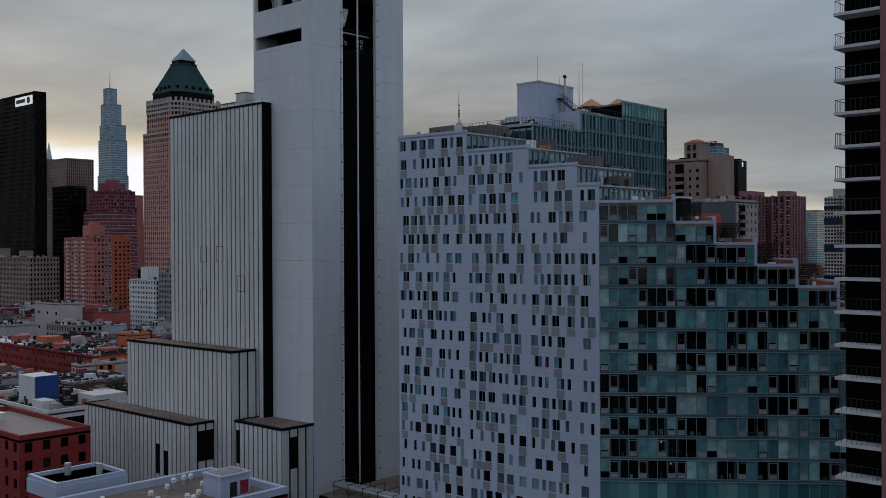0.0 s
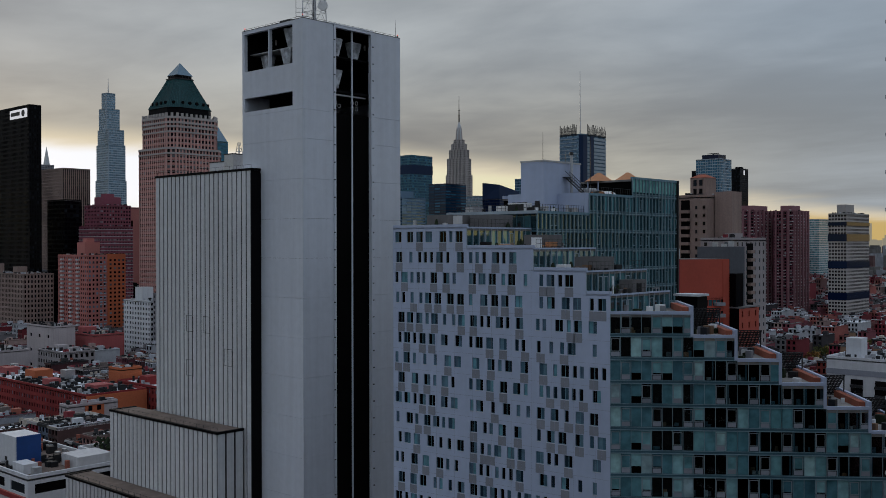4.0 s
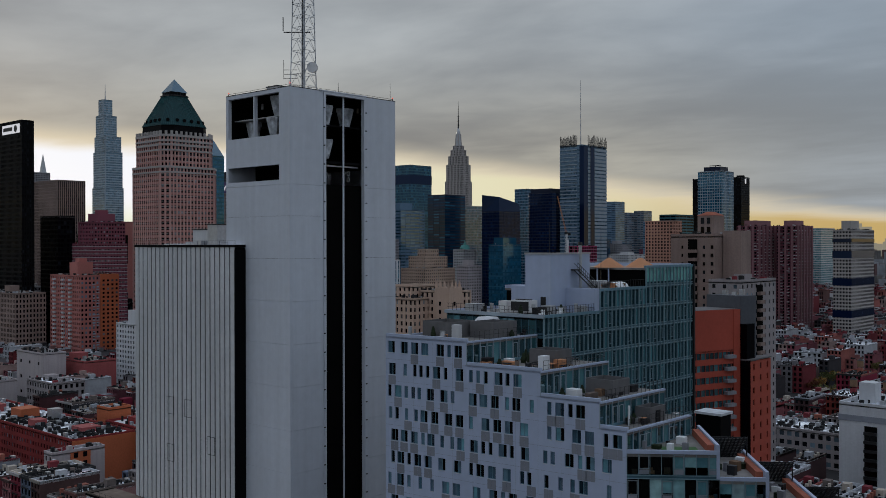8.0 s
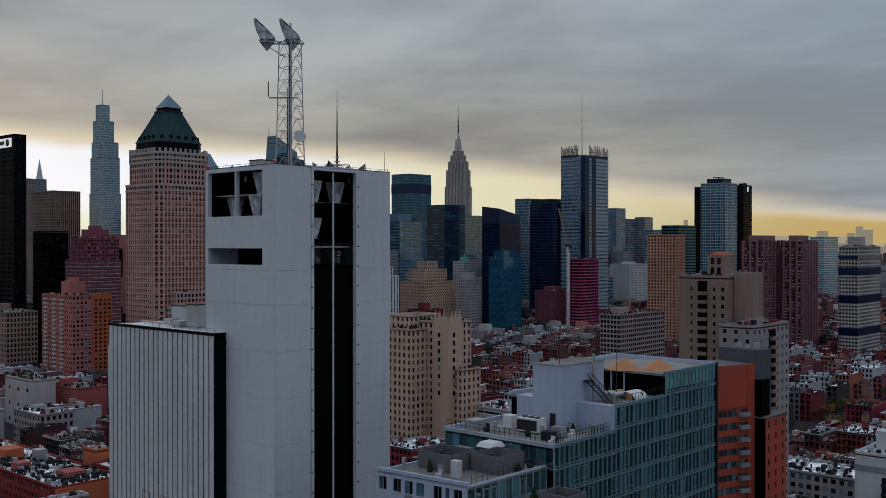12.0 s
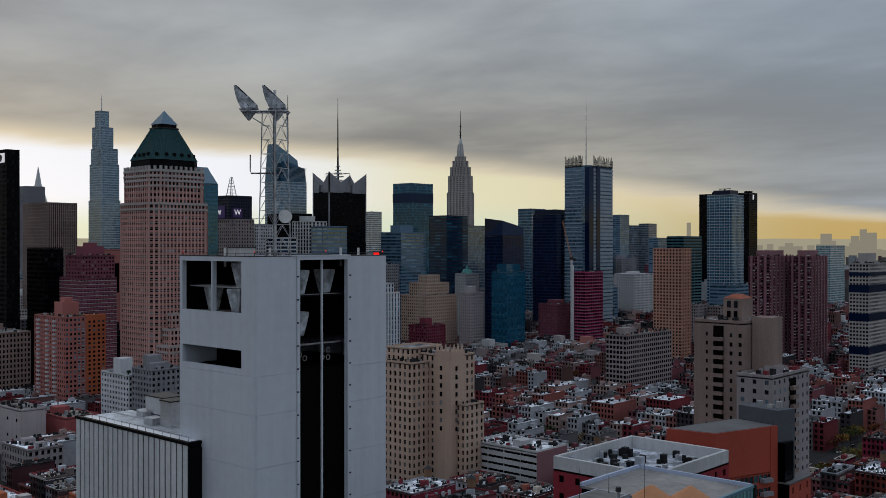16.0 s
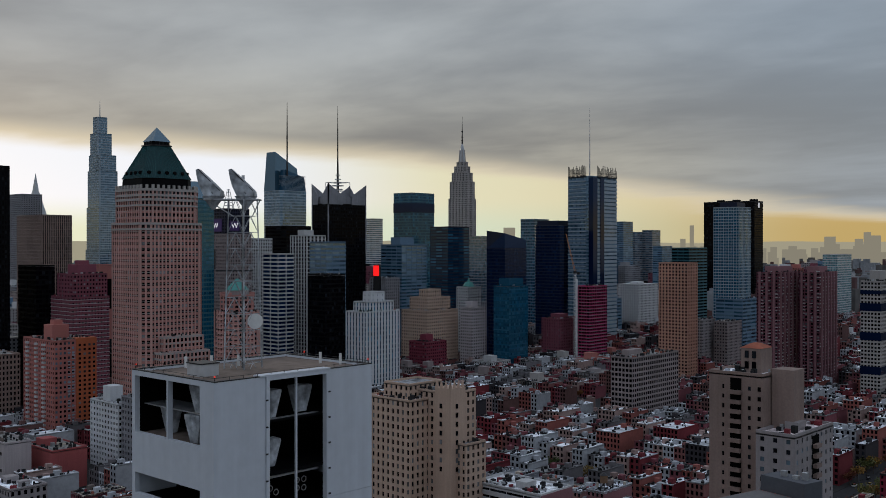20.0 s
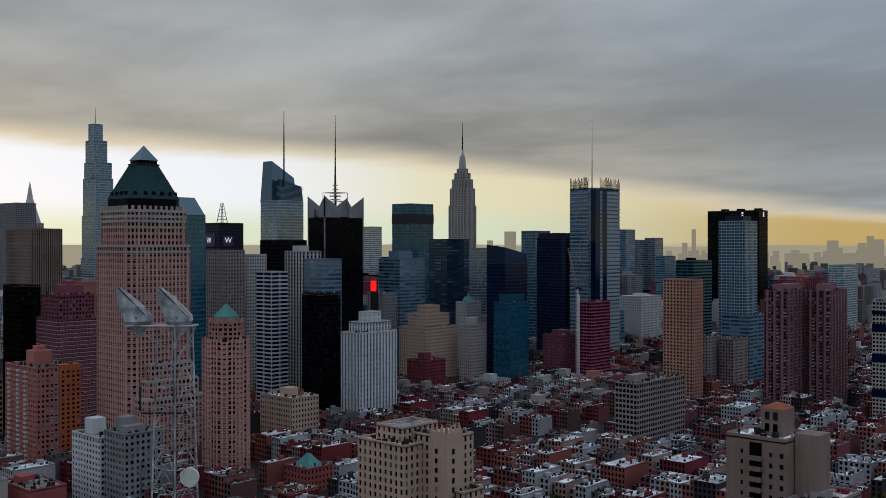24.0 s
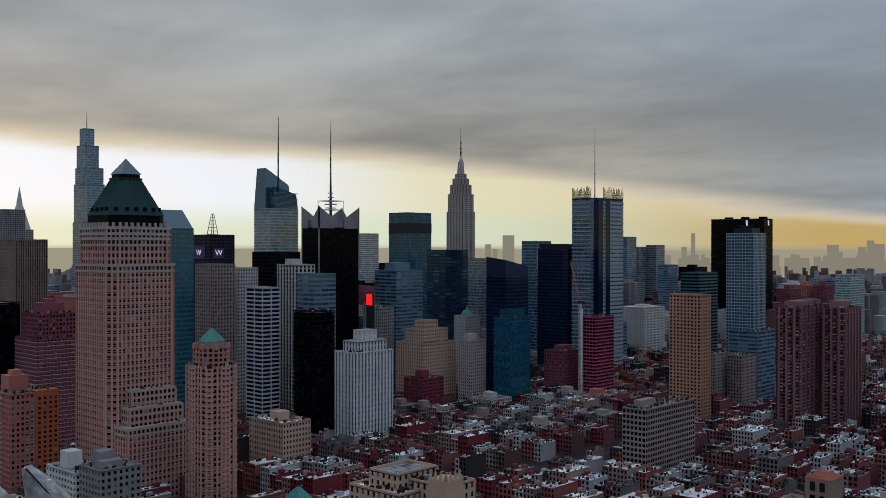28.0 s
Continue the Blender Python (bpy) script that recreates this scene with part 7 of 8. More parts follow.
t = block("banded_tower", "tower with broad black and cream horizontal bands", -187, -171, 1044, 1100, 130, "limestone", "pane_dark", bay=2.6, floor=3.1, fx=0.66, fy=0.55)
for z in (30, 54, 82, 106, 120):
    part("black_band", Geo().box(-187.3, -170.7, 1043.7, 1100.3, z, z + (6.4 if z < 120 else 3.0)), M["pane_navy"], t)
part("roof_hut", Geo().box(-184, -176, 1056, 1076, 130, 139), M["limestone"], t)
block("green_tower", "pale green glass apartment tower", -510, -487, 1779, 1840, 144, "pale_conc", "pane_teal", **CURTAIN)
for x0, x1, y0, y1, z, w in ((-990, -960, 1905, 1940, 206, "steel_blue"), (-986, -962, 2019, 2052, 190, "concrete"), (-760, -742, 1680, 1714, 157, "steel_blue"), (-1010, -985, 1990, 2025, 186, "concrete"), (-1324, -1299, 1536, 1564, 211, "pale_conc"), (-766, -750, 1328, 1350, 190, "concrete")):
    block("office_tower", "distant office tower with plain window bands", x0, x1, y0, y1, z, w, "pane_steel", **RIBBON)
block("slab_tower", "broad grey concrete slab with a long flat roof", -1660, -1545, 955, 990, 246, "concrete", "pane_dark", **TIGHT)
t = block("crown_tower", "slim stone tower with a steel needle crown", -1690, -1655, 1020, 1055, 215, "limestone", "pane_dark", **TIGHT)
part("needle_crown", Geo().prism(plan_box(-1687, -1658, 1023, 1052), 215, 262, 0.25).prism(plan_box(-1676.5, -1668.5, 1033.5, 1041.5), 262, 292, 0.04), M["metal"], t)

# left of the pyramid tower
block("black_tower", "black glass block below the office tower", -700, -668, 572, 588, 143, "black", "pane_dark", **CURTAIN)
block("navy_tower", "navy glass block with a flat roof", -700, -684, 606, 616, 128, "steel_navy", "pane_navy", **CURTAIN)
t = block("pink_block", "pink stone slab with a dark billboard", -778, -745, 668, 690, 141, "brick_rose", "pane_dark", bay=16, floor=60, fx=0.3, fy=0.5)
part("billboard", Geo().box(-768, -757, 667.2, 667.7, 105, 124), M["metal_dark"], t, "dark billboard panel")
t = block("white_modern_building", "white modern low building with black ribbon windows", -118, -74.5, 267, 290, 48.6, "brick_white", "pane_dark", bay=11, floor=4.6, fx=0.7, fy=0.45, roof=M["roof_brown"])
box_ = part("stair_box", Geo().box(-99, -89.8, 271, 277.5, 48.4, 56.0), M["brick_white"], t, "tall white stair box on the roof")
part("blue_panel", Geo().box(-89.8, -89.4, 271.2, 277.3, 48.6, 56.1), M["blue_paint"], box_, "bright blue painted end panel")
part("door", Geo().box(-95.8, -94.6, 270.9, 271.05, 48.5, 50.6), M["metal_dark"], box_)
part("roof_screen", Geo().box(-86, -80, 268.5, 272, 48.4, 51.0), M["brick_white"], t)
part("roof_screen", Geo().box(-84, -75.5, 280, 289, 48.4, 51.6), M["pale_conc"], t)
g = Geo()
sh = random.Random(12)
for k in range(260):
    x, y, z, r = sh.uniform(-92, -66), sh.uniform(292, 303), 49.6 + abs(sh.gauss(0, 1.1)), sh.uniform(0.3, 0.8)
    g.tube((x, y, z), (x + sh.uniform(-0.5, 0.5), y + sh.uniform(-0.5, 0.5), z + r * 1.5), r, r * 0.3, 5)
t = block("garden_house", "white walled house with a dark planted roof garden", -96, -64, 290.5, 304, 49.2, "brick_white", "pane_dark", bay=6, floor=5, fx=0.55, fy=0.45, roof=M["roof_brown"])
part("roof_planting", g, M["shrub"], t, "dark evergreen shrubs in roof planters", kind="stuff")
t = block("brick_warehouse", "long crimson brick row of flats with an orange end wall", -312, -197, 345.5, 371, 46.4, "brick_crimson", "pane_unit", faces=(0,), bay=2.3, floor=3.3, fx=0.45, fy=0.5, roof=M["roof_pale"])
part("end_wall", Geo().box(-197.05, -196.7, 345.5, 371, GROUND, 46.6), M["brick_orange"], t, "orange brick end wall")
for x, y, sx, sy, h, m in ((-262, 358, 4.5, 4, 4.2, "brick_orange"), (-238, 352, 3, 2.5, 3.0, "wall_coral"), (-286, 356, 3.5, 3, 3.4, "wall_coral"), (-214, 360, 4, 4, 2.2, "wall_coral"), (-248, 364, 2.2, 2.2, 4.6, "metal")):
    part("bulkhead", Geo().box(x - sx, x + sx, y - sy, y + sy, 46.2, 46.2 + h), M[m], t)
g = Geo()
for k in range(240):
    x, y, r = sh.uniform(-262, -200), sh.uniform(347, 369), sh.uniform(0.25, 0.8)
    g.box(x - r, x + r, y - r * 0.8, y + r * 0.8, 46.2, 46.6 + r * sh.uniform(0.8, 2.4))
part("roof_clutter", g, M["clutter_dark"], t, kind="stuff")
t = block("party_wall_house", "house with blush party walls and an orange front", -190.7, -184.5, 332, 351.6, 45.4, "wall_blush", "pane", faces=(0,), bay=2.6, floor=3.3, fx=0.4, fy=0.5, roof=M["roof_pale"])
front = part("orange_front", Geo().box(-184.55, -184.2, 338.6, 346.0, GROUND, 45.2), M["brick_orange"], t, "orange brick front strip")
g = Geo()
for k in range(5):
    for y in (339.8, 343.2):
        g.box(-184.25, -184.12, y, y + 1.5, 30.5 + k * 3.2, 32.3 + k * 3.2)
part("front_window", g, M["pane"], front, kind="stuff")
part("chimney", Geo().box(-186.3, -184.6, 338.0, 339.6, 45.2, 47.6), M["wall_blush"], t)
t = block("brick_block", "dark red brick block with a pale roof and brick hut", -221.7, -188.4, 372.2, 394, 47.2, "brick_crimson", "pane_unit", bay=2.4, floor=3.2, fx=0.45, fy=0.5, roof=M["tent"], blocks=((-209, -203, 375, 380, 3.4),))
block("brick_block", "orange brick hut building with a tall flue", -232, -222.5, 374, 384, 51.7, "brick_orange", "pane", faces=(), roof=M["roof_grey"])
block("loft_building", "grey stone loft building with a railed pale roof", -372, -343, 409, 427, 46.8, "grey_brick", "pane_dark", bay=3.0, floor=3.6, fx=0.5, fy=0.55, roof=M["roof_pale"], blocks=((-364, -358, 414, 420, 3), (-352, -348, 416, 421, 2.4)))
block("coral_house", "coral rendered windowless house with a flat roof", -432, -399, 456, 476, 49.4, "wall_coral", "pane", faces=(), roof=M["roof_grey"], blocks=((-426, -418, 460, 468, 4),))
block("white_house", "white rendered house with a blank side wall", -444, -410, 436, 450, 55, "wall_blush", "pane_dark", faces=(0,), bay=12, floor=9, fx=0.2, fy=0.2, roof=M["roof_grey"])
block("white_house", "low white house with small square windows", -404, -372, 386, 404, 47, "wall_blush", "pane_dark", faces=(0,), bay=5, floor=5, fx=0.16, fy=0.2, roof=M["roof_grey"])

t = block("hall_building", "tan stone building with small square windows and a roof tank", -515, -476, 687, 712, 62, "beige", "pane_dark", bay=2.8, floor=3.6, fx=0.45, fy=0.5, roof=M["roof_pale"], blocks=((-500, -490, 694, 704, 6),))
tank = part("roof_tank", Geo().tube((-482, 700, 61.8), (-482, 700, 67), 2.2, 2.1, 12), M["wood"], t, "wooden roof tank")
part("tank_lid", Geo().tube((-482, 700, 67), (-482, 700, 69), 2.4, 0.2, 12), M["metal_dark"], tank)
t = block("chapel_building", "coral rendered low building with a green hipped copper roof", -380, -358, 604, 624, 42, "wall_coral", "pane_dark", bay=3.0, floor=3.6, fx=0.4, fy=0.5, roof=M["roof_grey"])
part("hipped_roof", Geo().prism(plan_box(-376, -362, 608, 620), 42, 49, 0.15), M["verdigris"], t, "green copper hipped roof")
# middle ground
t = thing("beige_setback_building", "beige brick setback building with stone spikes on its corner tower", "building")
for x0, x1, y0, y1, za, zb in ((-222, -193.5, 520.5, 556, 0.0, 91), (-206, -180, 532, 549, 0.001, 94.5), (-186, -174.5, 536, 549.5, 0.001, 72), (-216, -200, 526, 548, 90.9, 97)):
    block("", "", x0, x1, y0, y1, zb, "beige", "pane", 0, za, t, roof=M["roof_pale"], bay=3.1, floor=3.5, fx=0.42, fy=0.6, deep=0.4)
part("corner_tower", Geo().box(-189, -179.6, 531.6, 541.5, 0, 97), M["beige"], t)
for k in range(4):
    for x, y in ((-188.4 + k * 2.7, 532.2), (-180.3, 532.2 + k * 2.7)):
        part("spike", Geo().prism(plan_box(x - 0.6, x + 0.6, y - 0.6, y + 0.6), 97, 100.5, 0.15), M["beige"], t)
g = Geo()
for z in range(60, 92, 4):
    g.box(-186, -184.8, 531.3, 531.7, z, z + 2).box(-179.7, -179.3, 535, 536.2, z, z + 2)
part("corner_window", g, M["pane"], t, kind="stuff")
OCCUPIED.append((-224, -169, 518, 562))
block("low_office", "white-banded low office building with brick end wall", -180, -142, 547.5, 570, 53.2, "pale_conc", "pane_dark", faces=(0,), bay=9.0, floor=3.2, fx=0.97, fy=0.34, deep=0.2, roof=M["roof_pale"], blocks=((-160, -154, 553, 560, 3),))
OCCUPIED.append((-184, -138, 540, 575))
part("end_wall", Geo().box(-142.0, -141.6, 547.4, 570, GROUND, 53.4), M["brick_mauve"], bpy.data.objects["low_office"], "mauve brick end wall")
t = block("court_building", "dark red building round a white walled roof court", 3.5, 27.5, 361, 391, 100, "red_wall", "pane_dark", bay=4, floor=3.6, fx=0.3, fy=0.4, rim=0, roof=M["roof_pale"])
for a in ((3.5, 27.5, 361, 361.8), (3.5, 4.3, 361.8, 391), (26.7, 27.5, 361.8, 391), (4.3, 26.7, 390.2, 391)):
    part("court_wall", Geo().box(*a, 99.9, 102.6), M["pale_conc"], t)
for x, y, h in ((22, 384, 1.6), (19, 386, 1.2), (24, 379, 1.0), (12, 372, 0.8)):
    part("roof_unit", Geo().box(x - 1, x + 1, y - 0.8, y + 0.8, 99.9, 99.9 + h), M["metal"], t)
OCCUPIED.append((-6, 22, 418, 460))
PLAN = [(-4.0, 420.0), (8.5, 421.9), (15.2, 443.2), (2.6, 446.0)]
t = tower("orange_building", "orange-red panelled apartment building with ribbon windows and pale balconies", PLAN, 87.6, M["red_panel"], M["pane_flank"], 1.7, 3.5, GROUND, faces=(1,), roof=M["clutter_dark"], rim=0, fx=0.96, fy=0.52, sill=0.3, deep=0.25)
part("blank_band", Geo().prism(PLAN, 87.6, 99.2), M["red_panel"], t, "plain orange-red panel band below the roof")
part("roof_membrane", Geo().prism(inset(PLAN, 0.5), 99.2, 99.3), M["plant_grey"], t)
EAST = np.array((6.7, 21.3)) / math.hypot(6.7, 21.3)
for k in range(16):
    p = np.array(PLAN[1]) + EAST * 16.0
    q = p + EAST * 3.6
    d = np.array((EAST[1], -EAST[0])) * 1.3
    part("balcony", Geo().prism([tuple(p), tuple(p + d), tuple(q + d), tuple(q)], 32.6 + k * 3.5, 33.6 + k * 3.5), M["concrete"], t)
part("pier", Geo().prism([tuple(np.array(PLAN[1]) + EAST * 19.7 + d * 0.1), tuple(np.array(PLAN[2]) + d * 0.1), PLAN[2], tuple(np.array(PLAN[1]) + EAST * 19.7)], GROUND, 99.2), M["red_panel"], t)
part("rear_block", Geo().prism([(3.0, 446.2), (15.2, 443.6), (17.0, 450.0), (4.6, 452.6)], GROUND, 103.0), M["slate"], t, "slate grey clad rear block")
for x, y, h in ((8.0, 448.5, 1.4), (11.5, 447.5, 0.9), (13.6, 448.0, 1.8)):
    part("roof_unit", Geo().box(x - 0.7, x + 0.7, y - 0.6, y + 0.6, 102.9, 103.0 + h), M["metal"], t)
t = thing("orange_building", "narrow orange-red stair tower with a dark glazed corner", "building")
gw, gp = Geo(), Geo()
shell(gw, gp, plan_box(14.9, 18.4, 443.4, 457.0), GROUND, 84.0, 4.6, 3.4, (1,), fx=0.2, fy=0.5)
part("wall", gw, M["red_panel"], t)
part("glazing", gp, M["pane_dark"], t, kind="stuff")
part("dark_front", Geo().box(14.9, 18.42, 443.2, 443.38, GROUND, 84.2), M["pane_dark"], t)
part("dark_corner", Geo().box(14.92, 17.3, 443.42, 448.5, 84.3, 94.8), M["pane_dark"], t, "dark glazed corner storeys")
part("roof", Geo().box(14.7, 18.6, 443.1, 457.2, 84.2, 84.6), M["plant_grey"], t)
t = block("grey_brick_tower", "grey-brown brick apartment tower with stacked balconies and roof hut", -35, -17.6, 492, 507, 121, "brown_brick", "pane_unit", bay=40, floor=40, faces=(), roof=M["roof_pale"])
part("lift_tower", Geo().box(-17.3, -10.5, 497.5, 505.2, 0, 123.0), M["brown_brick"], t)
part("lift_tower", Geo().box(-28, -21.5, 499, 506.9, 120.9, 128.6), M["brown_brick"], t)
part("hut_roof", Geo().prism(plan_box(-28.2, -21.3, 498.8, 507), 128.6, 130.0, 0.3), M["rust"], t)
g = Geo()
for z in (122.3, 125.6):
    g.box(-26.6, -25.4, 498.7, 499.05, z, z + 2.2).box(-24.2, -23.0, 498.7, 499.05, z, z + 2.2)
for k in range(-12, 10):
    g.box(-19.2, -18.2, 491.9, 492.1, 90 + k * 2.95, 91.3 + k * 2.95).box(-22.2, -21.4, 491.9, 492.1, 90 + k * 2.95, 91.2 + k * 2.95).box(-30.6, -30.0, 491.9, 492.1, 90 + k * 2.95, 91.2 + k * 2.95)
part("lift_window", g, M["pane_dark"], t, kind="stuff")
# Flat sheet just proud of the wall, recess shade as near-black colour.
part("balcony_recess", Geo().box(-28.0, -24.4, 491.9, 492.05, 30, 120), M["louvre"], t, "near-black sheet painting recess shade behind the stacked balconies")
balc = Geo().box(0, 3.8, -1.3, 0, 0, 1.15).mesh("balcony", M["brown_brick"])
for k in range(38):
    ob = part("balcony", balc, None, t)
    ob.location = (-28.1, 491.9, 6 + k * 2.95)
t = block("grey_brick_tower", "lower grey-brown brick wing with stacked balconies", -17.2, -5.4, 486.5, 514.5, 105.2, "grey_brick", "pane_unit", bay=3.4, floor=2.95, fx=0.32, fy=0.45, deep=0.2, roof=M["roof_pale"], blocks=((-13, -9, 497, 503, 2.5),))
for k in range(33):
    ob = part("balcony", balc, None, t)
    ob.matrix_basis = pose(-5.3, 499, 6 + k * 2.95, 0, 0, 90)
# Same flat near-black sheet, painting recess shade on the wing's side.
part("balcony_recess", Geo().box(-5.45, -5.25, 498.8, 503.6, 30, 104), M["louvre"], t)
t = block("white_slab", "white rendered apartment slab with stacks of dark balconies", 15.5, 62, 519, 545, 62.5, "brick_white", "pane_dark", bay=60, floor=62, fx=0.02, fy=0.02, faces=(), roof=M["roof_pale"], blocks=((19.5, 25, 527, 533, 7),))
part("dark_frieze", Geo().box(15.3, 62.2, 518.8, 545.2, 57, 59), M["grey_panel"], t)
for x in (24.2, 32.6, 41.0, 49.4):
    for k in range(17):
        b = part("balcony", Geo().box(x, x + 4.2, 517.7, 518.95, 4 + k * 3.05, 5.0 + k * 3.05), M["metal_dark"], t)
        part("balcony_door", Geo().box(x, x + 4.2, 518.7, 518.97, 5.0 + k * 3.05, 6.9 + k * 3.05), M["room_dark"], b)
block("banded_loft", "grey loft building with rows of square windows", -40, 8, 566, 590, 42, "grey_brick", "pane_unit", bay=3.2, floor=3.6, fx=0.6, fy=0.55, roof=M["roof_pale"])
block("low_hall", "low pale-roofed hall with red walls", 22, 60, 560, 600, 38, "red_wall", "pane", **PUNCHED, roof=M["roof_pale"])
# red advertising screen between the towers
sc = thing("advertising_screen", "glowing red screen fixed high between office towers", "screen")
part("screen", Geo().box(-664, -656, 941.2, 941.8, 127, 138), M["billboard_red"], sc)
part("screen_frame", Geo().box(-664.5, -655.5, 941.8, 944, 100, 138.5), M["metal_dark"], sc)
block("office_block", "grey office block carrying a red screen", -672, -648, 944, 965, 124, "concrete", "pane_dark", **PUNCHED)

# ---- infill towers of midtown, and the low brick district ----
STREETS = [573 + (49.5 - s) * 80.4 + 12 for s in range(53, 22, -1)]
AVENUES = [470, 195, -80, -350, -625, -900, -1175, -1490, -1760]


def free(x0, x1, y0, y1):
    return all(x1 < a or x0 > b or y1 < c or y0 > d for a, b, c, d in OCCUPIED)


def infill():
    rnd = random.Random(21)
    kinds = [("concrete", "pane_dark", PUNCHED), ("brick_tan", "pane", PUNCHED), ("brick_plum", "pane", TIGHT), ("steel_blue", "pane_steel", RIBBON), ("limestone", "pane_dark", TIGHT), ("black", "pane_dark", CURTAIN), ("pale_conc", "pane", PUNCHED), ("steel_navy", "pane_blue", CURTAIN), ("grey_brick", "pane", PUNCHED), ("brick_rose", "pane", TIGHT)]
    names = {"concrete": "grey concrete office block", "brick_tan": "tan brick office block", "brick_plum": "plum brick apartment block", "steel_blue": "blue glass office block", "limestone": "limestone loft block", "black": "black glass office block", "pale_conc": "pale concrete hotel block", "steel_navy": "navy glass office block", "grey_brick": "grey-brown brick block", "brick_rose": "rose brick apartment block"}
    low = [kinds[i] for i in (1, 2, 4, 6, 8, 9)]
    joined = {}
    n = 0
    for ax in range(3, 8):
        for si in range(0, 26):
            x_hi, x_lo = AVENUES[ax] - 16, AVENUES[ax + 1] + 16
            y0 = STREETS[si] + 10
            x = x_hi
            while x > x_lo + 20:
                w = rnd.uniform(24, 46) * (0.6 if ax == 3 else 1)
                d = rnd.uniform(34, 58) * (0.6 if ax == 3 else 1)
                dx, dy = x - 72, y0 - 255
                far = -0.676 * dx + 0.737 * dy
                across = 0.737 * dx + 0.676 * dy
                if far < 560 or far > 2300 or abs(across) > 0.5 * far + 40 or (ax == 3 and (y0 < 860 or rnd.random() < 0.45)):
                    x -= w + 4
                    continue
                h = 12 + rnd.uniform(0.5, 1.0) * min(0.03 * far + 52, 112) * (1.2 if ax >= 5 else 1.0) * (0.42 if ax == 3 else 1.0)
                if free(x - w, x, y0, y0 + d):
                    wall, pane, kw = rnd.choice(low if ax == 3 else kinds)
                    kw = dict(kw)
                    plan = plan_box(x - w, x, y0, y0 + d)
                    hut = (x - w * 0.7, x - w * 0.3, y0 + d * 0.3, y0 + d * 0.6, rnd.uniform(3, 8))
                    if far < 1120 and n < 150:
                        tower("office_block", names[wall] + " among the crowded midtown streets", plan, max(h, 44), M[wall], M[pane], faces=(0, 1), z0=GROUND, category="building", group="midtown infill blocks", blocks=(hut,), rim=0.8, roof=M["roof_grey"], **kw)
                        n += 1
                    else:
                        gw, gp = joined.setdefault((wall, pane), (Geo(), Geo()))
                        bay, fl = kw.pop("bay") * 1.2, kw.pop("floor") * 1.15
                        shell(gw, gp, plan, GROUND, max(h, 44), bay, fl, (0, 1), **kw)
                        h = max(h, 44)
                        gw.prism(plan, h - 0.5, h)
                        gw.box(*hut[:4], h - 0.1, h + hut[4])
                x -= w + rnd.uniform(3, 9)
    for (wall, pane), (gw, gp) in joined.items():
        rt = thing("far_blocks", "joined mass of " + names[wall] + "s far off", "buildings", kind="stuff")
        part("wall", gw, M[wall], rt, kind="stuff")
        part("glazing", gp, M[pane], rt, kind="stuff")
    return n


infill()

M["house_wall"] = surface("house_brick", (0.3, 0.1, 0.08), 0.88, 0.16, 2.0, 0.08, 0.15, per_object=0.2, streak=0.1, tints=(
    (0.17, 0.018, 0.026), (0.20, 0.035, 0.028), (0.11, 0.018, 0.024), (0.36, 0.20, 0.19), (0.21, 0.028, 0.042), (0.11, 0.060, 0.058), (0.08, 0.042, 0.046), (0.36, 0.38, 0.42),
    (0.24, 0.022, 0.05), (0.15, 0.025, 0.031), (0.25, 0.105, 0.10), (0.20, 0.18, 0.185), (0.07, 0.026, 0.03), (0.04, 0.04, 0.046), (0.27, 0.07, 0.045), (0.22, 0.07, 0.08), (0.12, 0.15, 0.21), (0.30, 0.20, 0.09), (0.24, 0.25, 0.28), (0.30, 0.12, 0.13), (0.17, 0.03, 0.04), (0.22, 0.10, 0.11), (0.42, 0.44, 0.48), (0.19, 0.022, 0.04), (0.10, 0.03, 0.04)))
M["cornice"] = surface("painted_cornice", (0.2, 0.15, 0.12), 0.8, 0.1, 1.0, 0.1, 0.05, tints=((0.06, 0.03, 0.03), (0.22, 0.20, 0.18), (0.03, 0.035, 0.04), (0.13, 0.05, 0.045), (0.34, 0.33, 0.33), (0.02, 0.02, 0.022)))


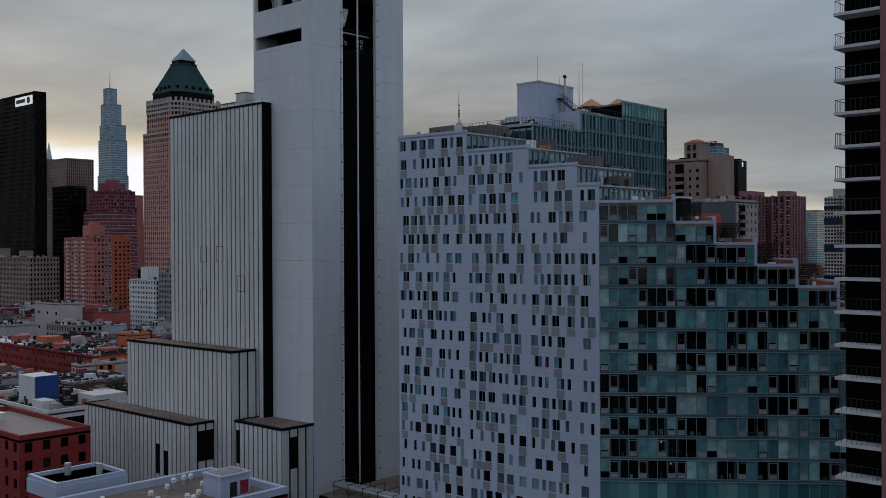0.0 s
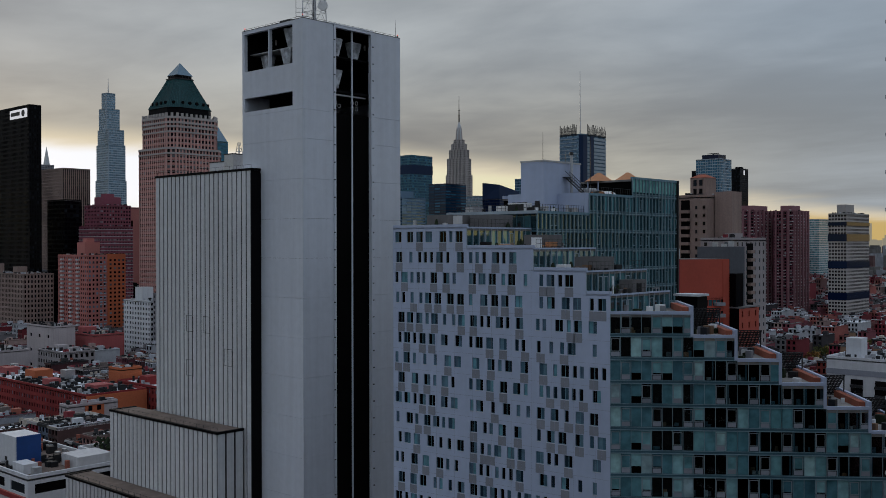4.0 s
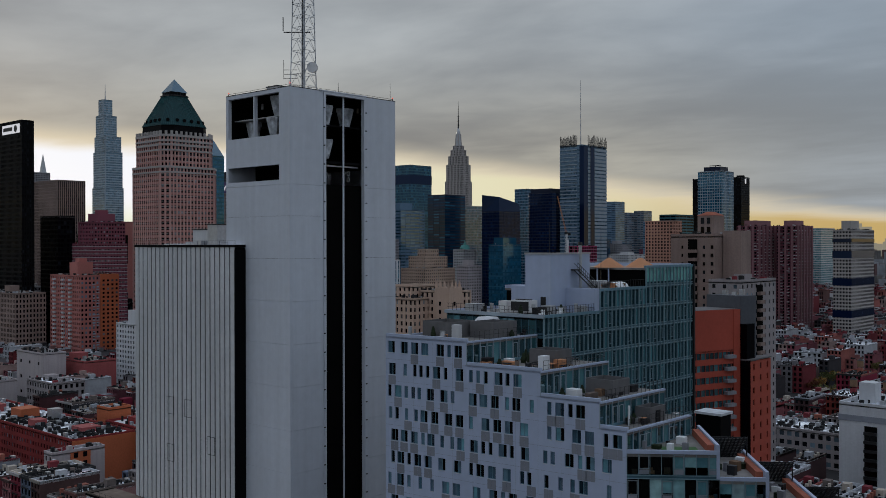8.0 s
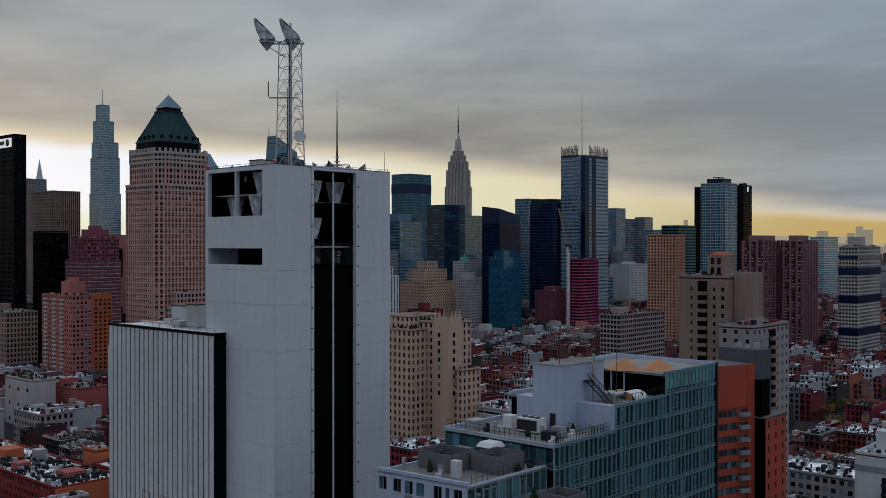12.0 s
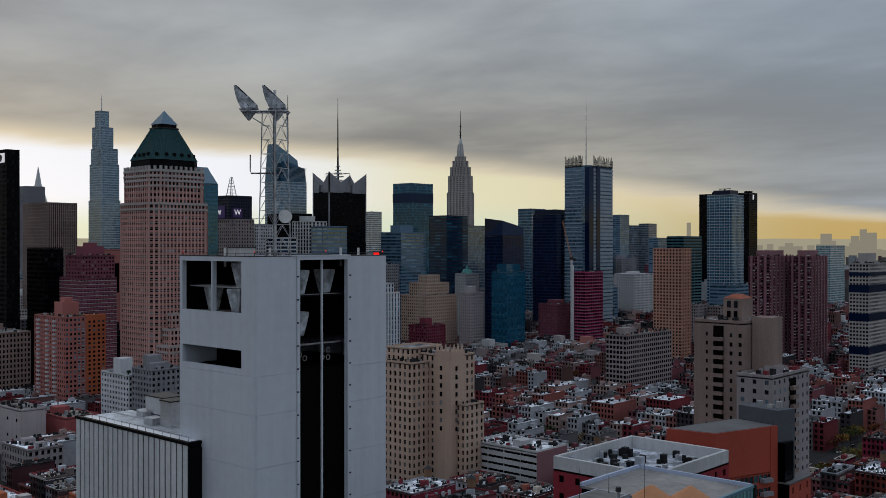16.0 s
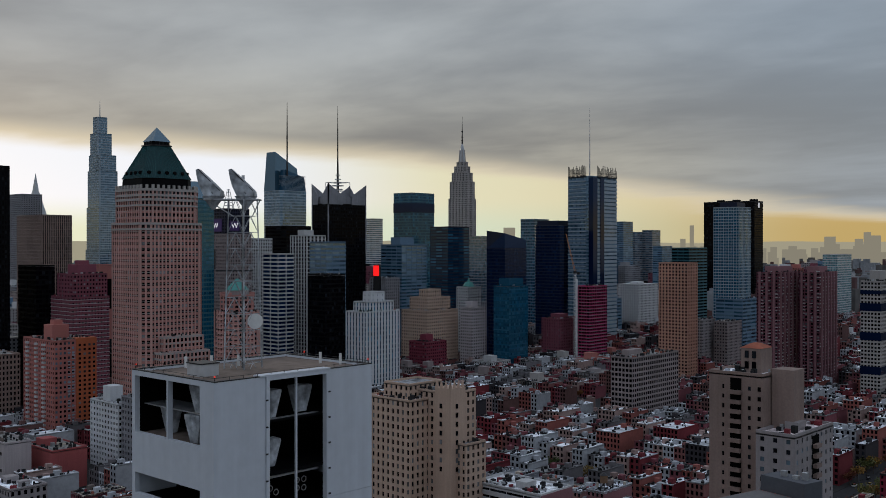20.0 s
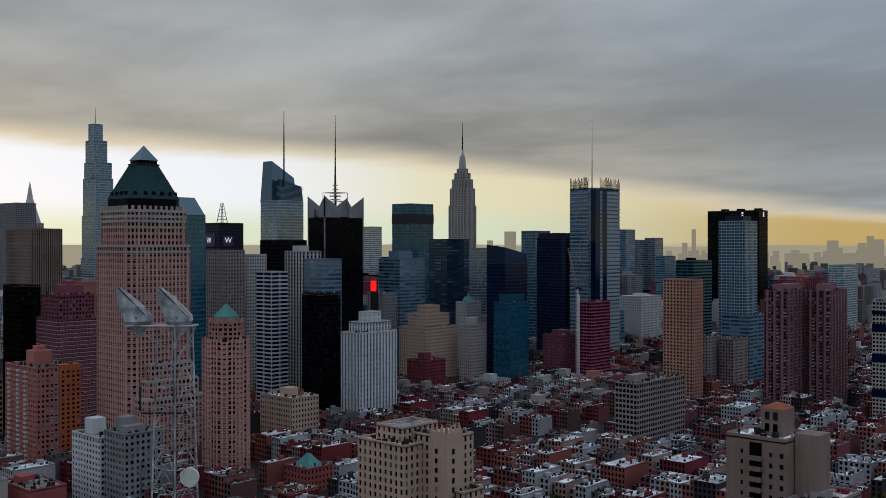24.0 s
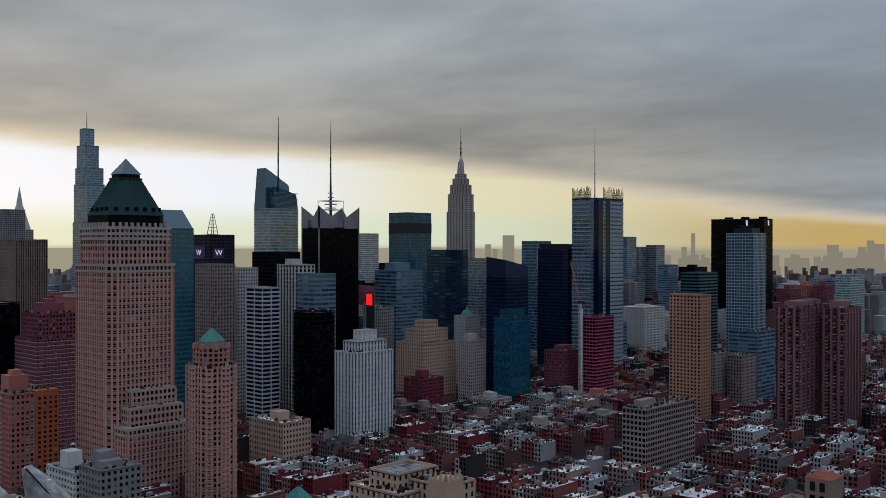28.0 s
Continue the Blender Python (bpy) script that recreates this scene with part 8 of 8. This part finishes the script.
def house(w, d, floors, seed, tank=False, escape=False, wide=False):
    """A walk-up row house, front at y = 0 facing -y, back at y = d; parts for walls, glazing, roof, cornice and roof clutter."""
    rnd = random.Random(seed)
    fh = 3.1
    h = floors * fh + 0.8
    root = thing("row_house", "brick row house with a flat pale roof and roof bulkhead", "house", "row houses")
    gw, gp = Geo(), Geo()
    n = max(2, round(w / 2.3))
    kw = dict(fx=0.52, fy=0.62, sill=0.22, deep=0.25)
    facade(gw, gp, (0, 0, 0), (1, 0, 0), w, h, n, floors, **kw)
    facade(gw, gp, (w, d, 0), (-1, 0, 0), w, h, n, floors, **kw)
    gw.quads([[(w, 0, 0), (w, d, 0), (w, d, h), (w, 0, h)], [(0, d, 0), (0, 0, 0), (0, 0, h), (0, d, h)]])
    part("wall", gw, M["house_wall"], root)
    part("glazing", gp, M["pane_dark"], root, kind="stuff")
    flat_roof(root, plan_box(0, w, 0, d), h - 0.5, M["coping"], M["roof_pale"], 0.6 + rnd.random() * 0.4, 0.35)
    part("cornice", Geo().box(-0.02, w + 0.02, -0.55, 0.0, h - 0.7, h + 0.15), M["cornice"], root)
    bx, by = rnd.uniform(0.5, max(0.6, w - 3.4)), rnd.uniform(d * 0.3, d * 0.6)
    part("bulkhead", Geo().box(bx, bx + 2.3, by, by + 3.0, h - 0.5, h + 1.9), M["coping"], root)
    g = Geo()
    for k in range(rnd.randint(2, 4)):
        cx, cy = rnd.choice((0.5, w - 0.5)), rnd.uniform(2, d - 2)
        g.box(cx - 0.35, cx + 0.35, cy - 0.6, cy + 0.6, h - 0.5, h + rnd.uniform(0.9, 1.8))
    part("chimney", g, M["coping"], root, kind="stuff")
    g = Geo()
    for k in range(rnd.randint(2, 5)):
        cx, cy, s = rnd.uniform(1, w - 1), rnd.uniform(1.5, d - 1.5), rnd.uniform(0.4, 0.9)
        g.box(cx - s, cx + s, cy - s * 0.8, cy + s * 0.8, h - 0.5, h - 0.5 + s * 1.4)
    part("roof_unit", g, M["metal"], root, kind="stuff")
    # low fittings scattered over the roof, and a shallower wing towards the yard
    g = Geo()
    for k in range(rnd.randint(18, 28) + int(w * 2)):
        cx, cy = rnd.uniform(0.6, w - 0.6), rnd.uniform(0.8, d - 0.8)
        sx, sy, sz = rnd.uniform(0.1, 0.5), rnd.uniform(0.1, 0.6), rnd.uniform(0.2, 1.3)
        if rnd.random() < 0.2:
            sx, sy, sz = (rnd.uniform(1.0, 2.6), 0.08, 0.25) if rnd.random() < 0.5 else (0.08, rnd.uniform(1.0, 3.0), 0.25)
        g.box(max(0.4, cx - sx), min(w - 0.4, cx + sx), cy - sy, cy + sy, h - 0.5, h - 0.5 + sz)
    part("roof_clutter", g, M["clutter_dark"], root, kind="stuff")
    ew, ed, eh = w * rnd.uniform(0.4, 0.7), rnd.uniform(2.5, 5.0), h - 3.1 * rnd.choice((1, 1, 2))
    ex = rnd.choice((0.0, w - ew))
    ewall, epane = Geo(), Geo()
    facade(ewall, epane, (ex + ew, d + ed, 0), (-1, 0, 0), ew, eh, max(1, round(ew / 2.4)), floors - 1, **kw)
    ewall.quads([[(ex + ew, d, 0), (ex + ew, d + ed, 0), (ex + ew, d + ed, eh), (ex + ew, d, eh)], [(ex, d + ed, 0), (ex, d, 0), (ex, d, eh), (ex, d + ed, eh)], [(ex, d, eh), (ex + ew, d, eh), (ex + ew, d + ed, eh), (ex, d + ed, eh)]])
    part("rear_wing", ewall, M["house_wall"], root)
    if escape:
        g = Geo()
        for k in range(1, floors):
            z = k * fh + 0.5
            g.box(w * 0.25, w * 0.75, -1.0, -0.05, z, z + 0.08).box(w * 0.25, w * 0.75, -1.0, -0.96, z + 0.9, z + 0.96)
            g.tube((w * 0.3, -0.5, z), (w * 0.68, -0.5, z + fh), 0.05, sides=4)
            for q in range(9):
                x = w * 0.25 + w * 0.5 * q / 8
                g.box(x - 0.02, x + 0.02, -1.0, -0.96, z, z + 0.95)
        part("fire_escape", g, M["metal_dark"], root)
    if tank:
        tx, ty = w * 0.5, d * 0.7
        leg = Geo()
        for dx, dy in ((-1.1, -1.1), (1.1, -1.1), (1.1, 1.1), (-1.1, 1.1)):
            leg.tube((tx + dx, ty + dy, h - 0.5), (tx + dx, ty + dy, h + 2.6), 0.1, sides=4)
        part("tank_stand", leg, M["metal_dark"], root)
        tk = part("water_tank", Geo().tube((tx, ty, h + 2.6), (tx, ty, h + 6.0), 1.75, 1.7, 14), M["wood"], root, "wooden rooftop water tank")
        part("tank_lid", Geo().tube((tx, ty, h + 6.0), (tx, ty, h + 7.2), 1.9, 0.1, 14), M["metal_dark"], tk)
    return root


VARIANTS = []
for i, (w, d, fl, tank, esc) in enumerate(((5.4, 17, 4, 0, 0), (5.6, 16, 3, 0, 0), (6.4, 20, 5, 0, 1), (7.2, 22, 5, 0, 1), (6.0, 19, 4, 0, 0), (7.8, 22, 5, 0, 1), (9.5, 24, 6, 1, 1), (13.2, 25, 6, 1, 1), (6.2, 18, 4, 0, 1), (11.0, 24, 3, 0, 0), (15.5, 25, 2, 0, 0), (5.3, 15, 4, 0, 0), (17.0, 26, 6, 1, 0), (6.3, 21, 5, 0, 0))):
    v = house(w, d, fl, 100 + i, bool(tank), bool(esc))
    VARIANTS.append((w, d, fl, v))


def place_houses():
    """Both sides of each street; the near stretch one by one, the rest as joined rows."""
    rnd = random.Random(9)
    used = set()
    far = {k: (Geo(), Geo(), Geo()) for k in range(9)}
    loose = Geo()
    count = 0
    yards = []
    rows = sorted(((ax, si) for ax in range(0, 5) for si in range(-3, 20)), key=lambda p: -0.676 * (AVENUES[p[0]] - 240) + 0.737 * (p[1] * 80.4))
    for ax, si in rows:
        if True:
            sy = STREETS[0] + si * 80.4
            x_hi, x_lo = AVENUES[ax] - 15, AVENUES[ax + 1] + 15
            for side in (0, 1):
                x = x_hi
                while x > x_lo + 5:
                    i = rnd.choices(range(len(VARIANTS)), (6, 5, 7, 5, 7, 4, 2, 1, 7, 1, 1, 6, 0.3, 7))[0]
                    w, d, fl, v = VARIANTS[i]
                    if x - w < x_lo:
                        break
                    y0 = sy + 10 if side == 0 else sy + 70 - d
                    # wedge of the plan that the flight overlooks
                    dx, dy = x - 110, y0 - 205
                    ahead, across = -0.676 * dx + 0.737 * dy, 0.737 * dx + 0.676 * dy
                    seen = ahead > 120 and abs(across) < 0.50 * ahead + 30
                    if seen and free(x - w, x, y0, y0 + d) and (ahead > 200):
                        near = ahead < 900 and count < 300
                        if near:
                            m = pose(x - w, y0, GROUND) if side == 0 else pose(x, y0 + d, GROUND, 0, 0, 180)
                            if i not in used:
                                used.add(i)
                                v.matrix_basis = m
                            else:
                                copy_thing(v, m)
                            count += 1
                        elif ahead < 1750:
                            k = rnd.choice((0, 1, 2, 3, 4, 5, 6, 6, 7, 8, 0, 2, 6, 8))
                            gw, gp, gr = far[k]
                            h = GROUND + fl * 3.1 + 0.8 + (rnd.uniform(0, 12) if ahead > 1100 else 0)
                            kw = dict(fx=0.55, fy=0.62, sill=0.22, deep=0.25)
                            n = max(2, round(w / 2.6))
                            facade(gw, gp, (x - w, y0, GROUND), (1, 0, 0), w, h - GROUND, n, max(2, fl), **kw)
                            gw.quads([[(x, y0, GROUND), (x, y0 + d, GROUND), (x, y0 + d, h), (x, y0, h)], [(x - w, y0 + d, GROUND), (x - w, y0, GROUND), (x - w, y0, h), (x - w, y0 + d, h)], [(x, y0 + d, GROUND), (x - w, y0 + d, GROUND), (x - w, y0 + d, h), (x, y0 + d, h)]])
                            gr.quads([[(x - w, y0, h - 0.3), (x, y0, h - 0.3), (x, y0 + d, h - 0.3), (x - w, y0 + d, h - 0.3)]])
                            bx, by = x - w + rnd.uniform(0.5, w * 0.5), y0 + rnd.uniform(3, d - 6)
                            gw.box(bx, bx + 2.6, by, by + 3.2, h - 0.3, h + 2.3)
                            for q in range(10):
                                bx, by, bs = x - rnd.uniform(0.6, w - 0.6), y0 + rnd.uniform(1, d - 2), rnd.uniform(0.3, 0.9)
                                loose.box(bx - bs * 0.6, bx + bs * 0.6, by - bs, by + bs, h - 0.35, h + rnd.uniform(0.3, 1.3))
                            for ra, rb, rc, rd in ((x - w, x, y0, y0 + 0.35), (x - 0.35, x, y0, y0 + d), (x - w, x, y0 + d - 0.35, y0 + d)):
                                (gw if rnd.random() < 0.6 else gr).box(ra, rb, rc, rd, h - 0.3, h + 0.45)
                    x -= w + (0.0 if rnd.random() < 0.93 else rnd.uniform(2, 9))
    walls = (("far_brick_red", (0.17, 0.026, 0.034)), ("far_brick_brown", (0.13, 0.065, 0.060)), ("far_cream", (0.33, 0.23, 0.21)), ("far_grey", (0.16, 0.15, 0.16)), ("far_rose", (0.27, 0.085, 0.072)), ("far_ochre", (0.22, 0.09, 0.085)), ("far_white", (0.38, 0.39, 0.42)), ("far_black", (0.04, 0.035, 0.04)), ("far_plum", (0.20, 0.06, 0.075)))
    roofs = ((0.64, 0.67, 0.72), (0.42, 0.44, 0.48), (0.74, 0.76, 0.80), (0.12, 0.12, 0.125), (0.58, 0.60, 0.65), (0.30, 0.31, 0.33), (0.70, 0.72, 0.76), (0.50, 0.52, 0.56), (0.20, 0.20, 0.20))
    for k, (gw, gp, gr) in far.items():
        if not gw.v:
            continue
        rt = thing("row_houses", "joined rows of low brick houses with flat roofs far down the streets", "houses", kind="stuff")
        part("wall", gw, surface(walls[k][0], walls[k][1], 0.88, 0.2, 0.5, 0.04, 0.1), rt, kind="stuff")
        part("glazing", gp, M["pane_dark"], rt, kind="stuff")
        part("roof", gr, surface("far_roof", roofs[k], 0.9, 0.6, 0.5, 0.12, 0.1), rt, kind="stuff")
    tagged(part("roof_clutter", loose, M["clutter_dark"]), "dark chimneys and vents on the far roofs", "roof fittings", kind="stuff")
    for i, (w, d, fl, v) in enumerate(VARIANTS):
        if i not in used:
            v.matrix_basis = pose(-420 + i * 20, 485, GROUND)
    return count


HOUSES = place_houses()

# ---- distance ----
def far_city():
    """Low blocks between the towers and the horizon, one joined mass in three tones."""
    rnd = random.Random(31)
    tones = (("hazy_stone", (0.13, 0.122, 0.118)), ("hazy_brick", (0.12, 0.065, 0.065)), ("hazy_grey", (0.28, 0.29, 0.31)))
    geos = [Geo() for _ in tones]
    for k in range(5600):
        ahead = 1500 + 3200 * rnd.random() ** 1.25
        across = rnd.uniform(-0.5, 0.5) * ahead
        x, y = 72 - 0.676 * ahead + 0.737 * across, 255 + 0.737 * ahead + 0.676 * across
        w, d = rnd.uniform(8, 30), rnd.uniform(8, 30)
        h = rnd.uniform(14, 40) if rnd.random() < 0.82 else rnd.uniform(40, 85)
        if free(x - w, x + w, y - d, y + d):
            geos[k % 3].box(x - w / 2, x + w / 2, y - d / 2, y + d / 2, GROUND, GROUND + h * 0.85)
    for (nm, c), g in zip(tones, geos):
        tagged(part("far_city", g, surface(nm, c, 0.9, 0.25, 0.08, 0.01, 0.0)), "low hazy city blocks reaching towards the horizon", "buildings", kind="stuff")


far_city()


# Self-lit flat colour: the air's haze is put into the glow, no lamp.
def haze_glow(name, c):
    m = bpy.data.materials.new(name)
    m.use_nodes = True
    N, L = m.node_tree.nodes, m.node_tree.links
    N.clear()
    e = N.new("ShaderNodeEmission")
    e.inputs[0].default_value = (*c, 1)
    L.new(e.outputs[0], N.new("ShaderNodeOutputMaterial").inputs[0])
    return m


def distant_skyline():
    """Backdrop: pale silhouettes of the far end of the island and the hills behind."""
    g = Geo()
    O = np.array((72.0, 255.0))
    H, R = np.array((-0.676, 0.737)), np.array((0.737, 0.676))

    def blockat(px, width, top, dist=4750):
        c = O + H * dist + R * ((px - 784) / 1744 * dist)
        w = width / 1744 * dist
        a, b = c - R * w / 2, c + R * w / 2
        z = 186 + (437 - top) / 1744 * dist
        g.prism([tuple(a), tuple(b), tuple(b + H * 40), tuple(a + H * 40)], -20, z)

    rnd = random.Random(77)
    for k in range(150):
        px = rnd.uniform(1080, 1620)
        blockat(px, rnd.uniform(3, 9), rnd.uniform(449, 472), rnd.uniform(4500, 4800))
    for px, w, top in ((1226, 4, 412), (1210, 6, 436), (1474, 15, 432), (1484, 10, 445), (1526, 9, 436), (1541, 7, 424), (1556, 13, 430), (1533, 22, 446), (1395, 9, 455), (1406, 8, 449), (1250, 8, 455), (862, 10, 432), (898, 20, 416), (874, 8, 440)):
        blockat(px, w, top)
    # Silhouettes and shore below glow in painted haze colours.
    tagged(part("backdrop", g, haze_glow("morning_haze_silhouette", (0.235, 0.215, 0.165))), "pale hazy skyline at the far end of the island", "backdrop", kind="structure")
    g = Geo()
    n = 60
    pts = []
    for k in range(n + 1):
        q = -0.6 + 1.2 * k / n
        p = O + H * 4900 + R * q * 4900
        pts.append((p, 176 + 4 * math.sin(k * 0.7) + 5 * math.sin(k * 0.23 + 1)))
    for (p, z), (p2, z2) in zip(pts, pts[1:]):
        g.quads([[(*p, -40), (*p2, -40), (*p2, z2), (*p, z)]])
    tagged(part("backdrop", g, haze_glow("far_shore_haze", (0.34, 0.31, 0.225))), "hazy far shore under the horizon", "backdrop", kind="structure")


distant_skyline()


# ---- trees, yards and traffic ----
LEAF = {}
for nm, c in (("green", ((0.05, 0.075, 0.02), (0.09, 0.10, 0.03), (0.12, 0.11, 0.03))), ("gold", ((0.20, 0.105, 0.022), (0.26, 0.15, 0.028), (0.13, 0.085, 0.025))), ("rust", ((0.20, 0.06, 0.02), (0.15, 0.05, 0.025), (0.22, 0.09, 0.03)))):
    LEAF[nm] = surface("leaves_" + nm, c[0], 0.8, 0.35, 2.5, 0.3, 0.0, tints=c)
M["bark"] = surface("bark", (0.06, 0.045, 0.035), 0.95, 0.2, 3.0, 0.3, 0.3)


def tree(seed, kind, h=9.0, r=3.4):
    rnd = random.Random(seed)
    root = thing("street_tree", "street tree with thinning %s autumn leaves" % kind, "tree", "street trees")
    g = Geo().tube((0, 0, 0), (0.1, 0.05, h * 0.45), 0.22, 0.14, 7)
    tips = []
    for k in range(7):
        a = 2 * math.pi * k / 7 + rnd.uniform(-0.3, 0.3)
        z0 = h * rnd.uniform(0.3, 0.45)
        tip = (r * 0.7 * math.cos(a), r * 0.7 * math.sin(a), h * rnd.uniform(0.6, 0.95))
        g.tube((0.07, 0.03, z0), tip, 0.1, 0.03, 5)
        tips.append(tip)
    part("trunk", g, M["bark"], root)
    g = Geo()
    for k in range(420):
        tx, ty, tz = rnd.choice(tips + [(0, 0, h * 0.8)])
        p = np.array((tx + rnd.gauss(0, r * 0.33), ty + rnd.gauss(0, r * 0.33), tz + rnd.gauss(0, h * 0.09)))
        s = rnd.uniform(0.18, 0.42)
        u = np.array([rnd.gauss(0, 1) for _ in range(3)])
        u /= np.linalg.norm(u)
        v = np.cross(u, (rnd.random(), rnd.random(), rnd.random() + 0.1))
        v /= np.linalg.norm(v)
        g.quads([[p - u * s - v * s, p + u * s - v * s, p + u * s + v * s, p - u * s + v * s]])
    part("crown", g, LEAF[kind], root)
    return root


TREES = [tree(1, "green"), tree(2, "gold", 10, 3.8), tree(3, "rust", 8, 3.0), tree(4, "green", 11, 4.2), tree(5, "gold", 8, 3.2)]


def plant_trees():
    rnd = random.Random(15)
    spots = []
    for k in range(46):
        spots.append((-80 + rnd.choice((-11, 11)) + rnd.uniform(-0.6, 0.6), 560 + k * 12.5))
    for k in range(34):
        spots.append((rnd.uniform(-48, -8), rnd.uniform(600, 665)))
    for k in range(70):
        si = rnd.randrange(0, 9)
        ax = rnd.choice((1, 2, 2, 2, 3))
        x = rnd.uniform(AVENUES[ax + 1] + 20, AVENUES[ax] - 20)
        y = STREETS[0] + si * 80.4 + rnd.choice((-6.8, 6.8, 40, 42))
        spots.append((x, y))
    done = set()
    for x, y in spots:
        if not free(x - 3, x + 3, y - 3, y + 3):
            continue
        i = rnd.randrange(len(TREES))
        m = pose(x, y, GROUND, 0, 0, rnd.uniform(0, 360))
        if i in done:
            copy_thing(TREES[i], m)
        else:
            done.add(i)
            TREES[i].matrix_basis = m


plant_trees()

M["car_paint"] = surface("car_paint", (0.1, 0.1, 0.1), 0.35, 0.05, 1.0, 0.3, 0.0, tints=((0.6, 0.6, 0.6), (0.02, 0.02, 0.022), (0.25, 0.26, 0.27), (0.05, 0.06, 0.09), (0.55, 0.36, 0.03), (0.3, 0.03, 0.03), (0.7, 0.7, 0.7)), shine=0.5)
M["rubber"] = surface("tyre_rubber", (0.02, 0.02, 0.02), 0.9, 0.1)


def car():
    root = thing("parked_car", "saloon car parked along the street", "car", "cars in the streets")
    g = Geo()
    g.prism(plan_box(-0.9, 0.9, -2.25, 2.25, 0.25), 0.3, 0.85, 0.98)
    part("body", g, M["car_paint"], root)
    part("cabin", Geo().prism(plan_box(-0.8, 0.8, -1.1, 1.5, 0.2), 0.85, 1.4, 0.8), M["pane_dark"], root)
    part("roof", Geo().prism(plan_box(-0.64, 0.64, -0.85, 1.2, 0.15), 1.4, 1.45), M["car_paint"], root)
    for x in (-0.9, 0.72):
        for y in (-1.4, 1.4):
            part("wheel", Geo().tube((x, y, 0.32), (x + 0.18, y, 0.32), 0.32, sides=10), M["rubber"], root)
    return root


def park_cars():
    base = car()
    rnd = random.Random(4)
    first = True
    for k in range(90):
        if k < 45:
            x, y, a = -80 + rnd.choice((-8.5, -3.2, 3.2, 8.5)), rnd.uniform(600, 1000), 0
        else:
            x, y, a = rnd.uniform(-330, -100), STREETS[0] + rnd.randrange(0, 7) * 80.4 + rnd.choice((-4.2, 4.2)), 90
        m = pose(x, y, GROUND, 0, 0, a + rnd.choice((0, 180)))
        if not free(x - 1, x + 1, y - 1, y + 1):
            continue
        if first:
            base.matrix_basis, first = m, False
        else:
            copy_thing(base, m)


park_cars()


# ---- pavements ----
def pavements():
    g = Geo()
    for ax in range(0, 5):
        for si in range(-3, 12):
            sy = STREETS[0] + si * 80.4
            g.box(AVENUES[ax + 1] + 11, AVENUES[ax] - 11, sy + 5.6, sy + 74.8, GROUND - 0.05, GROUND + 0.15)
    # Near-black concrete: the shade of the street gaps is put into its colour.
    tagged(part("pavement", g, surface("pavement_concrete", (0.024, 0.023, 0.024), 0.9, 0.25, 0.8, 0.05, 0.2)), "concrete pavements and yards raised above the kerbs, coloured near-black for street shade", "pavement", kind="structure")


pavements()
